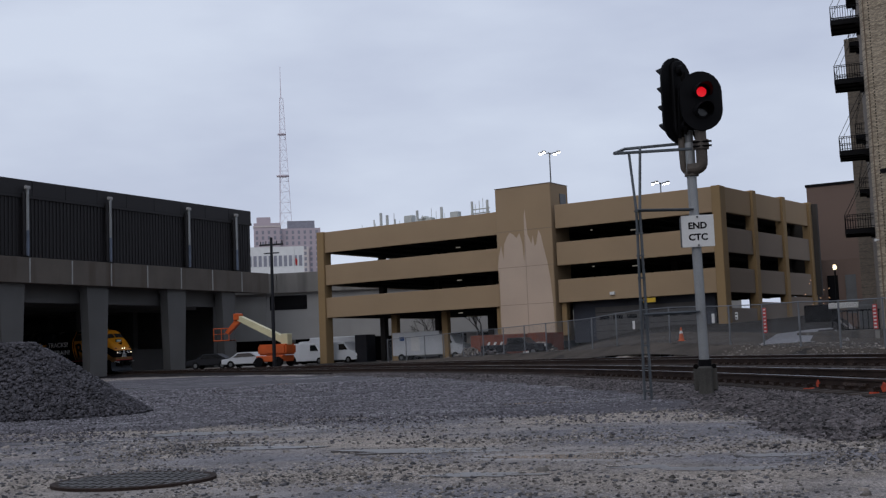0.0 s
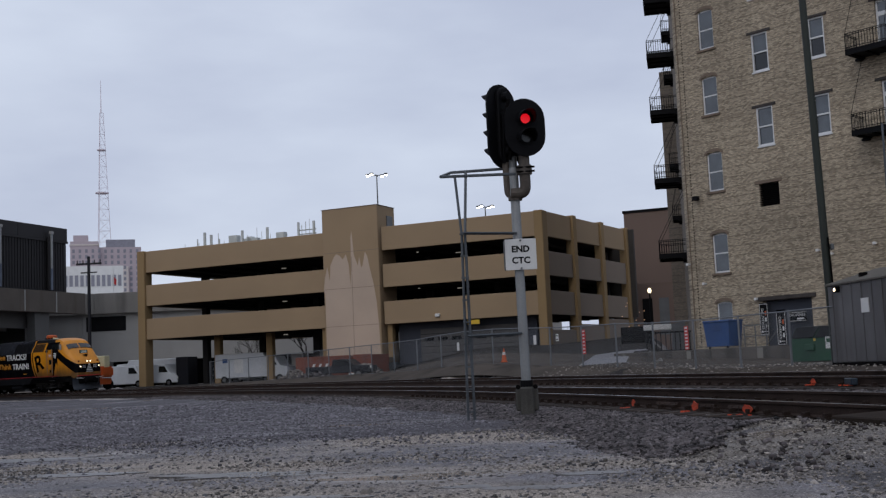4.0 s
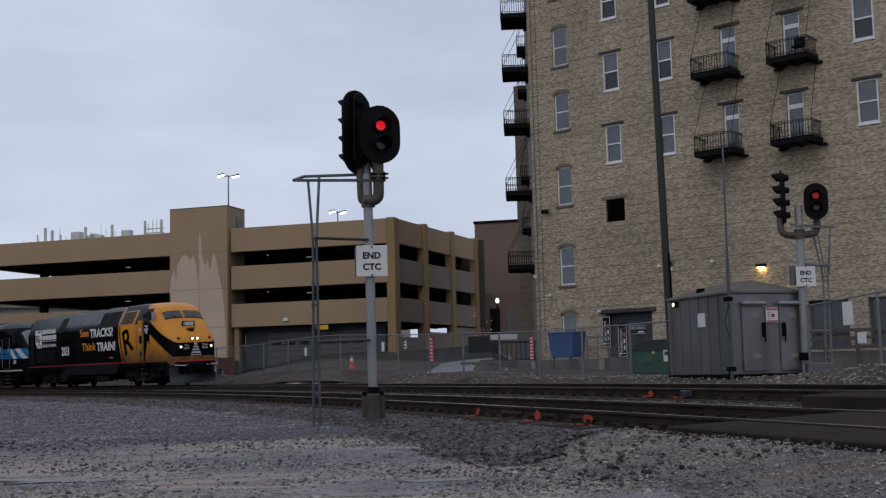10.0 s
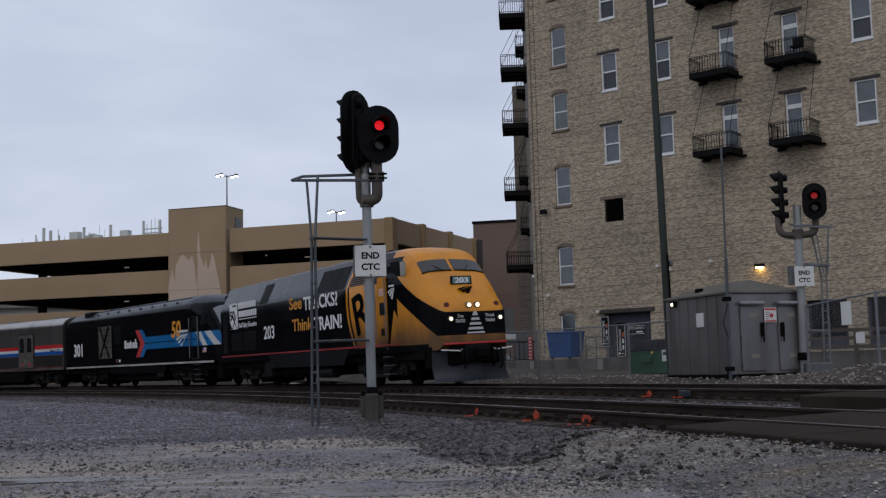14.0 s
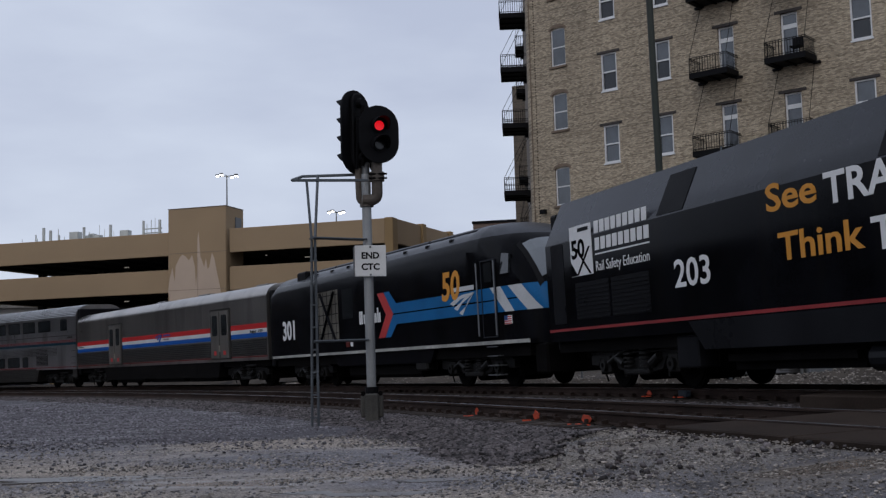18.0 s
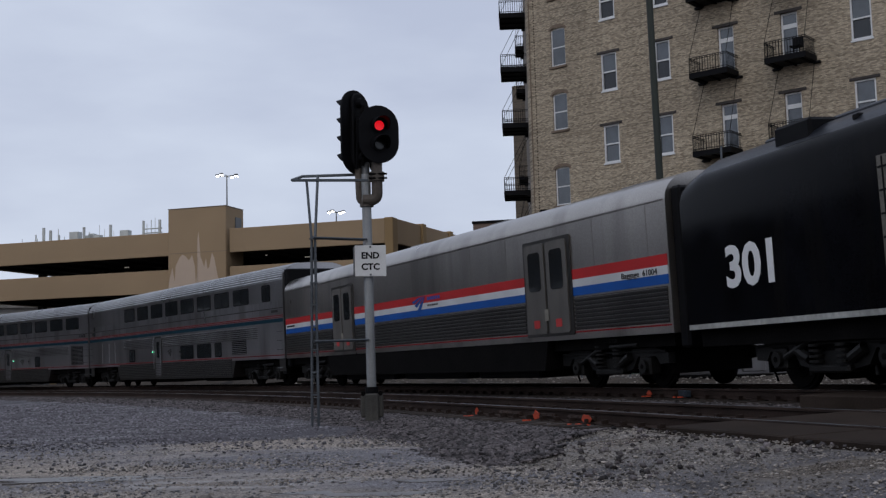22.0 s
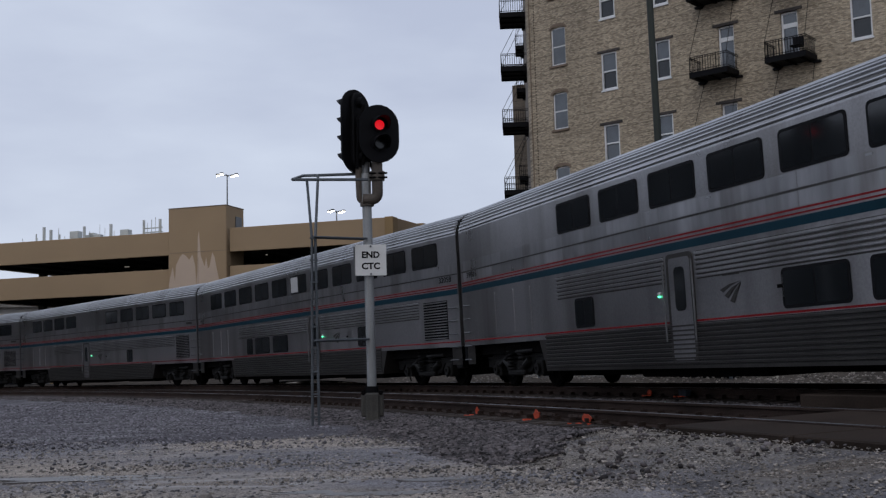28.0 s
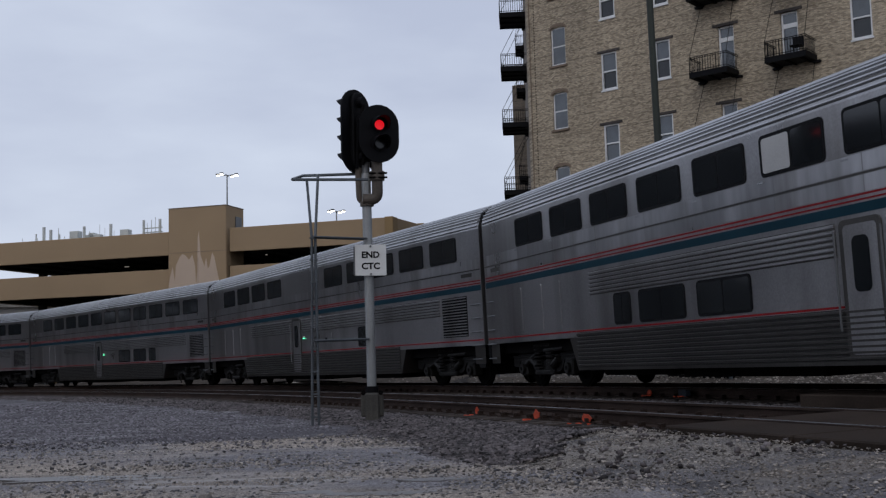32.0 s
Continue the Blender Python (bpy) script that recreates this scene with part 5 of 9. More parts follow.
bb = thing("recycling_bin", "large blue plastic bin standing on a dock", "bin", BF @ Matrix.Translation((2.78, -1.6, 0.84)))
part("body", loft([[(-0.62, -0.5, 0.12), (0.62, -0.5, 0.12), (0.62, 0.5, 0.12), (-0.62, 0.5, 0.12)], [(-0.72, -0.58, 1.25), (0.72, -0.58, 1.25), (0.72, 0.58, 1.25), (-0.72, 0.58, 1.25)]]), M_BLUE, bb)
part("lid", bbox(-0.76, 0.76, -0.62, 0.62, 1.25, 1.36, 0.04), M_BLUE, bb)
# The recess has its shade put into a darker copy of the blue.
part("recess", bbox(-0.25, 0.25, -0.575, -0.5, 0.85, 1.15, 0.02), mat("shadow_blue", (0.015, 0.05, 0.16), 0.6), bb)
for x in (-0.5, 0.5):
    part("caster", rods(((x, -0.45, 0.0), (x, -0.45, 0.14), 0.06, 8)), M_BLACK, bb)

dm = thing("dumpster", "dark green steel dumpster with black lids", "dumpster", frame_of(Vector((7.42, 45.6, 0.05)), Vector((8.9, 44.3, 0.05))))
part("body", loft([[(0, 0, 0.1), (1.95, 0, 0.1), (1.95, 1.5, 0.1), (0, 1.5, 0.1)], [(-0.05, -0.05, 0.95), (2.0, -0.05, 0.95), (2.0, 1.55, 0.95), (-0.05, 1.55, 0.95)], [(-0.05, 0.4, 1.35), (2.0, 0.4, 1.35), (2.0, 1.55, 1.35), (-0.05, 1.55, 1.35)]]), M_GREEN, dm)
for x in (0.0, 1.02):
    part("lid", slab([(-0.06, 1.0), (0.4, 1.4), (1.5, 1.44), (1.5, 1.38), (0.4, 1.34), (-0.06, 0.96)], x, x + 0.95, "x"), M_BLACK, dm)
part("side_pocket", bbox(0.6, 1.0, -0.14, 0, 0.5, 0.75, 0.02), M_GREEN, dm)
lb = part("label", bbox(1.45, 1.9, -0.06, -0.03, 0.55, 1.0, 0.005), M_WHITE, dm, "white label with coloured marks")
part("mark", boxes((1.5, 1.66, -0.066, -0.06, 0.78, 0.92)), M_GREEN, lb)
part("mark", boxes((1.68, 1.84, -0.066, -0.06, 0.78, 0.92)), M_YELLOW, lb)
part("sticker", bbox(0.95, 1.05, -0.05, -0.02, 0.85, 0.95, 0.004), M_YELLOW, dm)

# openings of the ground floor, timber ramp and rail, wall lamp and cameras
for i, (a, b) in enumerate(BAYS):
    w = thing("shop_window", "dark blue framed ground-floor window in a brick wall", "window", BF, kind="structure")
    part("frame", boxes((a, b, 0.2, 0.26, 0.95, 1.5), (a, a + 0.12, 0.2, 0.26, 1.5, 3.1), (b - 0.12, b, 0.2, 0.26, 1.5, 3.1), (a + 0.12, b - 0.12, 0.2, 0.26, 3.0, 3.1)), M_NAVY, w)
    part("pane", boxes((a + 0.12, b - 0.12, 0.23, 0.24, 1.5, 3.0)), M_GLASS, w)
    part("mullion", boxes(((a + b) / 2 - 0.03, (a + b) / 2 + 0.03, 0.2, 0.26, 1.5, 3.0)), M_NAVY, w)
M_WOOD = mat("weathered_timber", (0.06, 0.042, 0.032), 0.85, var=0.25, scale=3, grain=20, stretch=(1, 6, 6))
ramp = thing("timber_ramp", "weathered timber ramp with post and rail fence", "ramp", BF @ Matrix.Translation((0, -2.2, 0)))
for k in range(9):
    part("post", bbox(13.2 + k * 1.35, 13.34 + k * 1.35, -0.07, 0.07, -0.1, 1.75, 0.01), M_WOOD, ramp)
for z in (0.95, 1.3, 1.62):
    part("rail", bbox(13.0, 24.5, -0.09, -0.03, z, z + 0.14, 0.01), M_WOOD, ramp)
part("retaining_wall", boxes((13.0, 24.5, 0.1, 0.4, -0.1, 0.85)), M_DOCK, ramp)
part("deck", boxes((13.0, 24.5, 0.4, 2.1, 0.7, 0.85)), M_WOOD, ramp)

wl_ = thing("wall_lamp", "lit amber lamp on a brick wall", "lamp", BF @ Matrix.Translation((12.4, 0, 4.74)))
part("housing", bbox(-0.22, 0.22, -0.25, 0, 0.0, 0.14, 0.03), M_BLACK, wl_)
part("lens", bbox(-0.16, 0.16, -0.22, -0.04, -0.05, 0.0, 0.01), mat("lit_amber_lens", (0.9, 0.7, 0.3), 0.4, var=0, bump=0, emit=(1.0, 0.62, 0.2), emit_strength=25.0), wl_)
for s, z, big_ in ((0.77, 8.5, True), (7.25, 5.18, False), (7.92, 4.95, False), (10.04, 5.2, False), (0.0, 5.2, False), (0.89, 4.15, False), (3.8, 3.17, False)):
    c = thing("security_camera", "small white security camera on a brick wall" if not big_ else "dark floodlight bracket on a brick wall", "camera" if not big_ else "lamp", BF @ Matrix.Translation((s, 0, z)))
    part("mount", rods(((0, 0, 0), (0, -0.18, 0), 0.05, 8)), M_BLACK if big_ else M_WHITE, c)
    part("body", bbox(-0.14 if big_ else -0.06, 0.2 if big_ else 0.06, -0.38 if big_ else -0.28, -0.16, -0.12 if big_ else -0.07, 0.1 if big_ else 0.06, 0.02), M_BLACK if big_ else M_WHITE, c)
# Small dark boxes paint the alternating shadows of the corner's toothed bricks.
tooth_shade = bmesh.new()
for k in range(150):
    box(tooth_shade, 0.36, 0.42, -0.006, 0.0, 1.2 + k * 0.15, 1.27 + k * 0.15)
part("toothing_shade", tooth_shade, M_DARK, brick, "dark boxes for the shadows of toothed brick up the corner")
dn = thing("conduit", "long thin conduit on a brick corner", "conduit", BF @ Matrix.Translation((0.12, -0.05, 0.9)))
part("pipe", rods(((0, 0, 0), (0, 0, 22), 0.025, 6)), M_STONE_T, dn)

# street beside the brick building: lamp, benches, cabinet
sl = thing("street_lamp", "black street lamp with a lit globe", "street lamp", Matrix.Translation((3.75, 78.0, 1.3)))
part("pole", rods(((0, 0, 0), (0, 0, 3.6), 0.08, 8, 0.05)), M_BLACK, sl)
part("globe", rods(((0, 0, 3.6), (0, 0, 3.75), 0.08, 10, 0.14), ((0, 0, 3.75), (0, 0, 3.92), 0.14, 10, 0.07)), mat("lit_globe", (1, 0.9, 0.7), 0.4, var=0, bump=0, emit=(1.0, 0.8, 0.5), emit_strength=2.0), sl)
cab = thing("utility_cabinet", "pale metal utility cabinet beside a dark wing", "cabinet", Matrix.Translation((5.05, 72, 1.0)))
part("body", bbox(-0.4, 0.4, -0.4, 0.4, 0, 1.4, 0.03), M_STEEL, cab)
part("hood", slab([(-0.4, 1.4), (0.4, 1.4), (0.4, 1.7), (-0.4, 1.6)], -0.2, 0.2), M_STEEL, cab)
bn = thing("bench", "low white bench by a garden fence", "bench", Matrix.Translation((4.05, 74, 1.9)))
part("seat", bbox(-1.0, 1.0, -0.2, 0.2, 0.4, 0.75, 0.03), M_WHITE, bn)
part("legs", boxes((-0.9, -0.8, -0.2, 0.2, -1.0, 0.4), (0.8, 0.9, -0.2, 0.2, -1.0, 0.4)), M_BLACK, bn)
gf = thing("garden_fence", "dark low metal fence along a yard", "fence", Matrix.Translation((3.0, 70, 0.6)))
for k in range(14):
    part("picket", boxes((k * 0.28, k * 0.28 + 0.05, 0, 0.05, 0, 1.5)), M_BLACK, gf)
part("rail", boxes((0, 3.9, 0, 0.05, 1.4, 1.5), (0, 3.9, 0, 0.05, 0.3, 0.4)), M_BLACK, gf)
pl2 = thing("planter_hedge", "dark planting with small string lights", "planter", Matrix.Translation((3.4, 82, 1.9)))
part("box", bbox(-1.6, 0.5, -0.5, 0.5, -0.6, 0.9, 0.05), M_DARK, pl2)
random.seed(21)
M_BULB = mat("dim_string_bulb", (0.5, 0.4, 0.3), 0.5, var=0, bump=0, emit=(1.0, 0.5, 0.25), emit_strength=0.5)
for k in range(9):
    x, z = random.uniform(-1.5, 0.4), random.uniform(0.8, 3.0)
    part("bulb", boxes((x, x + 0.06, -0.6, -0.54, z, z + 0.06)), M_BULB, pl2)
pb = thing("doorway_block", "dim arcade with lit doorway panels", "building", Matrix.Translation((2.4, 108, 1.5)))
part("wall", boxes((-0.6, 5.5, 0, 3, 0, 6.0)), M_TANWALL, pb)
for k in range(3):
    part("panel", boxes((0.6 + k * 1.5, 1.5 + k * 1.5, -0.05, 0, 1.2, 4.6)), M_STEEL if k % 2 == 0 else M_BLACK, pb)

# traffic cone
cn = thing("traffic_cone", "orange traffic cone with a white band", "traffic cone", Matrix.Translation((*line(43.0, -6.9).xy, ground_z(*line(43.0, -6.9).xy) + 0.08)))
part("base", bbox(-0.18, 0.18, -0.18, 0.18, 0, 0.04, 0.01), M_ORANGE, cn)
part("cone", rods(((0, 0, 0.04), (0, 0, 0.7), 0.14, 12, 0.03)), M_ORANGE, cn)
part("band", rods(((0, 0, 0.38), (0, 0, 0.52), 0.088, 12, 0.066)), M_WHITE, cn)

# ---- the far side to the left: containers, vans, lift, walls and towers ----
def container(x, y, z, yaw, L, label, mark=False, h=1.72):
    c = thing("shipping_container", label, "container", pose(x, y, z, 0, 0, yaw))
    part("body", bbox(0, L, 0, 2.4, 0.1, h, 0.02), M_CONT, c)
    bm = bmesh.new()
    for k in range(int(L / 0.28)):
        box(bm, 0.1 + k * 0.28, 0.24 + k * 0.28, -0.04, 0, 0.25, h - 0.15)
    part("corrugation", bm, M_CONT, c)
    part("frame", boxes((0, L, -0.06, 0.02, h - 0.1, h + 0.04), (0, L, -0.06, 0.02, 0.06, 0.2), (-0.02, 0.1, -0.06, 0.04, 0.1, h), (L - 0.1, L + 0.02, -0.06, 0.04, 0.1, h)), M_CONT, c)
    if mark:
        for k in range(3):
            part("mark", slab([(1.25 + k * 0.55, 0.62), (1.4 + k * 0.55, 0.62), (1.7 + k * 0.55, 1.18), (1.5 + k * 0.55, 1.18)], -0.07, -0.05), M_WHITE, c)
    return c


M_CONT = mat("rust_red_container", (0.19, 0.058, 0.035), 0.7, var=0.2, scale=1.5, stain=(0.1, 0.05, 0.04), stain_amt=0.5)
container(-23.6, 89.6, 0.12, -10, 4.6, "rust-red steel shipping container with a white mark", True)
container(-18.8, 88.9, 0.14, -24, 1.7, "rust-red end of a second steel container")
br_ = thing("traffic_barrel", "orange barrel with white bands", "barrel", Matrix.Translation((-18.3, 86.1, 0.0)))
part("body", rods(((0, 0, 0), (0, 0, 1.0), 0.36, 14, 0.28)), M_ORANGE, br_)
for z in (0.35, 0.65):
    part("band", rods(((0, 0, z), (0, 0, z + 0.14), 0.35 - z * 0.05, 14)), M_WHITE, br_)


def vehicle(name, label, x, y, z, yaw, kind, paint):
    v = thing(name, label, name.split("_")[-1], pose(x, y, z, 0, 0, yaw))
    if kind == "car":
        L, prof = 4.5, [(0, 0.35), (0, 0.8), (0.9, 0.92), (1.6, 1.4), (3.0, 1.42), (3.8, 1.0), (4.5, 0.9), (4.5, 0.35)]
    elif kind == "van":
        L, prof = 5.4, [(0, 0.35), (0, 1.95), (0.2, 2.05), (3.9, 2.05), (4.5, 1.25), (5.3, 1.0), (5.4, 0.35)]
    elif kind == "pickup":
        L, prof = 5.3, [(0, 0.4), (0, 0.95), (2.15, 0.95), (2.25, 1.45), (3.4, 1.45), (3.95, 1.0), (5.2, 0.92), (5.3, 0.4)]
    else:
        L, prof = 7.5, [(0, 0.5), (0, 2.62), (4.9, 2.62), (5.0, 2.3), (6.1, 2.25), (6.6, 1.45), (7.5, 1.25), (7.5, 0.5)]
    part("body", bevelled(slab(prof, -0.9, 0.9), 0.05), paint, v)
    glass = {"car": [(1.2, 0.95), (1.7, 1.33), (2.9, 1.35), (3.5, 1.0)], "van": [(3.3, 1.3), (3.3, 1.85), (3.95, 1.85), (4.35, 1.3)], "truck": [(5.3, 1.5), (5.3, 2.1), (5.95, 2.1), (6.3, 1.5)],
             "pickup": [(2.35, 0.98), (2.45, 1.38), (3.3, 1.38), (3.75, 1.0)]}[kind]
    part("side_window", slab(glass, -0.915, -0.89), M_GLASS, v)
    for xw in (0.95, L - 0.95):
        w = part("wheel", rods(((xw, -0.95, 0.34), (xw, -0.72, 0.34), 0.34, 16)), M_BLACK, v)
        part("hubcap", rods(((xw, -0.96, 0.34), (xw, -0.95, 0.34), 0.18, 12)), M_STEEL, w)
        part("wheel", rods(((xw, 0.72, 0.34), (xw, 0.95, 0.34), 0.34, 16)), M_BLACK, v)
    part("lamp", bbox(L - 0.08, L + 0.01, -0.8, -0.5, 0.7, 0.9, 0.02), M_WHITE, v)
    if kind == "truck":
        part("door_panel", bbox(2.0, 2.9, -0.93, -0.9, 0.9, 2.2, 0.01), M_WHITE, v)
        part("badge", bbox(0.8, 1.3, -0.93, -0.9, 1.85, 2.2, 0.01), M_BLUE, v)
    return v


M_DKPAINT = mat("dark_car_paint", (0.012, 0.013, 0.017), 0.4, var=0.15, spec=0.2)
M_VANW = mat("dull_white_van_paint", (0.50, 0.52, 0.55), 0.5, var=0.08)
vehicle("parked_car", "silver saloon car parked by a fence", -49.3, 97.6, 0.0, 0, "car", M_VANW)
vehicle("parked_car", "dark saloon car parked by a fence", -53.5, 98.4, 0.0, 8, "car", M_DKPAINT)
vehicle("white_van", "white delivery van parked under a garage", -45.5, 104.0, 0.0, -20, "van", M_VANW)
vehicle("white_van", "white delivery van parked behind a fence", -42.2, 103.0, 0.0, -20, "van", M_VANW)
vehicle("box_truck", "white box truck parked under a garage", -39.2, 106.0, 0.0, 175, "truck", M_VANW)
vehicle("white_van", "white van parked beside a box truck", -34.5, 105.5, 0.0, -10, "van", M_VANW)
vehicle("utility_truck", "white utility truck with a blue badge", -33.6, 101.0, 0.0, -14, "truck", M_VANW)
vehicle("utility_truck", "pale utility truck behind a fence", -24.5, 103.0, 0.0, -14, "truck", mat("pale_grey_paint", (0.4, 0.43, 0.46), 0.5))
vehicle("parked_pickup", "dark pickup parked before a rust-red container", -21.9, 87.3, 0.1, -10, "pickup", M_DKPAINT)
# Dark block added in place of the box truck's rear end.
db = thing("dark_crate", "tall dark block standing in for a box truck's rear", "crate", pose(-37.6, 100.5, 0.0, 0, 0, -15))
part("body", bbox(0, 1.3, 0, 1.5, 0, 2.6, 0.03), M_DKPAINT, db)

# boom lift
bl = thing("boom_lift", "orange boom lift with a cream telescopic boom", "boom lift", pose(-43.3, 95.4, 0.0, 0, 0, -10))
part("chassis", bbox(-1.4, 1.4, -1.0, 1.0, 0.45, 1.0, 0.06), M_ORANGE, bl)
for x in (-1.0, 1.0):
    for y in (-1.15, 0.85):
        part("wheel", rods(((x, y, 0.45), (x, y + 0.3, 0.45), 0.45, 16)), M_BLACK, bl)
part("turret", bbox(-1.3, 1.7, -0.9, 0.9, 1.05, 2.0, 0.15, 2), M_ORANGE, bl, "orange turret cover")
part("boom", slab([(1.1, 2.0), (1.2, 2.6), (-3.7, 4.75), (-3.85, 4.3)], -0.3, 0.3), M_CREAM, bl, "cream telescopic boom")
part("boom_pivot", bbox(0.9, 1.6, -0.4, 0.4, 1.9, 2.9, 0.05), M_CREAM, bl)
part("jib", slab([(-3.7, 4.85), (-3.4, 4.4), (-5.0, 3.1), (-5.3, 3.3)], -0.2, 0.2), M_ORANGE, bl, "orange jib")
part("head", bbox(-4.3, -3.6, -0.35, 0.35, 4.3, 4.95, 0.08), M_ORANGE, bl)
part("basket", rods(((-6.35, -0.5, 2.55), (-4.65, -0.5, 2.55), 0.05, 6), ((-6.35, -0.5, 3.65), (-4.65, -0.5, 3.65), 0.04, 6), ((-6.35, -0.5, 2.55), (-6.35, -0.5, 3.65), 0.04, 6), ((-4.65, -0.5, 2.55), (-4.65, -0.5, 3.65), 0.04, 6), ((-5.50, -0.5, 2.55), (-5.50, -0.5, 3.65), 0.04, 6),
                      ((-6.35, 0.5, 2.55), (-4.65, 0.5, 2.55), 0.05, 6), ((-6.35, 0.5, 3.65), (-4.65, 0.5, 3.65), 0.04, 6), ((-6.35, -0.5, 3.15), (-4.65, -0.5, 3.15), 0.03, 6)), M_ORANGE, bl, "orange railed basket")
part("basket_floor", boxes((-6.35, -4.65, -0.5, 0.5, 2.5, 2.57)), M_DARK, bl)

# utility pole by the garage
up_ = thing("utility_pole", "dark utility pole with a small crossarm", "pole", Matrix.Translation((-41.4, 91.0, 0.0)))
part("pole", rods(((0, 0, 0), (0, 0, 11.1), 0.17, 10, 0.12)), M_DKPAINT, up_)
part("crossarm", boxes((-1.1, 1.1, -0.06, 0.06, 10.4, 10.55), (-0.7, 0.7, -0.06, 0.06, 9.7, 9.8)), M_DKPAINT, up_)
for k in range(5):
    part("insulator", rods(((-1.0 + k * 0.5, 0, 10.55), (-1.0 + k * 0.5, 0, 10.8), 0.05, 6)), M_DKPAINT, up_)

# concrete highway ramp behind the garage
rf = frame_of(Vector((-66.0, 127.0, 0)), Vector((-3.0, 137.0, 0)))
hw = thing("highway_ramp", "pale concrete highway ramp with a heavy parapet", "highway ramp", rf)
for k in range(9):
    part("wall_panel", boxes((k * 7.0, k * 7.0 + 6.96, 0.0, 0.5, 3.0, 8.6)), M_CONCL, hw)
for k in range(13):
    part("parapet", bbox(-8 + k * 5.5, -2.55 + k * 5.5, -0.6, 0.4, 8.6, 11.0, 0.03), M_CONC, hw)
# A black slab on the wall holds the shade of an open slot.
part("slot_shade", boxes((7.4, 12.0, -0.04, 0, 6.6, 8.3)), M_BLACK, hw)
part("deck", boxes((-8, 63, 0.4, 9, 8.6, 9.2)), M_CONC, hw)
for k in range(9):
    part("pier", boxes((1 + k * 7.5, 2.2 + k * 7.5, 1.0, 3.0, -0.5, 3.2)), M_CONC, hw)
# Black sheet added for the shade in the gap under the ramp.
part("shadow_wall", boxes((-10, 63, 8.0, 8.4, -0.5, 3.4)), M_BLACK, hw)
houses = thing("apartment_row", "low pale apartment houses beyond a ramp", "building", pose(-86, 178, 0, 0, 0, 24))
part("wall", boxes((0, 40, 0, 8, 0, 8.5)), M_CREAM, houses)
for k in range(10):
    for z in (1.5, 4.5):
        w = part("window", boxes((1.5 + k * 3.8, 3.2 + k * 3.8, -0.06, 0, z, z + 1.6)), M_FRAME, houses)
        part("pane", boxes((1.65 + k * 3.8, 3.05 + k * 3.8, -0.09, -0.06, z + 0.12, z + 1.48)), M_GLASS, w)

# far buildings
# Distance haze over the hotel is put into its paler base colours.
M_HBRICK = mat("hazed_mauve_brick", (0.43, 0.37, 0.40), 0.9, var=0.06, scale=0.2)
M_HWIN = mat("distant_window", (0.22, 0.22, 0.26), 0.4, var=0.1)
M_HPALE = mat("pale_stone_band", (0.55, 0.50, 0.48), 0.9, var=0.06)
wb = thing("office_building", "white low-rise office building with a window band", "building", frame_of(Vector((-118, 232, 0)), Vector((-101.5, 239.4, 0))))
part("wall", boxes((0, 18.5, 0, 12, 0, 26)), M_WHITE, wb)
for k in range(16):
    w = part("window", boxes((0.6 + k * 1.12, 1.3 + k * 1.12, -0.12, 0, 21.6, 24.0)), M_HWIN, wb)
part("lower_band", boxes((0.2, 18.3, -0.15, 0, 16.8, 19.6)), M_HWIN, wb)
part("flat_roof_far", boxes((3, 40, -14, -2, 8, 17.2)), M_WHITE, wb)
part("flat_roof_edge", boxes((3, 40, -14.2, -14.0, 16.4, 17.0)), M_CONCL, wb)
ht = thing("hotel_tower", "tall mauve brick hotel block with rows of windows", "building", frame_of(Vector((-179.5, 379.7, -1.6)), Vector((-157.5, 389.3, -1.6))))
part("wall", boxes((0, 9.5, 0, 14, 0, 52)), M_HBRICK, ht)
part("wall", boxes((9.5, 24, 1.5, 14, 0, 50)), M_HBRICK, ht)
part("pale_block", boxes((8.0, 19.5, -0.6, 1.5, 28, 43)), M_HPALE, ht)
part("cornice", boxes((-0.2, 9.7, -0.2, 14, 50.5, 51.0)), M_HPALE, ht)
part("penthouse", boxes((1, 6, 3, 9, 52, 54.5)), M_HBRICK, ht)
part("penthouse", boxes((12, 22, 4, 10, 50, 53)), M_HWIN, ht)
wm = None
for r in range(13):
    for k in range(11):
        x, z = 0.7 + k * 2.15, 24 + r * 2.0
        y = -0.1 if x < 9.4 else 1.4
        if 8.0 < x < 19.5 and 27 < z < 43:
            y = -0.7
        if wm is None:
            w = part("window", boxes((0, 0.85, 0, 0.1, 0, 1.2)), M_HWIN, ht)
            wm = w.data
        else:
            w = new("window", wm)
            w.parent = ht
        w.location = (x, y, z)

tower = thing("broadcast_tower", "tall red lattice broadcast tower, mist put into its pale colour", "tower", Matrix.Translation((-242.2, 549, 0)))
# The mist in front of the tower is put into this pale steel colour.
M_TOWER = mat("hazed_tower_steel", (0.66, 0.60, 0.65), 0.7, var=0.05)
bm = bmesh.new()
H0, H1 = 0.0, 150.0
wid = lambda z: 12.2 - 11.6 * min(1, z / 155)
lv = [H0 + k * 5.5 for k in range(26)]
corner = lambda z, i: (wid(z) * 0.577 * math.cos(0.5 + i * 2.0944), wid(z) * 0.577 * math.sin(0.5 + i * 2.0944), z)
for a, b in zip(lv, lv[1:]):
    for i in range(3):
        j = (i + 1) % 3
        rod(bm, corner(a, i), corner(b, i), 0.13, 4, cap=False)
        rod(bm, corner(a, i), corner(b, j), 0.05, 3, cap=False)
        rod(bm, corner(a, j), corner(b, i), 0.05, 3, cap=False)
        rod(bm, corner(b, i), corner(b, j), 0.08, 3, cap=False)
part("lattice", bm, M_TOWER, tower)
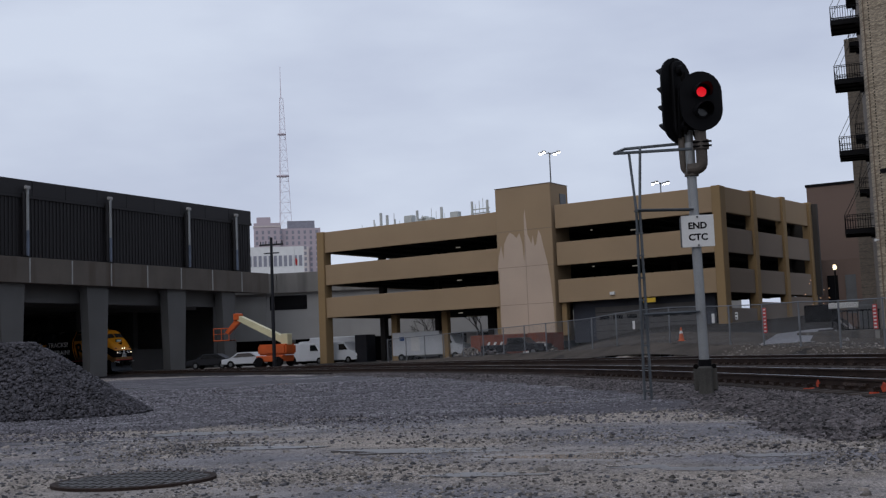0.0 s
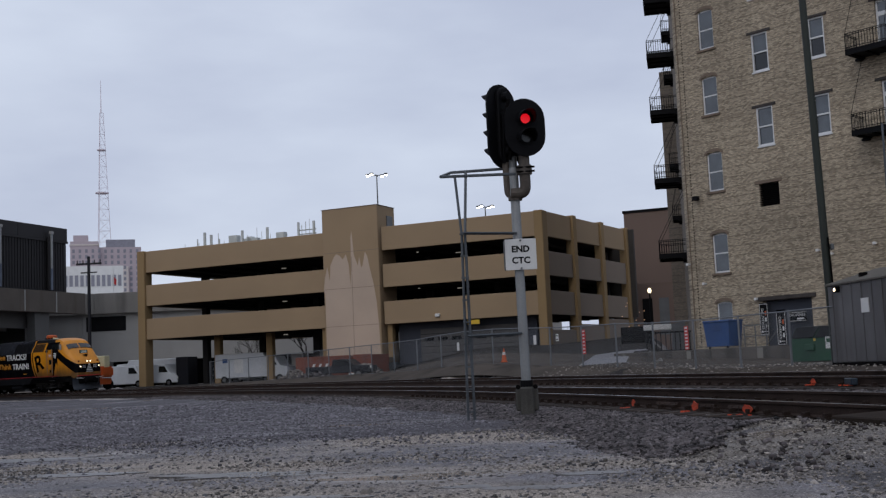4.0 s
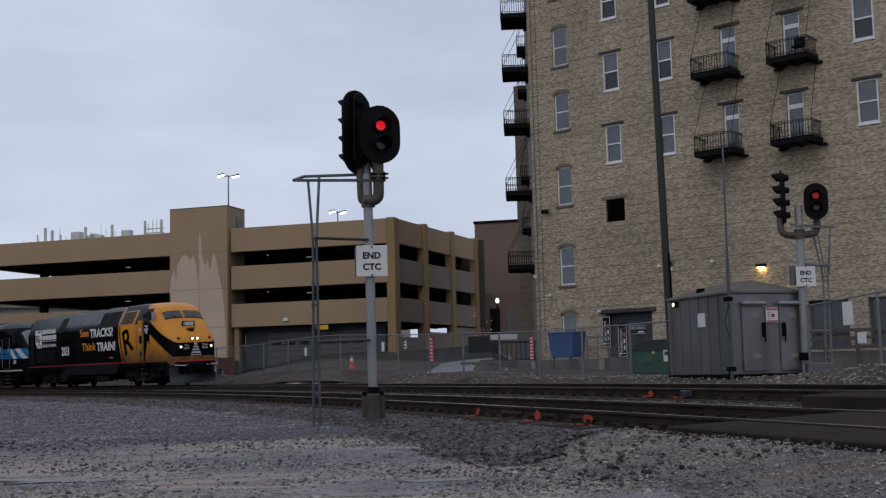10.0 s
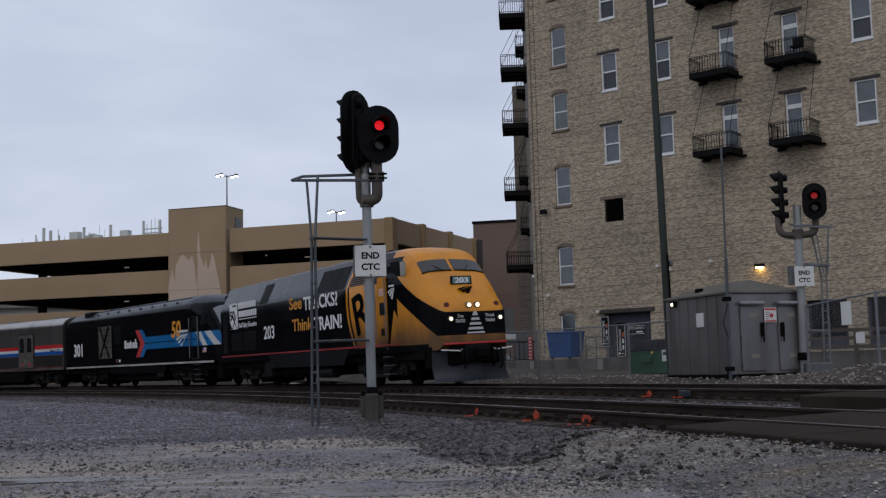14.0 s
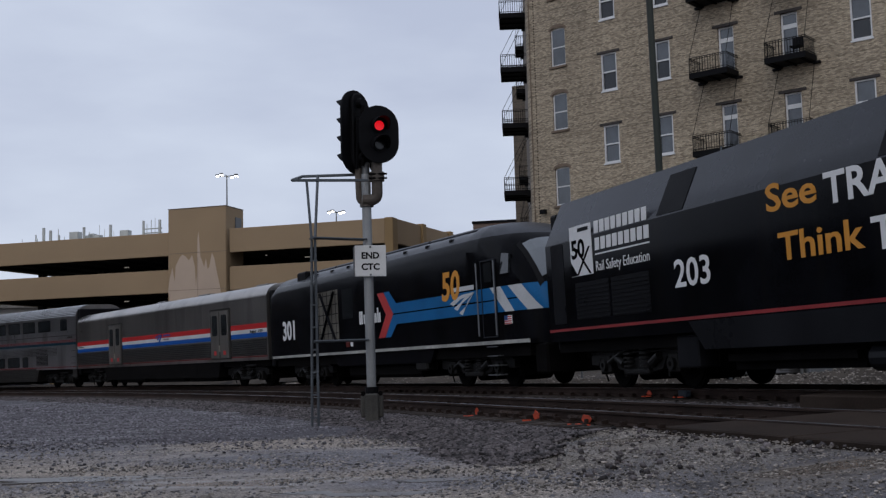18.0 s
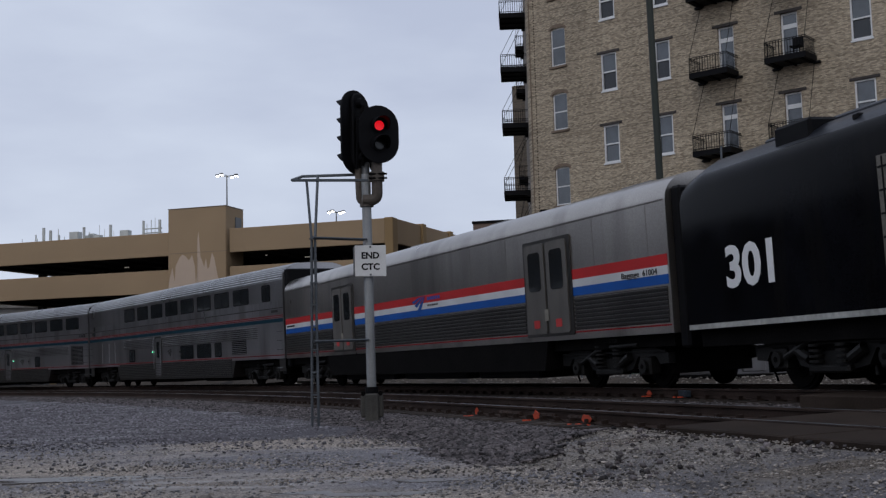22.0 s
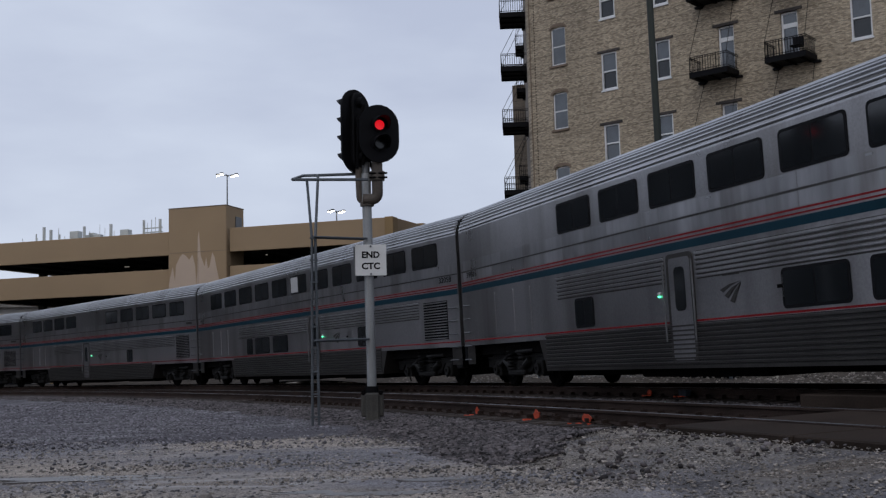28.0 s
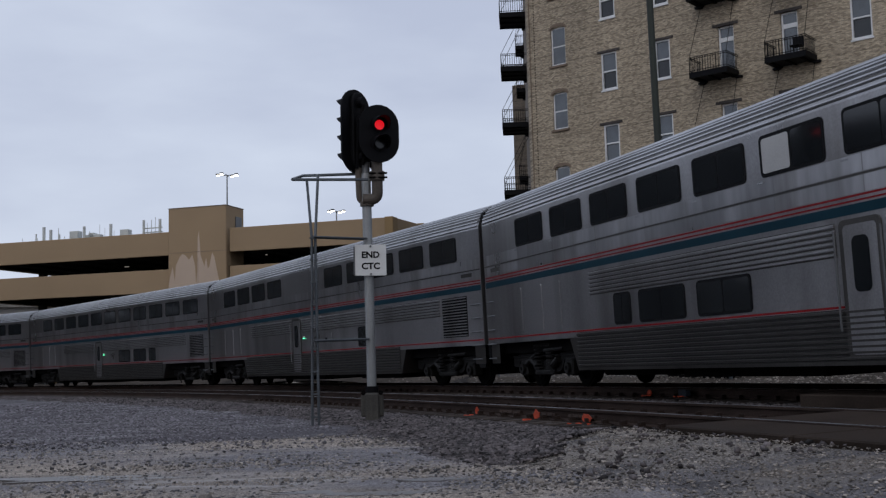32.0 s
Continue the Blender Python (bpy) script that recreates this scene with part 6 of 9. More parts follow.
part("antenna", rods(((0, 0, lv[-1]), (0, 0, 154.5), 0.3, 6, 0.1)), M_TOWER, tower)
for z in (60, 96, 118):
    part("platform", rods(((0, 0, z), (0, 0, z + 0.5), wid(z) * 0.7, 8)), M_TOWER, tower)
fp = thing("flagpole", "flagpole with a striped flag on a ramp", "flagpole", Matrix.Translation((-56.5, 131, 9.0)))
part("pole", rods(((0, 0, 0), (0, 0, 5.2), 0.06, 6)), M_WHITE, fp)
part("flag", slab([(0.05, 3.3), (0.3, 3.1), (0.35, 3.8), (0.05, 4.1)], -0.02, 0.02), M_RED, fp)


# bare trees behind the garage
def bare_tree(name, label, x, y, z, h, seed, mat_):
    rnd = random.Random(seed)
    t = thing(name, label, "tree", Matrix.Translation((x, y, z)))
    trunk, twigs = bmesh.new(), bmesh.new()

    def grow(p, d, L, r, depth):
        q = p + d * L
        rod(trunk if depth < 2 else twigs, p, q, r, 6 if depth < 2 else 3, r * 0.65, cap=False)
        if depth >= 6:
            return
        for _ in range(3 if depth < 4 else 2):
            nd = (d + Vector((rnd.uniform(-0.8, 0.8), rnd.uniform(-0.8, 0.8), rnd.uniform(-0.15, 0.5)))).normalized()
            grow(q, nd, L * rnd.uniform(0.6, 0.8), r * 0.6, depth + 1)

    grow(Vector((0, 0, 0)), Vector((0, 0, 1)), h * 0.28, h * 0.025, 0)
    part("trunk", trunk, mat_, t)
    part("crown", twigs, mat_, t, "leafless twigs")
    return t


M_BARK = mat("dark_bark", (0.03, 0.026, 0.024), 0.9, var=0.2)
bare_tree("bare_tree", "leafless dark tree seen under a garage deck", -31.5, 124, 0.3, 7.2, 4, M_BARK)
bare_tree("bare_tree", "small leafless tree seen under a garage deck", -36.5, 121, 0.3, 5.5, 9, M_BARK)
# ---- the train: each vehicle has x ahead, y to its left, z up from the rail heads ----
M_SSTEEL = mat("stainless_steel", (0.40, 0.395, 0.405), 0.31, 0.95, var=0.16, scale=0.8, grain=30, bump=0.03, rough_var=0.1, stain=(0.16, 0.15, 0.14), stain_amt=0.7)
M_SSPANEL = mat("stainless_steel_panel", (0.44, 0.44, 0.455), 0.3, 0.95, var=0.14, scale=1.6, grain=3, bump=0.12, dist=0.006, rough_var=0.1, stretch=(2.2, 2.2, 0.5), stain=(0.2, 0.185, 0.17), stain_amt=0.75, rand=0.16)
# A warm brown reflection is put into this steel's base colour.
M_BAGSTEEL = mat("steel_with_reflected_brown", (0.38, 0.355, 0.33), 0.3, 0.95, var=0.14, rough_var=0.08, scale=0.8, grain=30, bump=0.03, stain=(0.12, 0.11, 0.10), stain_amt=0.6)
# A warm tint of reflected sky is mixed into this dark glass colour.
M_SCREENP = mat("windscreen_painted_sky_tint", (0.035, 0.032, 0.032), 0.08, var=0.2, bump=0, spec=0.55, rough_var=0.02)
# Dirt, dim reflected ground and rib-gap shade share this darker steel colour.
M_SSDARK = mat("shade_and_grime_steel", (0.105, 0.10, 0.094), 0.34, 0.9, var=0.18, scale=1.2, grain=30, bump=0.05, stain=(0.08, 0.075, 0.07), stain_amt=0.6)
# Colour of the shade in the gaps between skirt ribs.
M_RIBSHADE = mat("rib_gap_shade_steel", (0.03, 0.029, 0.028), 0.6, 0.3, var=0.2)
M_ROOFSS = mat("ribbed_steel_roof", (0.42, 0.43, 0.45), 0.3, 0.7, var=0.12, scale=0.8, grain=30, stain=(0.16, 0.155, 0.15), stain_amt=0.5)
M_BAND = mat("dark_blue_band", (0.006, 0.03, 0.046), 0.4, var=0.15, spec=0.06)
M_STRIPE_R = mat("red_stripe", (0.21, 0.012, 0.016), 0.5, var=0.15, spec=0.04)
M_STRIPE_B = mat("bright_blue_stripe", (0.008, 0.115, 0.30), 0.4, var=0.15, spec=0.12)
M_STRIPE_W = mat("white_stripe", (0.52, 0.53, 0.54), 0.45, var=0.14, scale=2)
M_SILLW = mat("dirty_white_sill", (0.33, 0.33, 0.31), 0.5, var=0.3, scale=3, grain=12)
M_BAGBLUE = mat("deep_blue_stripe", (0.008, 0.075, 0.31), 0.42, var=0.12, spec=0.15)
M_BAGRED = mat("bright_red_stripe", (0.42, 0.022, 0.024), 0.42, var=0.12, spec=0.15)
M_LOCOBLACK = mat("black_loco_paint", (0.003, 0.0032, 0.0045), 0.2, var=0.4, spec=0.04, bump=0.02, stain=(0.007, 0.0065, 0.006), stain_amt=0.6)
M_LOCOGREY = mat("charcoal_loco_paint", (0.010, 0.0105, 0.0125), 0.3, var=0.25, bump=0.02, spec=0.08)
M_LOCOYEL = mat("golden_yellow_paint", (0.57, 0.218, 0.008), 0.38, var=0.12, bump=0.02, stain=(0.40, 0.16, 0.01), stain_amt=0.3)
def low_brown_mix(m, dirt, top, most):
    """Mixes a noise-broken brown over a vehicle's paint, darker towards the bottom."""
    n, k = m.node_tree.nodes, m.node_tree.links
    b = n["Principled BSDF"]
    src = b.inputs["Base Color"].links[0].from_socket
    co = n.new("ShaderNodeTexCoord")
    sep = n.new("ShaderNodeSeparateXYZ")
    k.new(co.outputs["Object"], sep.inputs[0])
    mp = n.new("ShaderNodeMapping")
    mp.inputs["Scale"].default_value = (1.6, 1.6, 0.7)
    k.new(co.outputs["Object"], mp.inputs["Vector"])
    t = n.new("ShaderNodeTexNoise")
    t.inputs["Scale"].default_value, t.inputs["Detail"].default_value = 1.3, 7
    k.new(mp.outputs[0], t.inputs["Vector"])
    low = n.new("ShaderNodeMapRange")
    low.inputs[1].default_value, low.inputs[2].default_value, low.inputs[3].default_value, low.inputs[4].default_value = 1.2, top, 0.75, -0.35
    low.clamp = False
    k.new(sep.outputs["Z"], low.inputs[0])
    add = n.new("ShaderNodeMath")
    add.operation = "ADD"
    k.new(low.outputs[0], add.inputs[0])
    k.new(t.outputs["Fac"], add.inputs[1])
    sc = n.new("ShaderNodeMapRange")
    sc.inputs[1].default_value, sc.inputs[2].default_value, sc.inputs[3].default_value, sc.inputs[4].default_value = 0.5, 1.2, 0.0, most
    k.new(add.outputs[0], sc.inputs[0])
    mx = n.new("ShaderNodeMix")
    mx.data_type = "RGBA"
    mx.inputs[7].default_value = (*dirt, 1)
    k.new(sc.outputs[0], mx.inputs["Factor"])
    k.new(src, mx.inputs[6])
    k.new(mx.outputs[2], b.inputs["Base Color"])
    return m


low_brown_mix(M_LOCOYEL, (0.045, 0.028, 0.015), 2.75, 0.86)
M_ROOFGREY = mat("blue_grey_roof_paint", (0.018, 0.02, 0.026), 0.35, 0.0, var=0.2, spec=0.2)
M_STRIP = mat("pale_grey_shoulder_paint", (0.02, 0.022, 0.028), 0.26, var=0.25, bump=0.02, spec=0.22)
# The pale base colour stands in for sky reflected in the glass.
M_WSCREEN = mat("windscreen_painted_sky", (0.10, 0.115, 0.13), 0.08, var=0.15, bump=0, spec=1.0, rough_var=0.02)
M_SILLRED = mat("dull_red_line", (0.24, 0.018, 0.02), 0.5, var=0.25)
M_HEADLAMP = mat("lit_headlamp", (0.9, 0.9, 0.8), 0.3, var=0, bump=0, emit=(1.0, 0.80, 0.48), emit_strength=2.4)
M_MARKRED = mat("red_marker", (0.10, 0.012, 0.01), 0.3, var=0)
M_GREENLED = mat("green_led", (0.1, 0.6, 0.3), 0.4, var=0, bump=0, emit=(0.1, 1.0, 0.45), emit_strength=2.5)
M_SEAT = mat("pale_curtain", (0.4, 0.4, 0.4), 0.8, var=0.1)
M_GOLD = mat("gold_lettering", (0.60, 0.25, 0.025), 0.5, var=0.05)
M_TEXTW = mat("white_lettering", (0.72, 0.72, 0.72), 0.5, var=0.04)
SIDE = -1  # the side that faces the camera is -y


def round_rect(x0, x1, z0, z1, r, n=4):
    pts = []
    for cx, cz, a0 in ((x1 - r, z1 - r, 0), (x0 + r, z1 - r, 90), (x0 + r, z0 + r, 180), (x1 - r, z0 + r, 270)):
        for i in range(n + 1):
            a = radians(a0 + 90 * i / n)
            pts.append((cx + r * math.cos(a), cz + r * math.sin(a)))
    return pts


def on_side(bm, y=0.0):
    """Move lettering drawn in x, y on to the vehicle's right-hand side, read from outside."""
    for v in bm.verts:
        v.co = Vector((v.co.x, y - v.co.z, v.co.y))
    return bm


M_TRUCK = mat("greasy_truck_steel", (0.012, 0.0115, 0.011), 0.5, 0.3, var=0.4, scale=5, grain=25, bump=0.2, spec=0.25)


def wheel_truck(parent, x, base=2.6, r=0.46, loco=False):
    """Two axles in a cast frame with springs, brakes and dampers; x is the truck's middle."""
    h = base / 2
    t = part("truck", boxes((x - 0.35, x + 0.35, -1.1, 1.1, 0.35, 0.84), (x - h - 0.6, x - h - 0.35, -0.95, 0.95, 0.45, 0.75), (x + h + 0.35, x + h + 0.6, -0.95, 0.95, 0.45, 0.75),
                            (x - h + 0.55, x + h - 0.55, -0.6, 0.6, 0.3, 0.7), (x - h, x + h, -0.5, 0.5, 0.7, 0.95)), M_DARK, parent)
    frame_line = [(x - h - 0.75, 0.52), (x - h - 0.45, 0.5), (x - h - 0.32, 0.66), (x - h + 0.32, 0.66), (x - h + 0.5, 0.42), (x - 0.45, 0.34), (x + 0.45, 0.34), (x + h - 0.5, 0.42), (x + h - 0.32, 0.66),
                  (x + h + 0.32, 0.66), (x + h + 0.45, 0.5), (x + h + 0.75, 0.52), (x + h + 0.75, 0.72), (x + h + 0.3, 0.84), (x + h - 0.5, 0.82), (x + 0.5, 0.64), (x - 0.5, 0.64), (x - h + 0.5, 0.82), (x - h - 0.3, 0.84), (x - h - 0.75, 0.72)]
    for y0, y1 in ((-1.16, -1.0), (1.0, 1.16)):
        part("side_frame", slab(frame_line, y0, y1), M_TRUCK, t)
    for sx in (-1, 1):
        xx = x + sx * h
        bm = bmesh.new()
        for y in (-0.78, 0.68):
            rod(bm, (0, y, 0), (0, y + 0.1, 0), r, 28)
        rod(bm, (0, -0.82, 0), (0, -0.78, 0), r - 0.05, 28)
        rod(bm, (0, -0.84, 0), (0, -0.82, 0), r * 0.62, 20)
        rod(bm, (0, -0.78, 0), (0, 0.78, 0), 0.09, 10)
        w = part("wheelset", bm, M_DARK, t)
        w.matrix_basis = pose(xx, 0, r)
        ab = part("axle_box", bevelled(boxes((xx - 0.2, xx + 0.2, -1.22, -0.95, r - 0.17, r + 0.2)), 0.03), M_TRUCK, t)
        part("bearing_cap", rods(((xx, -1.29, r), (xx, -1.22, r), 0.13, 14)), M_TRUCK, ab)
        part("bearing_cap", rods(((xx, -1.3, r), (xx, -1.29, r), 0.05, 8)), M_DARK, ab)
        bm = bmesh.new()
        for k in range(6):
            rod(bm, (x + sx * 0.34, -1.2, 0.46 + k * 0.085), (x + sx * 0.34, -1.2, 0.5 + k * 0.085), 0.13, 12)
        part("coil_spring", bm, M_TRUCK, t)
        part("brake_cylinder", rods(((x + sx * (h - 0.52), -1.2, 0.68), (x + sx * (h - 0.86), -1.2, 0.52), 0.095, 10)), M_TRUCK, t)
        part("brake_shoe", bevelled(boxes((xx - sx * (r + 0.05) - 0.05, xx - sx * (r + 0.05) + 0.05, -0.9, -0.66, r - 0.2, r + 0.14)), 0.02), M_DARK, t)
        part("brake_lever", rods(((xx - sx * (r + 0.08), -1.0, 0.75), (xx - sx * (r + 0.02), -1.0, 0.25), 0.03, 6)), M_TRUCK, t)
        part("sand_pipe", rods(((xx + sx * (r + 0.16), -1.05, 0.9), (xx + sx * (r + 0.1), -0.85, 0.14), 0.022, 5)), M_DARK, t)
        part("wheel_guard", boxes((xx + sx * (r + 0.14) - 0.03, xx + sx * (r + 0.14) + 0.03, -0.98, 0.98, 0.3, 0.7)), M_DARK, t)
    part("spring_plank", bevelled(boxes((x - 0.52, x + 0.52, -1.27, -1.0, 0.3, 0.42)), 0.03), M_TRUCK, t)
    part("bolster_end", bevelled(boxes((x - 0.5, x + 0.5, -1.3, -1.0, 0.94, 1.08)), 0.03), M_TRUCK, t)
    part("damper", rods(((x - h * 0.84, -1.24, 0.56), (x - h * 0.1, -1.24, 0.92), 0.05, 8)), M_TRUCK, t)
    part("yaw_damper", rods(((x + h * 0.15, -1.3, 0.88), (x + h * 0.95, -1.3, 0.9), 0.045, 8)), M_TRUCK, t)
    part("brake_pipe", rods(((x - h - 0.7, -1.18, 0.76), (x + h + 0.7, -1.18, 0.76), 0.022, 5)), M_TRUCK, t)
    if loco:
        part("traction_motor", rods(((x - h + 0.5, -0.55, 0.5), (x - h + 0.5, 0.55, 0.5), 0.36, 14), ((x + h - 0.5, -0.55, 0.5), (x + h - 0.5, 0.55, 0.5), 0.36, 14)), M_DARK, t)
        part("step_plate", boxes((x - h - 0.7, x + h + 0.7, -1.0, 1.0, 0.86, 1.0)), M_DARK, t)
    return t


def side_panel(parent, name, x0, x1, z0, z1, material, proud=0.004, y=1.55, r=0.0, label=""):
    pts = round_rect(x0, x1, z0, z1, r) if r else [(x0, z0), (x1, z0), (x1, z1), (x0, z1)]
    return part(name, slab(pts, -y - proud, -y + 0.001), material, parent, label)


def car_window(parent, x0, x1, z0, z1, y=1.55, split=True):
    w = side_panel(parent, "window", x0, x1, z0, z1, M_BLACK, 0.012, y, 0.09)
    xm = (x0 + x1) / 2
    spans = ((x0 + 0.05, xm - 0.02), (xm + 0.02, x1 - 0.05)) if split else ((x0 + 0.05, x1 - 0.05),)
    for a, b in spans:
        part("pane", slab(round_rect(a, b, z0 + 0.05, z1 - 0.05, 0.06), -y - 0.015, -y - 0.011), M_GLASS, w)
    return w


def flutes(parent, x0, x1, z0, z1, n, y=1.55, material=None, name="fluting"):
    # The back panel's dark colour stands in for shade between the ribs.
    back = side_panel(parent, name, x0, x1, z0, z1, M_SSDARK if material is None else M_RIBSHADE, 0.004, y)
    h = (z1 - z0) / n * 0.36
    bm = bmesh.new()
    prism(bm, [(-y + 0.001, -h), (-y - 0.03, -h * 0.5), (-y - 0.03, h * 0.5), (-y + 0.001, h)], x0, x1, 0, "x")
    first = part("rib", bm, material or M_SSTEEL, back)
    for i in range(n):
        r = first if i == 0 else new("rib", first.data)
        r.parent = back
        r.location.z = z0 + (z1 - z0) * (i + 0.5) / n
    return back


def shell(profile, xs):
    return loft([[(x, y, z) for y, z in profile] for x in xs])


FAN = (((0.0, 0.28), (0.35, 0.40), (0.75, 0.45), (0.38, 0.345), (0.1, 0.2)), ((0.15, 0.12), (0.42, 0.30), (0.75, 0.42), (0.5, 0.255), (0.27, 0.04)), ((0.34, -0.04), (0.53, 0.21), (0.75, 0.39), (0.62, 0.18), (0.49, -0.1)))


def fan_logo(parent, x, z, width, y, material, bar=True, squat=1.0):
    """Three blades that fan out from one point, with a bar for the unread name over them."""
    k = width / 0.75
    for i, blade in enumerate(FAN):
        part("logo_stroke", slab([(x + a * k, z + b * k * squat) for a, b in blade], -y - 0.006 - i * 0.0005, -y), material, parent)
    if bar:
        part("name_bar", slab([(x + 0.12 * k, z + 0.5 * k), (x + 0.72 * k, z + 0.5 * k), (x + 0.72 * k, z + 0.58 * k), (x + 0.12 * k, z + 0.58 * k)], -y - 0.006, -y), material, parent)


def superliner(upper, lower, door, grilles, label, closed=(), front="", rear="", led=1):
    """A two-deck coach; places are metres back from its front end."""
    L = 25.9
    car = thing("passenger_car", label, "passenger car", group="train")
    X = lambda u: L / 2 - u
    roof = [(1.55 * math.cos(a) ** 0.62 if math.cos(a) > 0 else 0.0, 4.2 + 0.70 * math.sin(a)) for a in np.linspace(0, math.pi / 2, 9)]
    prof = [(1.55, 1.12)] + roof + [(-y, z) for y, z in roof[-2::-1]] + [(-1.55, 1.12)]
    part("body", shell(prof, [X(0.25), X(25.65)]), M_SSTEEL, car, "stainless steel two-deck body", smooth=False)
    for sg in (-1, 1):
        for a in np.linspace(0.10, 1.25, 9):
            y, z = 1.55 * math.cos(a) ** 0.62, 4.2 + 0.70 * math.sin(a)
            part("roof_rib", rods(((X(0.3), sg * y, z), (X(25.6), sg * y, z), 0.03, 6)), M_ROOFSS, car)
    # Shade between the roof ribs is put into this dark skin.
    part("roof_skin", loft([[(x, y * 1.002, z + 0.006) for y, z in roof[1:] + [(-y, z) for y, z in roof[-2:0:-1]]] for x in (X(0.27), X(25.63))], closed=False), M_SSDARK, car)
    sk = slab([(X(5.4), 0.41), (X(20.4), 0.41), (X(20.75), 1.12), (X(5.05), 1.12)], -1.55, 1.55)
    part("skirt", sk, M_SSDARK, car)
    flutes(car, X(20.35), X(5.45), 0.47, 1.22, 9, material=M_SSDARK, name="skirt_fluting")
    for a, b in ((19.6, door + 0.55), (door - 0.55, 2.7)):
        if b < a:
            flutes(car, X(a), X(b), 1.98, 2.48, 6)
    for z0, z1, mt in ((2.56, 2.705, M_BAND), (2.735, 2.762, M_STRIPE_R), (2.805, 2.835, M_STRIPE_R), (1.235, 1.268, M_STRIPE_R)):
        side_panel(car, "stripe", X(25.6), X(0.3), z0, z1, mt, 0.006)
    side_panel(car, "seam", X(25.6), X(0.3), 3.10, 3.13, M_SSDARK, 0.012)
    for i, (a, b) in enumerate(upper):
        w = car_window(car, X(b), X(a), 3.42, 4.10)
        if i in closed:
            part("curtain", slab(round_rect(X(b) + 0.07, (X(a) + X(b)) / 2 - 0.03, 3.48, 4.04, 0.05), -1.569, -1.566), M_SEAT, w, "drawn pale curtain")
        side_panel(car, "drain", X(b) - 0.1, X(b) + 0.05, 3.34, 3.37, M_ROOFSS, 0.01)
    for a, b in lower:
        car_window(car, X(b), X(a), 1.31, 1.95)
    d = side_panel(car, "door", X(door + 0.45), X(door - 0.45), 0.5, 2.5, M_SSDARK, 0.02, 1.55, 0.1, "grey side door with a narrow window")
    part("door_recess", slab(round_rect(X(door + 0.36), X(door - 0.36), 0.56, 2.42, 0.08), -1.575, -1.57), M_SSTEEL, d)
    part("door_window", slab(round_rect(X(door + 0.18), X(door - 0.18), 1.45, 2.25, 0.1), -1.582, -1.575), M_GLASS, d)
    for g in (-0.5, 0.5):
        part("grab_rail", rods(((X(door + g), -1.62, 0.9), (X(door + g), -1.62, 2.35), 0.018, 6)), M_STEEL, d)
    part("door_light", rods(((X(door - 0.75 * led), -1.60, 1.75), (X(door - 0.75 * led), -1.55, 1.75), 0.019, 8)), M_GREENLED, d)
    part("light_bracket", bbox(X(door - 0.75 * led) - 0.05, X(door - 0.75 * led) + 0.05, -1.59, -1.55, 1.78, 1.83, 0.01), M_WHITE, d)
    for a, b, z0, z1 in grilles:
        g = side_panel(car, "grille", X(b), X(a), z0, z1, M_BLACK, 0.006)
        bm = bmesh.new()
        n = int((z1 - z0) / 0.075)
        for i in range(n):
            z = z0 + (i + 0.5) * (z1 - z0) / n
            box(bm, X(b) + 0.03, X(a) - 0.03, -1.585, -1.556, z - 0.014, z + 0.014)
        part("slats", bm, M_SSTEEL, g)
    for a, b in ((21.1, 22.0), (22.1, 23.0), (23.3, 24.1)):
        side_panel(car, "locker_door", X(b), X(a), 1.34, 2.42, M_SSTEEL, 0.014, 1.55, 0.04)
    for u0 in (0.32, 25.02):
        bm = bmesh.new()
        for k in range(5):
            rod(bm, (X(u0), -1.6, 0.75 + k * 0.36), (X(u0 + 0.5), -1.6, 0.75 + k * 0.36), 0.016, 5)
        part("end_ladder", bm, M_STEEL, car)
        side_panel(car, "end_skirt", X(u0 + 0.55), X(u0), 0.62, 1.12, M_SSDARK, 0.0, 1.5)
    part("underframe", boxes((X(25.4), X(0.5), -1.3, 1.3, 0.85, 1.15)), M_DARK, car)
    # Dark boxes added to stand in for the shadow under the skirt.
    for u0, u1, zb in ((6.0, 9.2, 0.26), (9.6, 12.0, 0.3), (12.4, 16.6, 0.24), (17.0, 19.8, 0.28)):
        part("underfloor_dark_fill", bbox(X(u1), X(u0), -1.25, 1.25, zb, 0.5, 0.04), M_DARK, car)
    for u0, u1 in ((-0.05, 0.25), (25.65, 25.95)):
        part("diaphragm", bbox(X(u1), X(u0), -1.46, 1.46, 0.75, 4.62, 0.05), M_BLACK, car, "black end diaphragm")
    for k in range(12):
        a = 0.4 + k * 2.09
        b = min(a + 2.06, 25.5)
        part("side_sheet", slab([(X(b), 2.85), (X(a), 2.85), (X(a), 3.09), (X(b), 3.09)], -1.553, -1.549), M_SSPANEL, car)
        part("side_sheet", slab([(X(b), 3.145), (X(a), 3.145), (X(a), 3.40), (X(b), 3.40)], -1.553, -1.549), M_SSPANEL, car)
    for u, w_, z0, z1 in ((door - 3.4, 0.5, 1.5, 1.85),):
        hb = side_panel(car, "access_hatch", X(u + w_), X(u), z0, z1, M_SSPANEL, 0.012, 1.55, 0.03)
        part("latch", boxes((X(u + w_ + 0.02), X(u + w_ - 0.1), -1.575, -1.56, (z0 + z1) / 2 - 0.03, (z0 + z1) / 2 + 0.03)), M_DARK, hb)
    part("coupler", boxes((X(26.0), X(25.4), -0.2, 0.2, 0.6, 1.0), (X(0.5), X(-0.1), -0.2, 0.2, 0.6, 1.0)), M_DARK, car)
    fan_logo(car, X(door - 1.7 if led > 0 else door - 1.25), 1.55, 0.62, 1.552, M_SSDARK, True, 0.8)
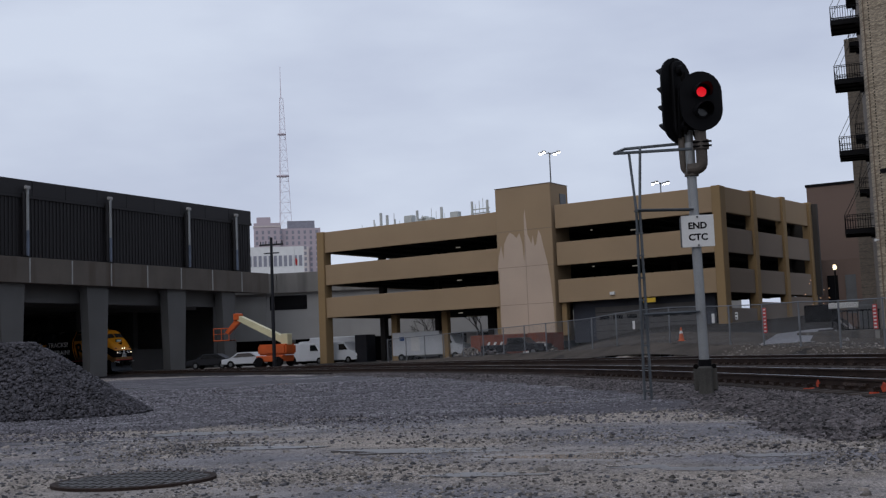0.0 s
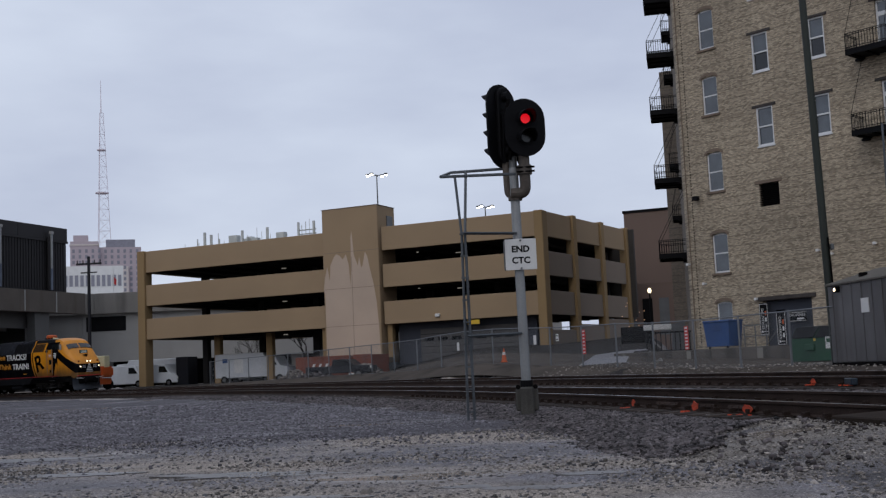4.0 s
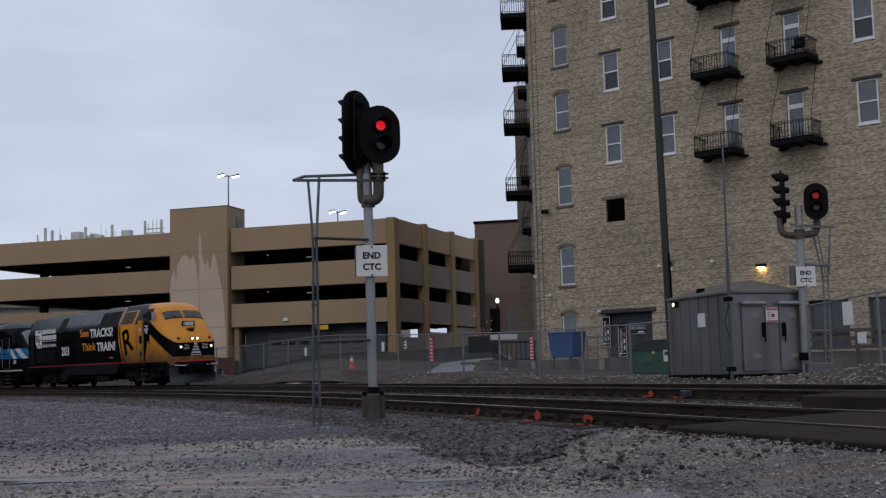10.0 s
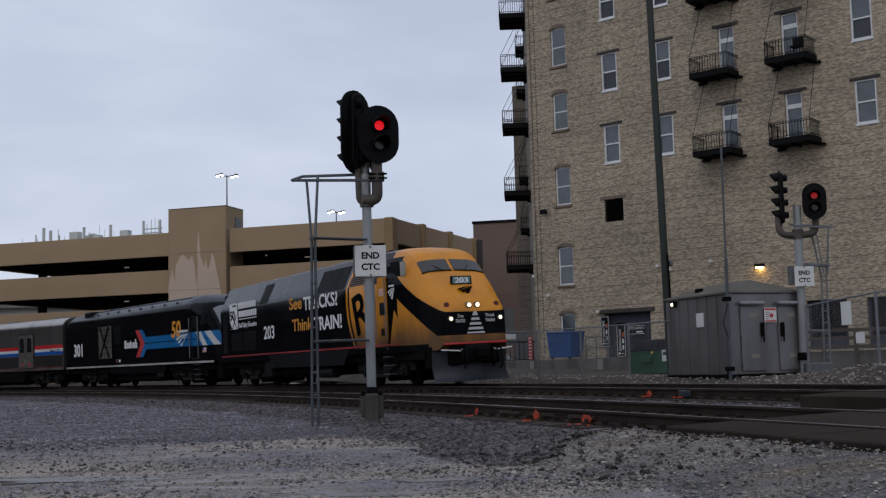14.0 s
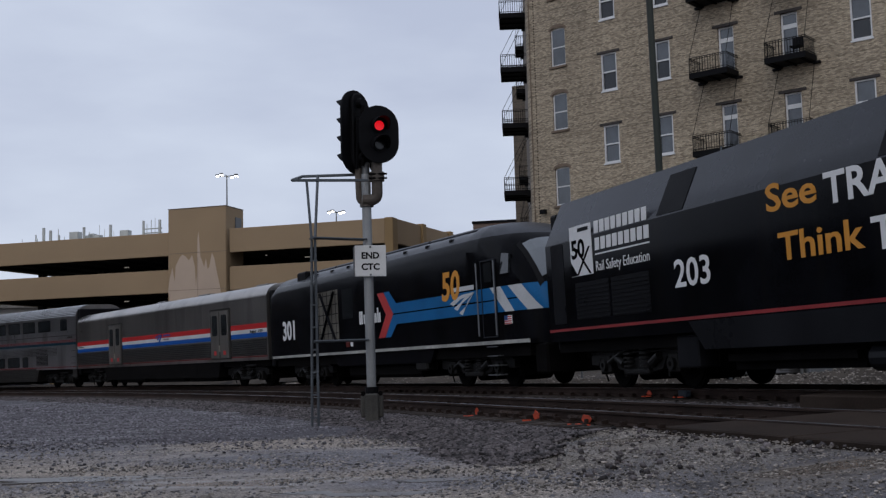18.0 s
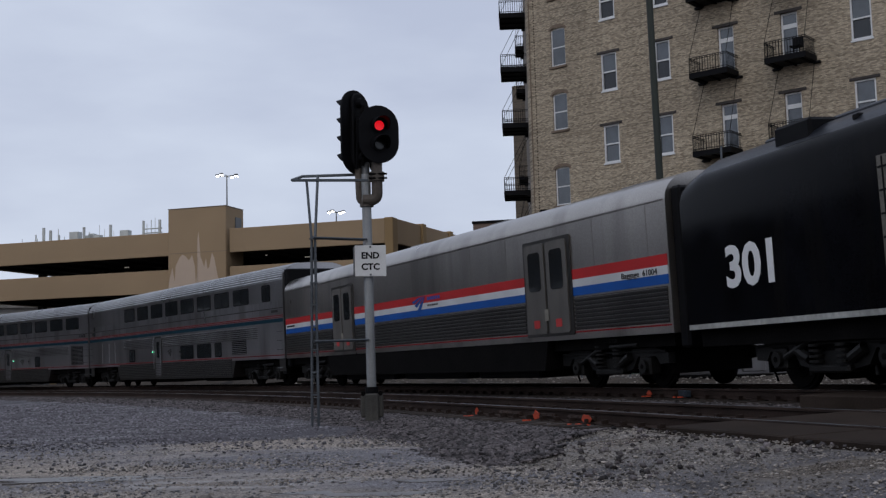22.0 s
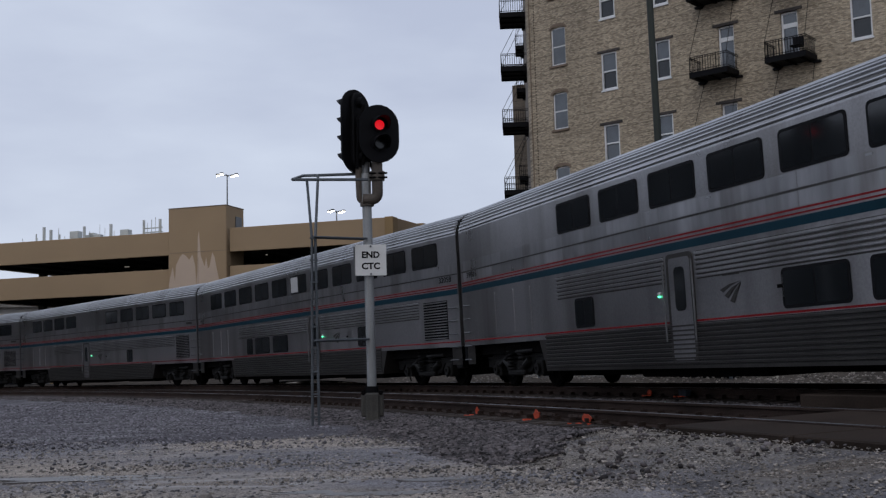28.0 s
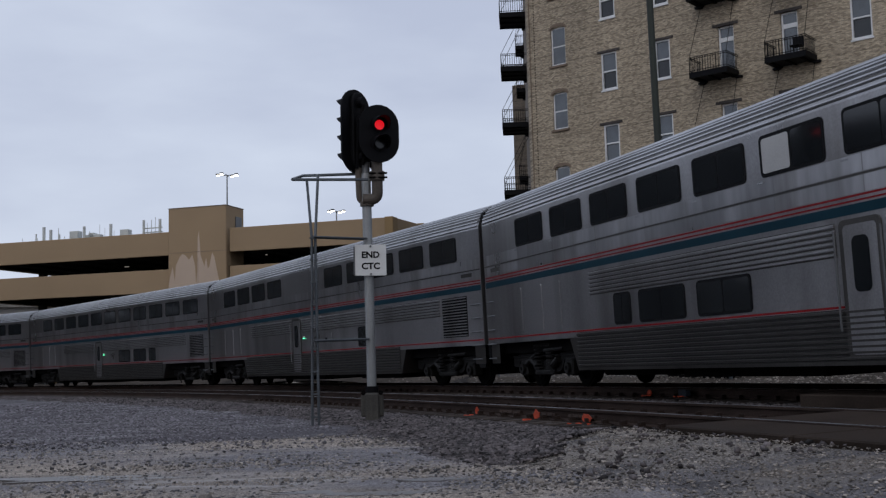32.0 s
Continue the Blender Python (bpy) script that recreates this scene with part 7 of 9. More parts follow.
    for u, words in ((1.35, front), (25.2, rear)):
        if words:
            lettering(car, words, u, 2.93, 0.72, 0.22, M_LOCOGREY, 1.553, 0, 0, L)
        else:
            side_panel(car, "number_bar", X(u), X(u - 0.6), 2.95, 3.05, M_SSDARK, 0.006)
    for u in (3.0, 22.9):
        wheel_truck(car, X(u))
    return car


M_BAGDOOR = mat("brown_grey_door", (0.11, 0.102, 0.092), 0.5, 0.3, var=0.15, stain=(0.06, 0.055, 0.05), stain_amt=0.5)


def baggage_car():
    L = 26.0
    car = thing("baggage_car", "silver baggage car with red, white and blue stripes", "baggage car", group="train")
    X = lambda u: L / 2 - u
    roof = [(1.52 * math.cos(a) ** 0.55 if math.cos(a) > 1e-6 else 0.0, 3.66 + 0.6 * math.sin(a)) for a in np.linspace(0, math.pi / 2, 13)]
    prof = [(1.52, 1.1)] + roof + [(-y, z) for y, z in roof[-2::-1]] + [(-1.52, 1.1)]
    soften(part("body", shell(prof, [X(0.3), X(25.7)]), M_BAGSTEEL, car, "plain stainless steel body with reflected brown in its colour"), 40)
    for k in range(13):
        part("roof_seam", boxes((X(1.0 + k * 2.0), X(0.97 + k * 2.0), -1.524, -1.515, 2.64, 3.66)), M_BAGSTEEL, car)
    side_panel(car, "drip_rail", X(25.6), X(0.4), 3.66, 3.685, M_BAGSTEEL, 0.02, 1.52)
    part("skirt", slab([(X(5.4), 0.42), (X(20.6), 0.42), (X(20.8), 1.1), (X(5.2), 1.1)], -1.5, 1.5), M_DARK, car)
    for u0, u1 in ((6.2, 9.5), (10.2, 14.6), (15.4, 19.8)):
        part("underfloor_dark_fill", bbox(X(u1), X(u0), -1.2, 1.2, 0.24, 0.5, 0.05), M_BLACK, car)
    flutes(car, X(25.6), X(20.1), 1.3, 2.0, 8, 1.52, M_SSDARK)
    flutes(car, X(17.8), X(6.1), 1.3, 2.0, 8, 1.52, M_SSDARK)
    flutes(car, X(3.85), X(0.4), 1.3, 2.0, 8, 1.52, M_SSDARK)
    for z0, z1, mt in ((2.40, 2.62, M_BAGRED), (2.23, 2.40, M_STRIPE_W), (2.04, 2.23, M_BAGBLUE), (1.24, 1.27, M_STRIPE_R)):
        side_panel(car, "stripe", X(25.65), X(0.35), z0, z1, mt, 0.006, 1.52)
    for u0 in (3.9, 17.85):
        fr = side_panel(car, "door_frame", X(u0 + 2.15), X(u0), 1.2, 3.42, M_SSDARK, 0.03, 1.52, 0.05)
        for k in range(2):
            a, b = X(u0 + 2.08 - k * 1.0), X(u0 + 1.12 - k * 1.0)
            lf = part("door_leaf", slab(round_rect(a + 0.03, b - 0.03, 1.26, 3.34, 0.08), -1.575, -1.55), M_BAGDOOR, fr, "grey sliding door")
            part("door_window", slab(round_rect(a + 0.2, b - 0.2, 2.25, 3.15, 0.1), -1.585, -1.575), M_GLASS, lf)
            part("label", slab(round_rect(a + 0.35, b - 0.35, 1.4, 1.58, 0.02), -1.583, -1.575), M_RED, lf)
        part("notice", slab(round_rect(X(u0 + 1.2), X(u0 + 1.03), 1.55, 1.82, 0.02), -1.59, -1.585), M_PLATE, fr)
    lettering(car, "Baggage  61004", 1.95, 2.25, 1.25, 0.17, M_LOCOGREY, 1.53, 0, 0, L)
    side_panel(car, "number_bar", X(25.5), X(24.5), 2.29, 2.35, M_LOCOGREY, 0.01, 1.52)
    fan_logo(car, X(12.95), 2.27, 0.95, 1.53, M_BAGBLUE, False, 0.58)
    for u0, u1, z0, z1 in ((11.85, 10.95, 2.47, 2.56), (11.85, 11.1, 2.3, 2.35)):
        n = 6 if z1 > 2.4 else 5
        for i in range(n):
            a = u0 - (u0 - u1) * i / n
            side_panel(car, "name_bar", X(a), X(a - (u0 - u1) / n * 0.7), z0, z1, M_BAGBLUE if z1 > 2.4 else M_SSDARK, 0.012, 1.52)
    for u in (2.6, 9.0, 14.5):
        part("roof_vent", bbox(X(u + 0.6), X(u - 0.6), -0.6, 0.6, 4.2, 4.32, 0.04), M_SSDARK, car)
    part("underframe", boxes((X(25.4), X(0.6), -1.3, 1.3, 0.85, 1.12)), M_DARK, car)
    for u0, u1 in ((0.0, 0.3), (25.7, 26.0)):
        part("diaphragm", bbox(X(u1), X(u0), -1.4, 1.4, 0.8, 3.9, 0.05), M_BLACK, car, "black end diaphragm")
    for u in (3.1, 22.9):
        wheel_truck(car, X(u))
    return car


def cut_and_paint(bm, lines, paint):
    """Cut the skin along lines of the side view (u, z) and give each face the paint of its middle."""
    for (u0, z0), (u1, z1) in lines:
        d = Vector((u1 - u0, 0, z1 - z0)).normalized()
        bmesh.ops.bisect_plane(bm, geom=bm.verts[:] + bm.edges[:] + bm.faces[:], plane_co=(u0, 0, z0), plane_no=(-d.z, 0, d.x), dist=1e-5)
    for f in bm.faces:
        c = f.calc_center_median()
        f.material_index = paint(c.x, abs(c.y), c.z, f.normal)
    return bm


def below(p, q, u, z):
    """True where (u, z) lies under the line from p to q."""
    return z < p[1] + (q[1] - p[1]) * (u - p[0]) / (q[0] - p[0])


def loco_skin(stations, L):
    """Rings from stations (u, half width, floor, shoulder height, half roof width, roof height, roundness) to a skin."""
    rings = []
    for u, w, z0, zs, wr, zr, rd in stations:
        half = [(w, z0), (w, z0 + (zs - z0) * 0.5), (w, zs)]
        flat = [(w + (wr - w) * k, zs + (zr - 0.05 - zs) * k) for k in (0.35, 0.7, 0.97)] + [(wr * 0.75, zr - 0.01), (wr * 0.4, zr)]
        soft = [(w * max(0.0, math.cos(a)) ** 0.62, zs + (zr - zs) * math.sin(a) ** 0.95) for a in (0.32, 0.66, 0.98, 1.22, 1.42)]
        half += [(p[0] * (1 - rd) + q[0] * rd, p[1] * (1 - rd) + q[1] * rd) for p, q in zip(flat, soft)] + [(0, zr + 0.01)]
        rings.append([(u, y, z) for y, z in half + [(-y, z) for y, z in half[-2::-1]]])
    return loft(rings)


def soften(ob, angle=28):
    """Smooth shading but for sharp corners."""
    ob.data.polygons.foreach_set("use_smooth", [True] * len(ob.data.polygons))
    ob.data.set_sharp_from_angle(angle=radians(angle))
    return ob


def mirror_u(bm, L):
    """From metres behind the nose to vehicle space."""
    for v in bm.verts:
        v.co.x = L / 2 - v.co.x
    bmesh.ops.reverse_faces(bm, faces=bm.faces[:])
    return bm


def lettering(parent, words, u, z, width, size, material, y=1.53, slant=0.0, bold=0.0, L=21.0):
    bm = text_mesh(words, size, 0.003, width, bold)
    for v in bm.verts:
        v.co.x += slant * v.co.y
    on_side(bm)
    for v in bm.verts:
        v.co += Vector((L / 2 - u, -y - 0.004, z))
    return part("lettering", bm, material, parent)


M_NUMBOARD = mat("lit_number_board", (0.07, 0.13, 0.14), 0.4, var=0.1, bump=0, emit=(0.3, 0.6, 0.65), emit_strength=0.06)
M_PLOUGH = mat("worn_plough_steel", (0.010, 0.014, 0.021), 0.5, 0.1, var=0.4, scale=3)


def skin_z(st, u, y):
    """Height of a locomotive's skin at u metres behind the nose, y off its middle."""
    us = [s[0] for s in st]
    w, zs, wr, zr, rd = (float(np.interp(u, us, [s[i] for s in st])) for i in (1, 3, 4, 5, 6))
    flat = [(w + (wr - w) * k, zs + (zr - 0.05 - zs) * k) for k in (0.35, 0.7, 0.97)] + [(wr * 0.75, zr - 0.01), (wr * 0.4, zr)]
    soft = [(w * math.cos(a) ** 0.62, zs + (zr - zs) * math.sin(a) ** 0.95) for a in (0.32, 0.66, 0.98, 1.22, 1.42)]
    half = [(w, zs)] + [(p[0] * (1 - rd) + q[0] * rd, p[1] * (1 - rd) + q[1] * rd) for p, q in zip(flat, soft)] + [(0, zr + 0.01)]
    half = half[::-1]
    return float(np.interp(abs(y), [h[0] for h in half], [h[1] for h in half]))


def nose_plate(st, X, lo_edge, hi_edge, y0, y1, proud, n=6):
    """A plate that lies on the sloping nose between two u edges (functions of y) from y0 to y1."""
    rings = []
    for i in range(n + 1):
        y = y0 + (y1 - y0) * i / n
        ring = []
        for d in (proud, -0.04):
            col = [lo_edge(y) + (hi_edge(y) - lo_edge(y)) * j / 3 for j in range(4)]
            for u in (col if d > 0 else col[::-1]):
                ring.append((X(u - d * 0.7), y, skin_z(st, u, y) + d * 0.7))
        rings.append(ring)
    return loft(rings)


def lead_locomotive():
    L = 21.0
    loco = thing("lead_locomotive", "black and golden yellow diesel locomotive with lit headlights", "locomotive", group="train")
    X = lambda u: L / 2 - u
    st = [(0.12, 1.02, 1.18, 1.95, 0.98, 2.0, 0.2), (0.17, 1.06, 1.18, 2.05, 1.0, 2.16, 0.3), (0.34, 1.16, 1.0, 2.1, 1.04, 2.42, 0.35), (0.75, 1.26, 1.0, 2.35, 1.1, 2.86, 0.4), (1.1, 1.33, 1.0, 2.58, 1.13, 3.2, 0.4), (1.4, 1.37, 1.0, 2.8, 1.14, 3.47, 0.38),
          (1.75, 1.42, 1.0, 2.98, 1.12, 3.84, 0.36), (2.0, 1.44, 1.0, 3.05, 1.09, 4.06, 0.36), (2.3, 1.46, 1.0, 3.12, 1.06, 4.2, 0.34), (2.8, 1.49, 1.0, 3.2, 1.03, 4.28, 0.3), (3.6, 1.51, 1.0, 3.22, 1.02, 4.3, 0.2), (4.4, 1.52, 1.0, 3.22, 1.02, 4.3, 0.0), (20.4, 1.52, 1.0, 3.22, 1.02, 4.3, 0.0)]
    # the livery's edges in the side view
    P = {"a": ((0.1, 2.08), (1.3, 2.66)), "b": ((1.3, 2.66), (2.35, 3.32)), "c": ((0.36, 1.42), (2.45, 2.72)), "m": ((2.45, 2.72), (2.95, 1.2)), "d": ((3.1, 1.0), (3.1, 4.4)),
         "h": ((0, 3.22), (21, 3.22)), "i": ((4.1, 1), (4.1, 4.4)), "j": ((0, 1.42), (21, 1.42)), "l": ((2.35, 1.0), (2.35, 4.4)), "n": ((0, 3.98), (21, 3.98)), "q": ((3.3, 3.2), (4.3, 4.4)), "r": ((0, 1.2), (21, 1.2))}
    arc = lambda z: 6.22 - 0.23 * (min(z, 3.22) - 2.8) ** 2
    zs = (1.2, 1.5, 1.85, 2.25, 2.7, 3.22)
    arcs = [((arc(a) - d, a), (arc(b) - d, b)) for a, b in zip(zs, zs[1:]) for d in (0, 0.15, 0.29)]

    def paint(u, y, z, n):
        YEL, BLK, GRY, STR = 0, 1, 2, 3
        if z < 1.2 and u > 0.6:
            return BLK
        if u > arc(z):
            return STR if z > 3.22 else BLK
        if u > arc(z) - 0.15:
            return YEL
        if u > arc(z) - 0.29:
            return BLK
        if u > 4.1 and z < 3.98:
            return YEL
        if z > 3.98 and u > 2.35:
            return GRY if u > 3.3 else YEL
        if u > 3.1:
            return YEL if z < 2.9 else BLK
        if u > 2.35:
            right = not below(*P["m"], u, z)
            if u > 2.45 and z < 2.72 and (z - 2.72) < (1.2 - 2.72) * (u - 2.45) / 0.5:
                return YEL
            return BLK
        if z < 1.42:
            return YEL
        if u > 0.36 and below(*P["c"], u, z):
            return YEL
        if u <= 1.3:
            return BLK if below(*P["a"], u, z) else YEL
        return BLK if below(*P["b"], u, z) else YEL

    skin = cut_and_paint(loco_skin(st, L), list(P.values()) + arcs, paint)
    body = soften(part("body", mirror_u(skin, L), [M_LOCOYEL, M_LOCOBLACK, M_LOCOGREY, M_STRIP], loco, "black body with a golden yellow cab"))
    # red sill line, tank and underframe
    for sg in (-1, 1):
        part("red_line", boxes((X(20.4), X(2.2), min(sg * 1.515, sg * 1.53), max(sg * 1.515, sg * 1.53), 1.225, 1.285)), M_SILLRED, loco)
    part("lower_body", slab([(X(6.1), 1.2), (X(6.65), 0.68), (X(13.8), 0.68), (X(14.3), 1.2)], -1.526, 1.526), M_LOCOGREY, loco)
    part("air_tank", rods(((X(9.6), -1.25, 0.45), (X(7.9), -1.25, 0.45), 0.2, 14)), M_LOCOGREY, loco)
    part("battery_box", bbox(X(14.9), X(14.15), -1.45, -1.0, 0.35, 0.95, 0.03), M_LOCOGREY, loco)
    part("fuel_tank", bbox(X(13.5), X(9.8), -1.35, 1.35, 0.3, 0.72, 0.15, 2), M_DARK, loco)
    part("underframe", boxes((X(20.3), X(0.9), -1.35, 1.35, 0.75, 1.02)), M_DARK, loco)
    for u in (4.1, 16.9):
        wheel_truck(loco, X(u), 2.85, 0.51, True)
    # front: plough, coupler, steps
    rings = []
    for k in range(13):
        y = -1.25 + k * 2.5 / 12
        u = 0.06 + 0.42 * abs(y / 1.25) ** 1.7
        lip = 1.04 - 0.3 * max(0.0, 1 - abs(y) / 0.6)
        face = [(u - 0.1, 0.13), (u + 0.02, 0.22), (u + 0.1, 0.4), (u + 0.13, 0.62), (u + 0.1, lip)]
        rings.append([(X(p), y, z) for p, z in face] + [(X(p + 0.03), y, z) for p, z in face[::-1]])
    soften(part("plough", loft(rings), M_PLOUGH, loco, "curved dark steel snow plough"), 40)
    part("draft_box", bbox(X(0.4), X(0.0), -0.42, 0.42, 0.6, 1.12, 0.05), M_BLACK, loco)
    for y, drop in ((-0.62, 0.3), (-0.5, 0.42), (0.46, 0.4), (0.58, 0.3), (0.72, 0.48)):
        hose = tube([(X(0.15), 0, 1.0), (X(-0.1), 0, 1.0), (X(-0.16), 0, 1.0 - drop), (X(0.02), 0, 0.86 - drop)], 0.026, 7, 4)
        for v in hose.verts:
            v.co.y += y
        part("air_hose", hose, M_BLACK, loco)
    part("pilot", bbox(X(1.1), X(0.62), -1.28, 1.28, 0.45, 1.12, 0.04), M_DARK, loco)
    part("pilot_beam", bbox(X(0.7), X(0.2), -0.85, 0.85, 0.55, 1.1, 0.04), M_DARK, loco)
    part("red_front_line", bbox(X(0.6), X(0.11), -1.06, 1.06, 1.14, 1.2, 0.01), M_RED, loco)
    part("coupler", bbox(X(0.3), X(-0.35), -0.2, 0.2, 0.72, 1.02, 0.05), M_DARK, loco)
    for sg in (-1, 1):
        part("front_handrail", rods(((X(0.1), sg * 0.5, 1.0), (X(-0.05), sg * 0.6, 0.95), 0.02), ((X(-0.05), sg * 0.6, 0.95), (X(0.1), sg * 1.2, 1.0), 0.02)), M_WHITE, loco)
    # nose lights
    for y, z, r, u in ((0.14, 2.3, 0.06, 0.24), (-0.14, 2.3, 0.06, 0.24), (0.84, 1.9, 0.052, 0.12), (-0.84, 1.9, 0.052, 0.12)):
        h = part("headlight_housing", rods(((X(u + 0.25), y, z), (X(u - 0.06), y, z), r + 0.035, 14)), M_STEEL, loco)
        part("headlight", rods(((X(u - 0.06), y, z), (X(u - 0.08), y, z), r, 14)), M_HEADLAMP, h, "lit headlight")
    for y in (-0.85, 0.85):
        part("marker_light", rods(((X(0.6), y, 2.32), (X(0.26), y, 2.32), 0.08, 10)), M_MARKRED, loco)
    # windscreens follow the sloping nose
    for sg in (-1, 1):
        ws = part("windscreen", nose_plate(st, X, lambda y: 1.36, lambda y: 1.7, sg * 0.06, sg * 1.05, 0.025), M_SCREENP, loco, "sloping windscreen")
        part("wiper", rods(((X(1.24), sg * 0.35, 3.42), (X(1.6), sg * 0.7, 3.66), 0.012, 5)), M_BLACK, ws)
        part("screen_frame", nose_plate(st, X, lambda y: 1.33, lambda y: 1.36, sg * 0.04, sg * 1.07, 0.03), M_BLACK, ws)
    nb = part("number_board", slab([(-0.36, 2.96), (0.36, 2.96), (0.34, 3.22), (-0.34, 3.22)], -0.04, 0.04, "y"), M_BLACK, loco, "number board in a dark frame")
    part("lit_panel", slab([(-0.31, 2.99), (0.31, 2.99), (0.3, 3.19), (-0.3, 3.19)], -0.044, -0.04), M_NUMBOARD, nb, "grey-green lit panel")
    nb.matrix_basis = pose(X(0.87), 0, 0, 0, 0, 90)
    bm = text_mesh("203", 0.22, 0.003, 0.46, 0.006)
    for v in bm.verts:
        v.co = Vector((v.co.x - 0.23, -0.048 - v.co.z, v.co.y + 3.01))
    part("lettering", bm, M_TEXTW, nb)
    chev = part("nose_chevron", slab([(-0.3, 1.45), (0.3, 1.45), (0.04, 2.1), (-0.04, 2.1)], -0.02, 0.02), M_STRIPE_W, loco, "white track-shaped emblem")
    chev.matrix_basis = pose(X(0.1), 0, 0, 0, 0, 90)
    for k in range(4):
        part("chevron_gap", boxes((-0.3, 0.3, -0.026, -0.018, 1.5 + k * 0.14, 1.56 + k * 0.14)), M_LOCOBLACK, chev)
    for words, y, z in (("See", -0.6, 1.93), ("TRACKS?", -0.68, 1.78), ("Think", 0.34, 1.93), ("TRAIN!", 0.34, 1.78)):
        bm = text_mesh(words, 0.14, 0.002, 0.2 if len(words) < 4 else 0.33)
        for v in bm.verts:
            v.co = Vector((X(0.095) + v.co.z, v.co.x + y, v.co.y + z))
        part("lettering", bm, M_TEXTW, loco)
    for k, blade in enumerate(FAN):
        st_ = part("logo_stroke", slab([((p - 0.375) * 0.6, 2.66 + q * 0.5) for p, q in blade], -0.02 - k * 0.001, 0.12), M_LOCOBLACK, loco)
        st_.matrix_basis = pose(X(0.58), 0, 0.02, 0, 0, 90)
    # cab side windows, door, mirrors, grilles
    for u0, u1, z0, z1 in ((2.2, 2.88, 3.3, 3.82), (3.0, 3.25, 3.36, 3.75)):
        part("cab_window", slab(round_rect(X(u1), X(u0), z0, z1, 0.05), -1.39, -1.15), M_GLASS, loco)
    part("mirror", bbox(X(1.97), X(1.91), -1.5, -1.32, 3.32, 3.76, 0.02), M_CONCL, loco, "pale upright mirror panel")
    dr = part("cab_door", slab(round_rect(X(3.62), X(3.0), 1.35, 3.4, 0.05), -1.532, -1.5), M_LOCOYEL, loco, "yellow cab door between two grab rails")
    part("door_window", slab(round_rect(X(3.5), X(3.14), 2.2, 2.6, 0.05), -1.54, -1.532), M_GLASS, dr)
    part("toe_hole", slab(round_rect(X(3.45), X(3.2), 1.55, 1.78, 0.03), -1.54, -1.532), M_BLACK, dr)
    for u in (2.95, 3.7):
        part("grab_rail", rods(((X(u), -1.6, 1.5), (X(u), -1.6, 3.45), 0.02, 6)), M_GALV, dr)
    bm = bmesh.new()
    for k in range(4):
        box(bm, X(3.5), X(3.02), -1.5, -1.2, 0.33 + k * 0.27, 0.36 + k * 0.27)
    part("steps", bm, M_STEEL, loco)
    part("step_backing", boxes((X(3.55), X(2.98), -1.22, -1.1, 0.3, 1.2)), M_BLACK, loco)
    lean = pose(0, -1.52, 3.22, -25.9)  # the sloping shoulder
    gr = part("yellow_grille", slab([(X(5.9), 0.06), (X(4.35), 0.06), (X(4.35), 0.8), (X(5.9), 0.8)], -0.03, 0.05), M_LOCOYEL, loco)
    gr.matrix_basis = lean
    for k in range(8):
        part("slat", boxes((X(5.85), X(4.4), -0.045, -0.03, 0.1 + k * 0.085, 0.14 + k * 0.085)), M_BLACK, gr)
    for u0, u1 in ((6.4, 7.1), (7.15, 7.9), (7.98, 8.95), (14.25, 15.2)):
        part("side_screen", slab([(X(u1), 0.04), (X(u0), 0.04), (X(u0), 0.92), (X(u1), 0.92)], -0.012, 0.05), M_BLACK, loco).matrix_basis = lean
    for u0, u1 in ((15.6, 17.2), (17.3, 18.9)):
        g = part("rear_grille", slab([(X(u1), 1.45), (X(u0), 1.45), (X(u0), 2.25), (X(u1), 2.25)], -1.53, -1.5), M_BLACK, loco)
        bm = bmesh.new()
        for k in range(9):
            box(bm, X(u1) + 0.02, X(u0) - 0.02, -1.545, -1.53, 1.48 + k * 0.085, 1.51 + k * 0.085)
        part("slats", bm, M_LOCOGREY, g)
    part("rear_door", slab(round_rect(X(20.1), X(19.45), 1.4, 3.2, 0.05), -1.528, -1.5), M_LOCOGREY, loco)
    for u in (8.5, 11.0, 13.0, 17.5):
        part("roof_hatch", bbox(X(u + 0.7), X(u - 0.7), -0.6, 0.6, 4.28, 4.35, 0.03), M_LOCOGREY, loco)
    for u in (5.0, 5.4, 5.8):
        part("horn", rods(((X(u), -0.3, 4.28), (X(u), -0.3, 4.42), 0.09, 8)), M_BLACK, loco)
    # lettering
    lettering(loco, "See", 11.64, 2.84, 1.3, 0.62, M_GOLD, 1.52, 0, 0.012)
    lettering(loco, "TRACKS?", 10.16, 2.76, 3.24, 0.66, M_TEXTW, 1.52, 0, 0.014)
    lettering(loco, "Think", 11.4, 2.03, 2.05, 0.62, M_GOLD, 1.52, 0, 0.012)
    lettering(loco, "TRAIN!", 9.2, 1.97, 2.56, 0.66, M_TEXTW, 1.52, 0, 0.014)
    lettering(loco, "203", 14.66, 1.85, 1.22, 0.72, M_TEXTW, 1.52, 0, 0.01)
    rr = lettering(loco, "R", 5.58, 1.78, 1.22, 1.86, M_LOCOBLACK, 1.52, 0, 0.035)
    turn = Matrix.Translation((X(4.95), 0, 2.45)) @ Matrix.Rotation(radians(-17), 4, "Y") @ Matrix.Translation((-X(4.95), 0, -2.45))
    rr.data.transform(turn)
    lettering(loco, "Rail Safety Education", 17.84, 2.44, 2.3, 0.3, M_TEXTW, 1.52)
    badge = part("emblem", slab([(X(19.04), 2.4), (X(17.98), 2.4), (X(17.98), 3.5), (X(19.04), 3.5)], -1.53, -1.52), M_TEXTW, loco, "white anniversary emblem")
    bm = text_mesh("50", 0.56, 0.002, 0.66, 0.015)
    on_side(bm)
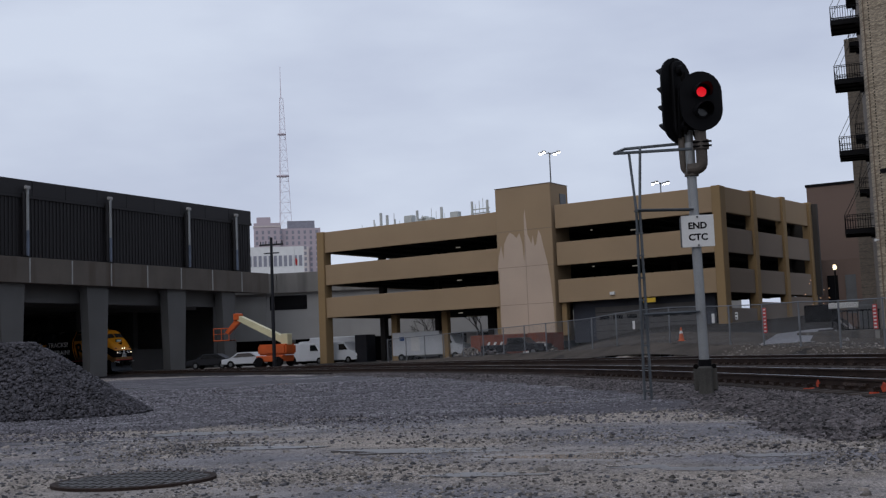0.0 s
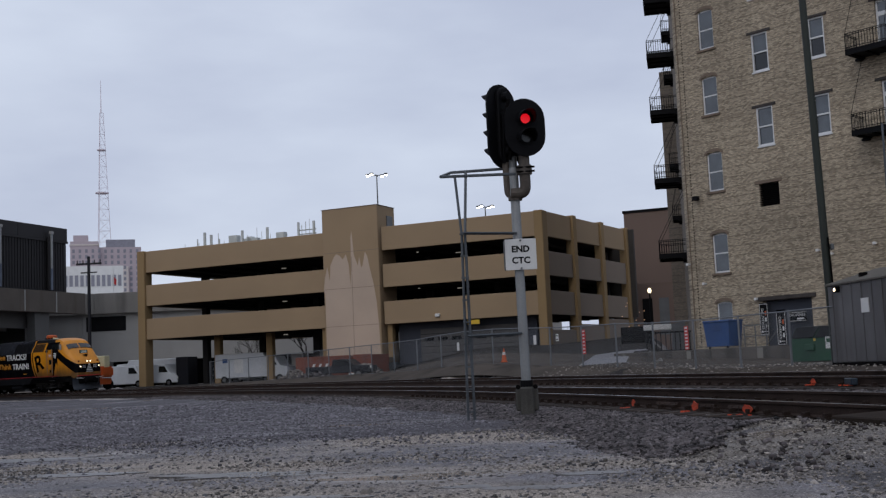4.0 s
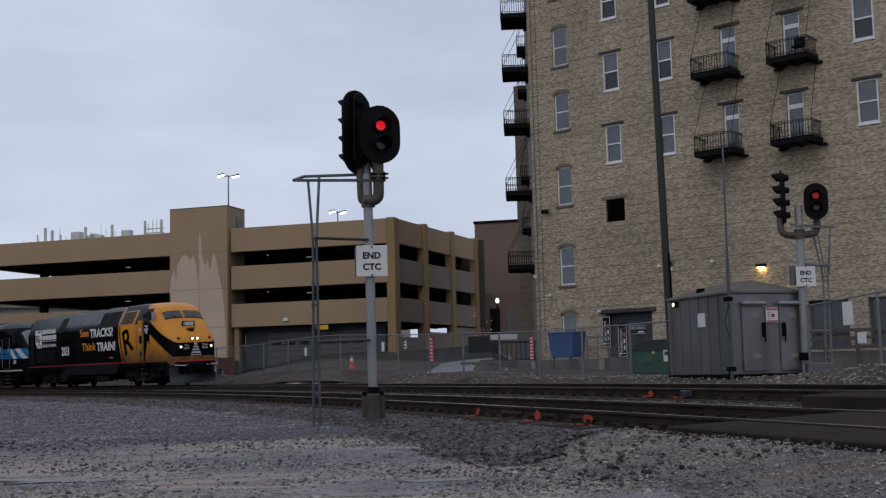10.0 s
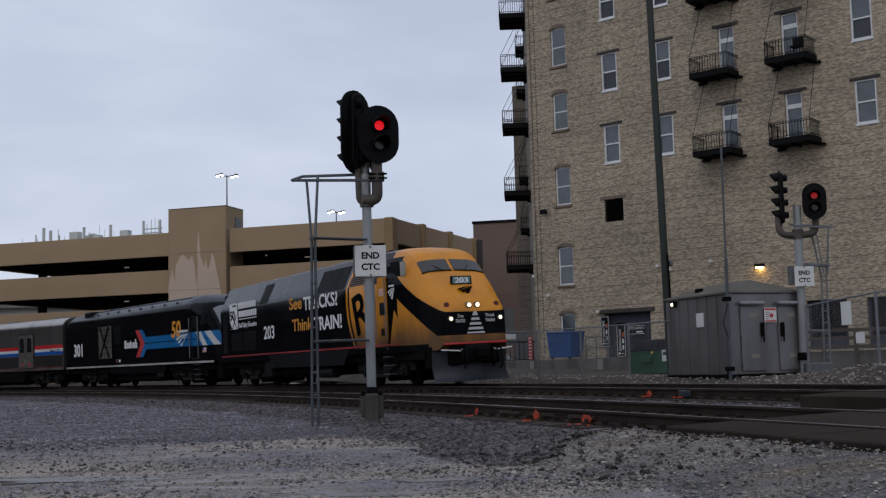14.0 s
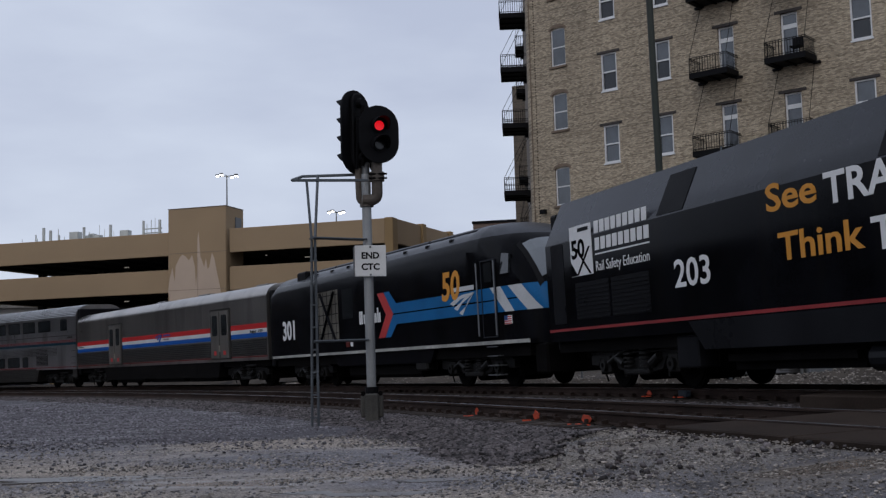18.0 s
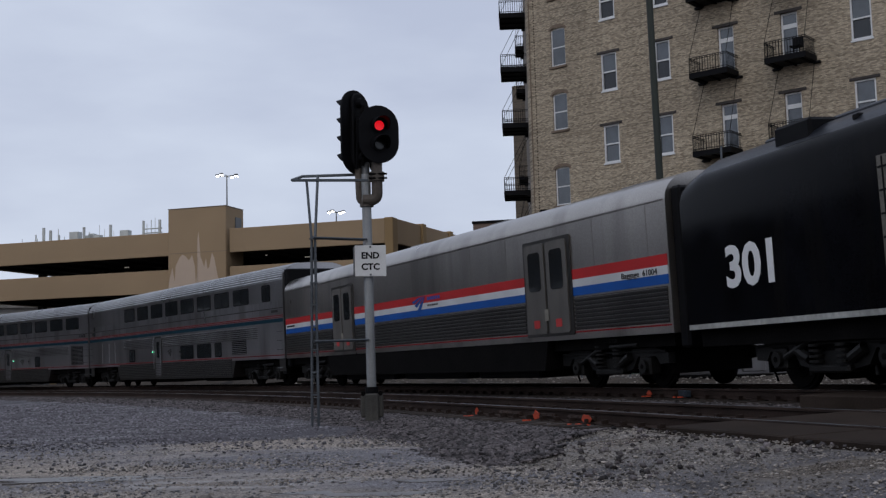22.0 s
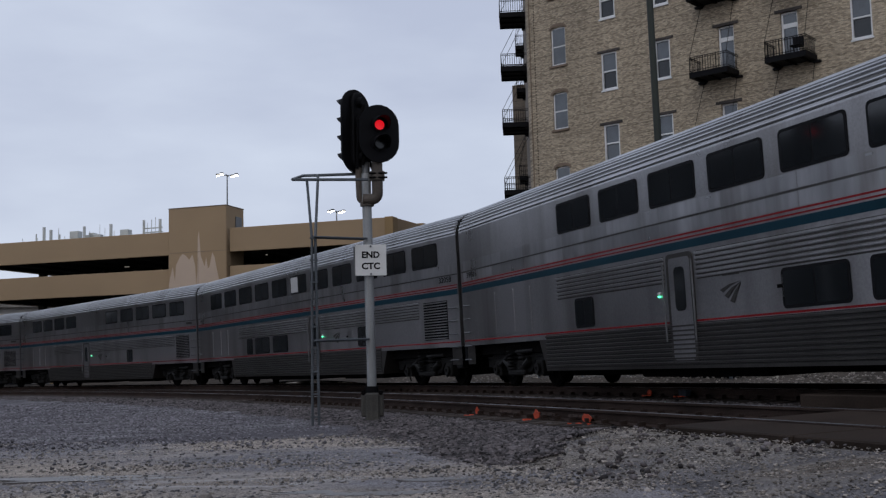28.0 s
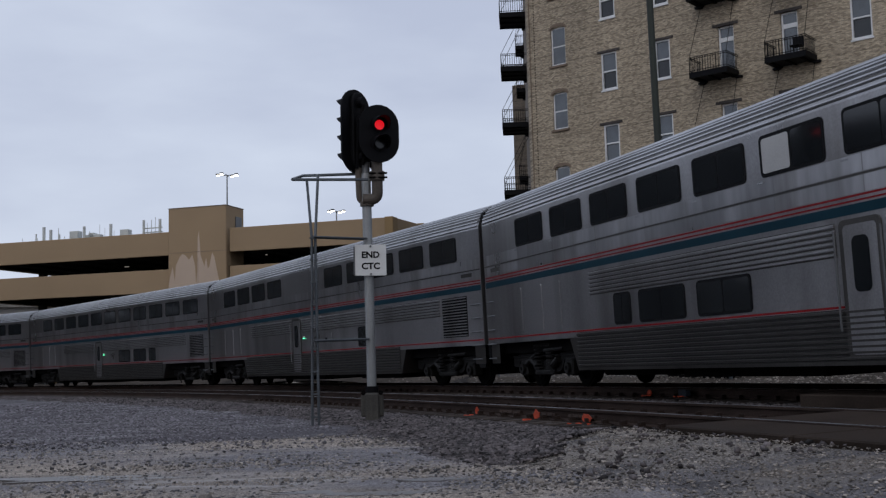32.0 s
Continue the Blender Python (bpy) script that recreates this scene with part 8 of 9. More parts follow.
    for v in bm.verts:
        v.co += Vector((X(18.98), -1.535, 2.8))
    for a, b in (((18.72, 2.42), (18.1, 3.0)), ((18.1, 2.42), (18.72, 3.0))):
        d = 0.045
        part("crossbuck", slab([(X(a[0] + d), a[1]), (X(a[0] - d), a[1]), (X(b[0] - d), b[1]), (X(b[0] + d), b[1])], -1.536, -1.53), M_LOCOBLACK, badge)
    part("corner_patch", slab([(X(19.03), 2.41), (X(18.72), 2.41), (X(19.03), 2.72)], -1.536, -1.53), M_LOCOBLACK, badge)
    part("year_bar", slab([(X(18.62), 3.36), (X(18.1), 3.36), (X(18.1), 3.44), (X(18.62), 3.44)], -1.536, -1.53), M_LOCOGREY, badge)
    part("lettering", bm, M_LOCOBLACK, badge)
    for k, (a, b) in enumerate(((17.84, 15.5), (17.84, 15.45))):
        for j in range(9):
            w = (a - b) / 9
            part("name_bar", slab([(X(a - j * w), 3.24 - k * 0.36), (X(a - j * w) + w * 0.75, 3.24 - k * 0.36), (X(a - j * w) + w * 0.85, 3.5 - k * 0.36), (X(a - j * w) + 0.02, 3.5 - k * 0.36)], -1.526, -1.52), M_TEXTW, badge)
    part("rule", slab([(X(17.84), 2.78), (X(15.5), 2.78), (X(15.5), 2.81), (X(17.84), 2.81)], -1.526, -1.52), M_TEXTW, badge)
    part("small_bar", slab([(X(7.5), 1.53), (X(7.0), 1.53), (X(7.0), 1.58), (X(7.5), 1.58)], -1.526, -1.52), M_GOLD, loco)
    fan_logo(loco, X(2.92), 2.72, 0.5, 1.5, M_TEXTW)
    fl = part("flag", slab(round_rect(X(3.5), X(3.2), 2.82, 3.02, 0.01), -1.54, -1.532), M_TEXTW, loco)
    for k in range(3):
        part("flag_stripe", boxes((X(3.5), X(3.2), -1.543, -1.54, 2.84 + k * 0.06, 2.87 + k * 0.06)), M_RED, fl)
    part("rear_diaphragm", bbox(X(20.75), X(20.4), -1.2, 1.2, 0.8, 4.0, 0.05), M_BLACK, loco)
    for ob in loco.children:  # the body's ride height on its trucks
        if not ob.name.startswith(("truck", "plough")):
            ob.matrix_basis = Matrix.Translation((0, 0, 0.07)) @ ob.matrix_basis
    return loco


def second_locomotive():
    L = 21.8
    loco = thing("second_locomotive", "black diesel locomotive with blue stripes, a red arrow and gold numerals", "locomotive", group="train")
    X = lambda u: L / 2 - u
    st = [(0.2, 1.0, 1.1, 1.7, 0.95, 1.85, 0.4), (0.28, 1.12, 1.1, 1.85, 1.0, 2.12, 0.5), (0.42, 1.22, 1.1, 2.0, 1.05, 2.42, 0.6), (0.65, 1.32, 1.1, 2.25, 1.1, 2.75, 0.75), (0.95, 1.39, 1.1, 2.5, 1.12, 3.12, 0.85), (1.3, 1.44, 1.1, 2.75, 1.12, 3.5, 0.9), (1.7, 1.47, 1.1, 2.95, 1.1, 3.84, 0.9),
          (2.1, 1.49, 1.1, 3.15, 1.1, 4.06, 0.9), (2.6, 1.5, 1.1, 3.3, 1.08, 4.22, 0.9), (3.2, 1.52, 1.1, 3.55, 1.05, 4.34, 0.9), (3.8, 1.52, 1.1, 3.6, 1.05, 4.36, 0.9), (4.0, 1.52, 1.1, 3.66, 1.1, 4.28, 0.85), (20.6, 1.52, 1.1, 3.66, 1.1, 4.28, 0.85), (21.4, 1.5, 1.1, 3.5, 1.0, 4.12, 0.85)]
    PL = {"a": ((0, 2.57), (22, 2.57)), "b": ((0, 1.92), (22, 1.92)), "c": ((3.3, 1.0), (3.3, 4.4)), "d": ((0, 3.92), (22, 3.92)), "s1": ((2.66, 2.57), (1.92, 1.92)), "s2": ((2.1, 2.57), (1.5, 1.92)),
          "s3": ((1.75, 2.57), (0.95, 1.92)), "s4": ((1.15, 2.57), (0.45, 1.92)), "e": ((0, 2.22), (22, 2.22)), "f": ((0, 2.255), (22, 2.255))}

    def paint(u, y, z, n):
        BLK, BLU, WHT, GRY = 0, 1, 2, 3
        if u < 3.3 and 1.92 < z < 2.57 and y > 0.9:
            left = lambda k: below(*PL[k], u, z)
            if below(*PL["s1"], u, z) != below(*PL["s2"], u, z) or below(*PL["s3"], u, z) != below(*PL["s4"], u, z):
                return WHT
            return BLK if 2.22 < z < 2.255 and u > 1.2 else BLU
        return GRY if z > 3.92 else BLK

    soften(part("body", mirror_u(cut_and_paint(loco_skin(st, L), PL.values(), paint), L), [M_LOCOBLACK, M_STRIPE_B, M_STRIPE_W, M_ROOFGREY], loco, "black body with a raked nose"))
    y = 1.52
    for z0, z1 in ((1.93, 2.22), (2.26, 2.56)):
        part("blue_stripe", slab([(X(9.3), z0), (X(3.3), z0), (X(3.3), z1), (X(9.3), z1)] if z0 < 2 else [(X(9.3), z0), (X(3.3), z0), (X(3.3), z1), (X(9.3), z1)], -y - 0.005, -y), M_STRIPE_B, loco)
    part("blue_arrow", slab([(X(9.62), 2.95), (X(9.2), 2.95), (X(8.7), 2.56), (X(8.7), 2.26), (X(8.95), 2.26)], -y - 0.006, -y), M_STRIPE_B, loco)
    part("blue_arrow", slab([(X(9.62), 1.55), (X(9.2), 1.55), (X(8.7), 1.93), (X(8.7), 2.22), (X(8.95), 2.22)][::-1], -y - 0.006, -y), M_STRIPE_B, loco)
    part("red_arrow", slab([(X(10.16), 2.95), (X(9.64), 2.95), (X(8.93), 2.25), (X(9.64), 1.55), (X(10.16), 1.55), (X(9.5), 2.25)], -y - 0.009, -y), M_RED, loco, "red arrowhead")
    for k, (a, w, h) in enumerate(((11.76, 0.13, 0.42), (11.6, 0.13, 0.42), (11.38, 0.1, 0.3), (11.24, 0.1, 0.3), (11.1, 0.1, 0.3), (10.94, 0.11, 0.4), (10.76, 0.13, 0.3), (10.55, 0.12, 0.3), (10.4, 0.12, 0.3), (10.22, 0.11, 0.46), (10.07, 0.11, 0.3))):
        part("name_bar", slab([(X(a), 2.05), (X(a - w), 2.05), (X(a - w), 2.05 + h), (X(a), 2.05 + h)], -y - 0.005, -y), M_TEXTW, loco)
    lettering(loco, "301", 19.9, 1.82, 1.46, 0.98, M_TEXTW, y, 0, 0.03, L)
    lettering(loco, "50", 5.45, 2.42, 1.1, 1.08, M_GOLD, y + 0.006, 0.12, 0.03, L)
    for k, (u0, z0) in enumerate(((4.95, 2.30), (4.72, 2.16), (4.42, 2.02))):
        part("logo_stroke", slab([(X(u0), z0), (X(u0 - 0.42), z0 + 0.14), (X(u0 - 0.75 + k * 0.1), z0 + 0.2 + k * 0.05), (X(3.45), 2.53), (X(3.55), 2.5 - k * 0.01), (X(u0 - 0.62 + k * 0.1), z0 + 0.08 + k * 0.04), (X(u0 - 0.2), z0 - 0.07)], -y - 0.012 - k * 0.001, -y - 0.005), M_STRIPE_W, loco)
    part("name_bar", slab([(X(4.7), 2.6), (X(3.5), 2.6), (X(3.5), 2.72), (X(4.7), 2.72)], -y - 0.008, -y), M_STRIPE_W, loco)
    for sg in (-1, 1):
        part("white_sill", boxes((X(21.3), X(0.7), min(sg * 1.515, sg * 1.54), max(sg * 1.515, sg * 1.54), 1.12, 1.21)), M_SILLW, loco)
    part("lower_body", slab([(X(6.2), 1.1), (X(6.5), 0.72), (X(14.0), 0.72), (X(14.4), 1.1)], -1.48, 1.48), M_LOCOBLACK, loco)
    part("equipment_box", bbox(X(7.6), X(6.8), -1.47, -1.1, 0.5, 0.95, 0.05), M_TRUCK, loco)
    part("tank", bbox(X(13.5), X(7.5), -1.3, 1.3, 0.3, 0.75, 0.1), M_DARK, loco)
    part("underframe", boxes((X(21.2), X(1.0), -1.35, 1.35, 0.8, 1.12)), M_DARK, loco)
    # Light coming through the dirty screen is put into its pale colour.
    win = part("engine_window", slab([(X(15.7), 1.6), (X(13.7), 1.6), (X(13.7), 3.35), (X(15.7), 3.35)], -y - 0.012, -y), mat("dirty_backlit_screen", (0.12, 0.11, 0.092), 0.35, var=0.5, scale=2), loco, "screened intake behind an X brace")
    part("x_brace", rods(((X(15.4), -1.55, 1.65), (X(14.0), -1.55, 3.3), 0.06, 4), ((X(15.4), -1.55, 3.3), (X(14.0), -1.55, 1.65), 0.06, 4)), M_LOCOBLACK, win)
    for k in range(5):
        part("bar", boxes((X(15.6 - k * 0.42), X(15.57 - k * 0.42), -1.54, -1.53, 1.62, 3.33)), M_BLACK, win)
        part("crossbar", boxes((X(15.68), X(13.72), -1.541, -1.531, 1.85 + k * 0.33, 1.88 + k * 0.33)), M_BLACK, win)
    part("side_window", slab(round_rect(X(13.3), X(12.3), 2.3, 3.3, 0.04), -y - 0.006, -y), M_GLASS, loco)
    cw = bmesh.new()
    prism(cw, [(X(2.05), -0.28), (X(1.6), -0.28), (X(1.66), 0.22), (X(2.05), 0.26)], -0.02, 0.05)
    bmesh.ops.recalc_face_normals(cw, faces=cw.faces[:])
    part("cab_window", cw, M_GLASS, loco).matrix_basis = pose(0, -1.46, 3.15, -9)
    dr = part("cab_door", boxes((X(3.08), X(3.05), -y - 0.008, -y + 0.02, 1.3, 3.3), (X(2.33), X(2.3), -y - 0.008, -y + 0.02, 1.3, 3.3), (X(3.08), X(2.3), -y - 0.008, -y + 0.02, 3.27, 3.3), (X(3.08), X(2.3), -y - 0.008, -y + 0.02, 1.3, 1.33)), M_ROOFGREY, loco, "flush cab door edged by a dark seam")
    part("door_window", slab(round_rect(X(2.9), X(2.48), 2.72, 3.22, 0.05), -y - 0.008, -y + 0.02), M_GLASS, dr)
    for u in (2.22, 3.18):
        part("grab_rail", rods(((X(u), -1.6, 1.35), (X(u), -1.6, 3.25), 0.02, 6)), M_GALV, dr)
    bm = bmesh.new()
    for k in range(4):
        box(bm, X(3.0), X(2.4), -1.5, -1.25, 0.33 + k * 0.24, 0.36 + k * 0.24)
    part("steps", bm, M_STEEL, loco)
    part("windscreen", nose_plate(st, X, lambda yy: 0.72, lambda yy: 1.6, -1.08, 1.08, 0.03, 10), M_WSCREEN, loco, "raked windscreen with the sky's reflection in its pale colour")
    for sg in (-1, 1):
        part("screen_pillar", nose_plate(st, X, lambda yy: 0.62, lambda yy: 1.7, sg * 1.08, sg * 1.2, 0.032, 2), M_BLACK, loco)
    fl = part("flag", slab(round_rect(X(1.98), X(1.62), 1.6, 1.82, 0.01), -1.486, -1.46), M_TEXTW, loco)
    for k in range(4):
        part("flag_stripe", boxes((X(1.98), X(1.62), -1.49, -1.486, 1.61 + k * 0.055, 1.637 + k * 0.055)), M_RED, fl)
    part("flag_canton", boxes((X(1.98), X(1.82), -1.494, -1.49, 1.71, 1.82)), M_BLUE, fl)
    for u in (5.5, 9.5, 13.5, 17.5):
        part("roof_hatch", bbox(X(u + 1.95), X(u - 1.95), -0.85, 0.85, 4.2, 4.32, 0.04), M_ROOFGREY, loco)
    for k in range(9):
        part("roof_bolt", bbox(X(5.2 + k * 1.6), X(5.05 + k * 1.6), -1.34, -1.2, 4.0, 4.1, 0.02), M_BLACK, loco)
    part("roof_notch", bbox(X(18.4), X(17.4), -1.36, 1.36, 3.92, 4.3, 0.05), M_BLACK, loco)
    part("pilot", bbox(X(0.9), X(0.3), -1.3, 1.3, 0.35, 1.1, 0.05), M_DARK, loco)
    part("coupler", boxes((X(0.4), X(-0.3), -0.2, 0.2, 0.65, 1.0)), M_DARK, loco)
    part("tail_marker", bbox(X(13.0), X(12.72), -1.56, -1.52, 1.34, 1.52, 0.01), M_MARKRED, loco)
    part("notice", bbox(X(12.62), X(12.42), -1.54, -1.52, 1.36, 1.5, 0.004), M_TEXTW, loco)
    part("rear_diaphragm", bbox(X(21.8), X(21.4), -1.0, 1.0, 1.0, 3.9, 0.05), M_BLACK, loco)
    for u in (4.3, 17.6):
        wheel_truck(loco, X(u), 2.75, 0.53, True)
    return loco


# ---- the train's run ----
RUN = (5.012, -111.6483, 0.9113, 1.7322, -1.3528)  # the nose's place along the line, a polynomial in (t - 16) / 16


def nose_at(t):
    k = (t - 16) / 16
    return sum(c * k ** i for i, c in enumerate(RUN))


def vehicle_pose(t, u_mid, centres):
    s = nose_at(t) + u_mid
    pf, pr = line(s - centres / 2), line(s + centres / 2)
    x = (pf - pr).normalized()
    a = np.interp(s, _g, _h)
    b = radians(BANK)
    up = Vector((-math.cos(a) * math.sin(b), -math.sin(a) * math.sin(b), math.cos(b)))
    y = up.cross(x).normalized()
    z = x.cross(y)
    p = (pf + pr) / 2
    return Matrix(((x.x, y.x, z.x, p.x), (x.y, y.y, z.y, p.y), (x.z, y.z, z.z, p.z), (0, 0, 0, 1)))


TRAIN = []
TRAIN.append((lead_locomotive(), 10.5, 12.8))
TRAIN.append((second_locomotive(), 21.0 + 10.9, 13.3))
TRAIN.append((baggage_car(), 42.8 + 13.0, 19.8))
def row(first, count, pitch=2.045, wide=1.62):
    return [(first + pitch * i, first + pitch * i + wide) for i in range(count)]


SL = [
    dict(upper=[(1.38, 2.2)] + row(3.46, 8), lower=[(17.88, 18.76), (9.8, 11.42), (7.68, 9.36), (6.5, 7.28)], door=14.4,
         grilles=[(3.88, 5.38, 1.37, 2.46)], rear="39015", led=-1, label="silver two-deck sleeping car with grey fluted sides"),
    dict(upper=row(1.38, 11), lower=[(17.86, 18.58), (15.82, 17.54), (13.75, 15.42), (6.48, 7.2)], door=11.0,
         grilles=[(0.94, 2.4, 1.34, 2.43)], closed=(5,), front="32058", label="silver two-deck sleeping car with one pale curtain drawn"),
    dict(upper=row(1.54, 5) + row(15.8, 4, 1.95), lower=[(7.84, 8.58)], door=14.3,
         grilles=[(1.1, 2.55, 1.37, 2.46)], label="silver two-deck dining car with a gap in its window row"),
    dict(upper=row(1.28, 11, 2.02), lower=[(9.54, 11.08), (7.48, 9.1), (6.28, 7.12)], door=13.95,
         grilles=[(0.82, 2.28, 1.40, 2.40)], label="silver two-deck coach with a long row of windows"),
    dict(upper=row(1.28, 11, 2.02), lower=[(9.54, 11.08), (7.48, 9.1), (6.28, 7.12)], door=13.95,
         grilles=[(0.82, 2.28, 1.40, 2.40)], label="silver two-deck coach at the train's rear"),
]
for i, spec in enumerate(SL):
    TRAIN.append((superliner(**spec), 68.8 + 25.91 * i + 12.95, 18.1))
# ---- parking ground behind the fence, asphalt road and grade crossing ----
M_WETLOT = mat("wet_parking_concrete", (0.036, 0.033, 0.031), 0.75, spec=0.02, var=0.3, scale=0.35, grain=30, bump=0.1, rough_var=0.22)
verts, faces = [], []
bs, rs = list(np.linspace(-23, 3.2, 40)), list(np.linspace(40, 118, 44))
for r in rs:
    for b in bs:
        x, y = r * math.sin(radians(b)), r * math.cos(radians(b))
        verts.append((x, y, ground_z(x, y) + 0.05))
n = len(bs)
for j in range(len(rs) - 1):
    for i in range(n - 1):
        q = (j * n + i, j * n + i + 1, (j + 1) * n + i + 1, (j + 1) * n + i)
        if any(line_coords(*verts[v][:2])[1] < -5.2 for v in q):
            faces.append(q)
me = bpy.data.meshes.new("parking_pavement")
me.from_pydata(verts, [], faces)
me.materials.append(M_WETLOT)
tagged(new("parking_pavement", me), "wet parking lot pavement rising to a garage", "pavement", kind="structure")
# brown trodden dirt between the far track and the buildings
M_TRACKDIRT = mat("brown_trackside_dirt", (0.072, 0.061, 0.052), 0.95, var=0.35, scale=1.2, grain=40, bump=0.6, dist=0.02, spec=0.08)
dv, df = [], []
dss, dll = np.arange(-30, 82, 1.0), np.arange(-14.1, -4.0, 0.7)
for s in dss:
    a = np.interp(s, _g, _h)
    for l in dll:
        x, y = np.interp(s, _g, _X) - math.cos(a) * l, np.interp(s, _g, _Y) - math.sin(a) * l
        dv.append((x, y, ground_z(x, y) + 0.06))
m_ = len(dll)
for j in range(len(dss) - 1):
    for i in range(m_ - 1):
        df.append((j * m_ + i, j * m_ + i + 1, (j + 1) * m_ + i + 1, (j + 1) * m_ + i))
dm = bpy.data.meshes.new("trackside_dirt")
dm.from_pydata(dv, [], df)
dm.materials.append(M_TRACKDIRT)
tagged(new("trackside_dirt", dm), "brown dirt and gravel strip beyond the far track", "ground", kind="structure")
patch = []
for b, r in ((-0.9, 51.5), (1.2, 52.5), (3.2, 53), (3.1, 60), (2.4, 69), (1.6, 68), (-0.05, 63)):
    x, y = r * math.sin(radians(b)), r * math.cos(radians(b))
    patch.append((x, y))
bm = bmesh.new()
bm.faces.new([bm.verts.new((x, y, ground_z(x, y) + 0.075)) for x, y in patch])
tagged(part("pale_apron", bm, mat("pale_wet_concrete", (0.11, 0.107, 0.115), 0.35, var=0.15, scale=0.4)), "pale wet concrete apron of a driveway", "pavement", kind="structure")

road = thing("crossing_road", "cracked wet asphalt road at a grade crossing", "road", kind="structure")
bm = bmesh.new()
edge = [(2.5, -12), (2.4, 7.0), (2.4, 9.0), (2.75, 9.8), (3.5, 10.5), (4.6, 11.2), (5.6, 11.6), (16, 8.0), (16, -12)]
bm.faces.new([bm.verts.new((x, y, -0.415)) for x, y in edge])
part("asphalt", bm, M_ASPH, road)
for k in range(7):
    y = 11.2 - k * 1.9
    part("crack", slab([(2.8 + k * 0.1, y), (5.2, y + 0.25), (8.0, y - 0.1), (8.0, y - 0.14), (5.2, y + 0.2), (2.8 + k * 0.1, y - 0.04)], -0.413, -0.410, "z"), M_BLACK, road)


def crossing_panel(at, s0, s1, l0, l1, dz):
    bm = bmesh.new()
    tops, bots = [], []
    for s, l in ((s0, l0), (s1, l0), (s1, l1), (s0, l1)):
        p = at(s, l, dz)
        tops.append(bm.verts.new(p))
        bots.append(bm.verts.new((p.x, p.y, p.z - 0.22)))
    bm.faces.new(tops)
    bm.faces.new(bots[::-1])
    for i in range(4):
        bm.faces.new((tops[i], bots[i], bots[(i + 1) % 4], tops[(i + 1) % 4]))
    bmesh.ops.recalc_face_normals(bm, faces=bm.faces[:])
    return bevelled(bm, 0.015)


cross = thing("grade_crossing", "worn concrete panels of a grade crossing between the rails", "grade crossing", kind="structure")
for at, s_hi in ((near, -1.65), (line, 2.1)):
    for l0, l1 in ((0.84, 1.75), (-0.66, 0.66), (-1.75, -0.84)):
        for k in range(6):
            b = s_hi - k * 2.5
            part("panel", crossing_panel(at, b - 2.46, b, l0, l1, -0.012), M_PANEL, cross)

# rail joint with its cable box, orange marks on ties
jb = thing("rail_joint_box", "dark blue cable box beside a rail joint", "cable box", Matrix.Translation(line(6.9, 0.86, -0.06)))
part("body", bbox(-0.06, 0.06, -0.32, 0.32, -0.1, 0.03, 0.015), mat("dark_blue_plate", (0.01, 0.018, 0.028), 0.6), jb)
random.seed(31)
M_RUSTMARK = mat("faded_orange_paint", (0.40, 0.05, 0.018), 0.8, var=0.5, scale=8)
def paint_mark(at, s, l, z, w, hgt, label):
    """A ragged splash of orange paint on a rail's side, and drips on the stones under it."""
    a = float(np.interp(s, _g, _h))
    c = thing("paint_mark", label, "paint mark", Matrix.LocRotScale(at(s, l, z), Euler((0, 0, a - math.pi / 2)), None))
    ring = [(w * random.uniform(0.55, 1.2) * math.cos(b), hgt * random.uniform(0.5, 1.2) * math.sin(b)) for b in np.linspace(0, 5.7, 11)]
    part("splash", slab(ring, -0.006, 0.006), M_RUSTMARK, c)
    for k in range(5):
        x, y = random.uniform(-w, w) * 1.2, -random.uniform(0.03, 0.22)
        part("spatter", slab([(x + 0.05 * random.uniform(0.4, 1.3) * math.cos(b), y + 0.03 * random.uniform(0.4, 1.3) * math.sin(b)) for b in np.linspace(0, 5.5, 6)], -hgt - 0.01, -hgt + 0.012, "z"), M_RUSTMARK, c)
    return c


for s, w in ((6.84, 0.10), (4.2, 0.17), (2.34, 0.16)):
    paint_mark(near, s, 0.86, -0.12, w, 0.075, "orange paint splash on the side of a rail")
for s in (8.24, 6.84):
    paint_mark(line, s, 0.86, -0.1, 0.12, 0.06, "faded orange paint on the far track's rail")
for k in range(3):
    s = 2.2 + k * 1.4
    p, q = near(s, 0.78, -0.12), near(s + 0.9, 0.78, -0.12)
    j = thing("joint_bar", "rusty joint bar bolted to a rail", "joint bar")
    bm = rods(((*p,), (*q,), 0.045, 6))
    part("bar", bm, M_RAIL, j)
    for i in range(4):
        c = p.lerp(q, (i + 0.5) / 4)
        part("bolt", boxes((c.x - 0.03, c.x + 0.03, c.y - 0.06, c.y, c.z - 0.03, c.z + 0.03)), M_RAIL, j)

# round iron grate in the lot
M_GRATE = mat("worn_grate_iron", (0.075, 0.07, 0.068), 0.55, 0.3, var=0.3, scale=6)
gr = thing("storm_grate", "round iron storm drain grate set in gravel", "grate", Matrix.Translation((-5.44, 9.0, -0.505)))
part("ring", loft([[(r * math.cos(a), r * math.sin(a), z) for a in np.linspace(0, 2 * math.pi, 40, endpoint=False)] for r, z in ((0.70, -0.03), (0.70, 0.012), (0.63, 0.012), (0.63, -0.03))], True, False), M_RAIL, gr)
for k in range(-7, 8):
    c = k * 0.084
    h = math.sqrt(max(0.01, 0.64 ** 2 - c * c))
    part("bar", boxes((c - 0.017, c + 0.017, -h, h, -0.03, 0.012)), M_GRATE, gr)
    if k % 3 == 0:
        part("cross_bar", boxes((-h, h, c - 0.02, c + 0.02, -0.028, 0.016)), M_GRATE, gr)
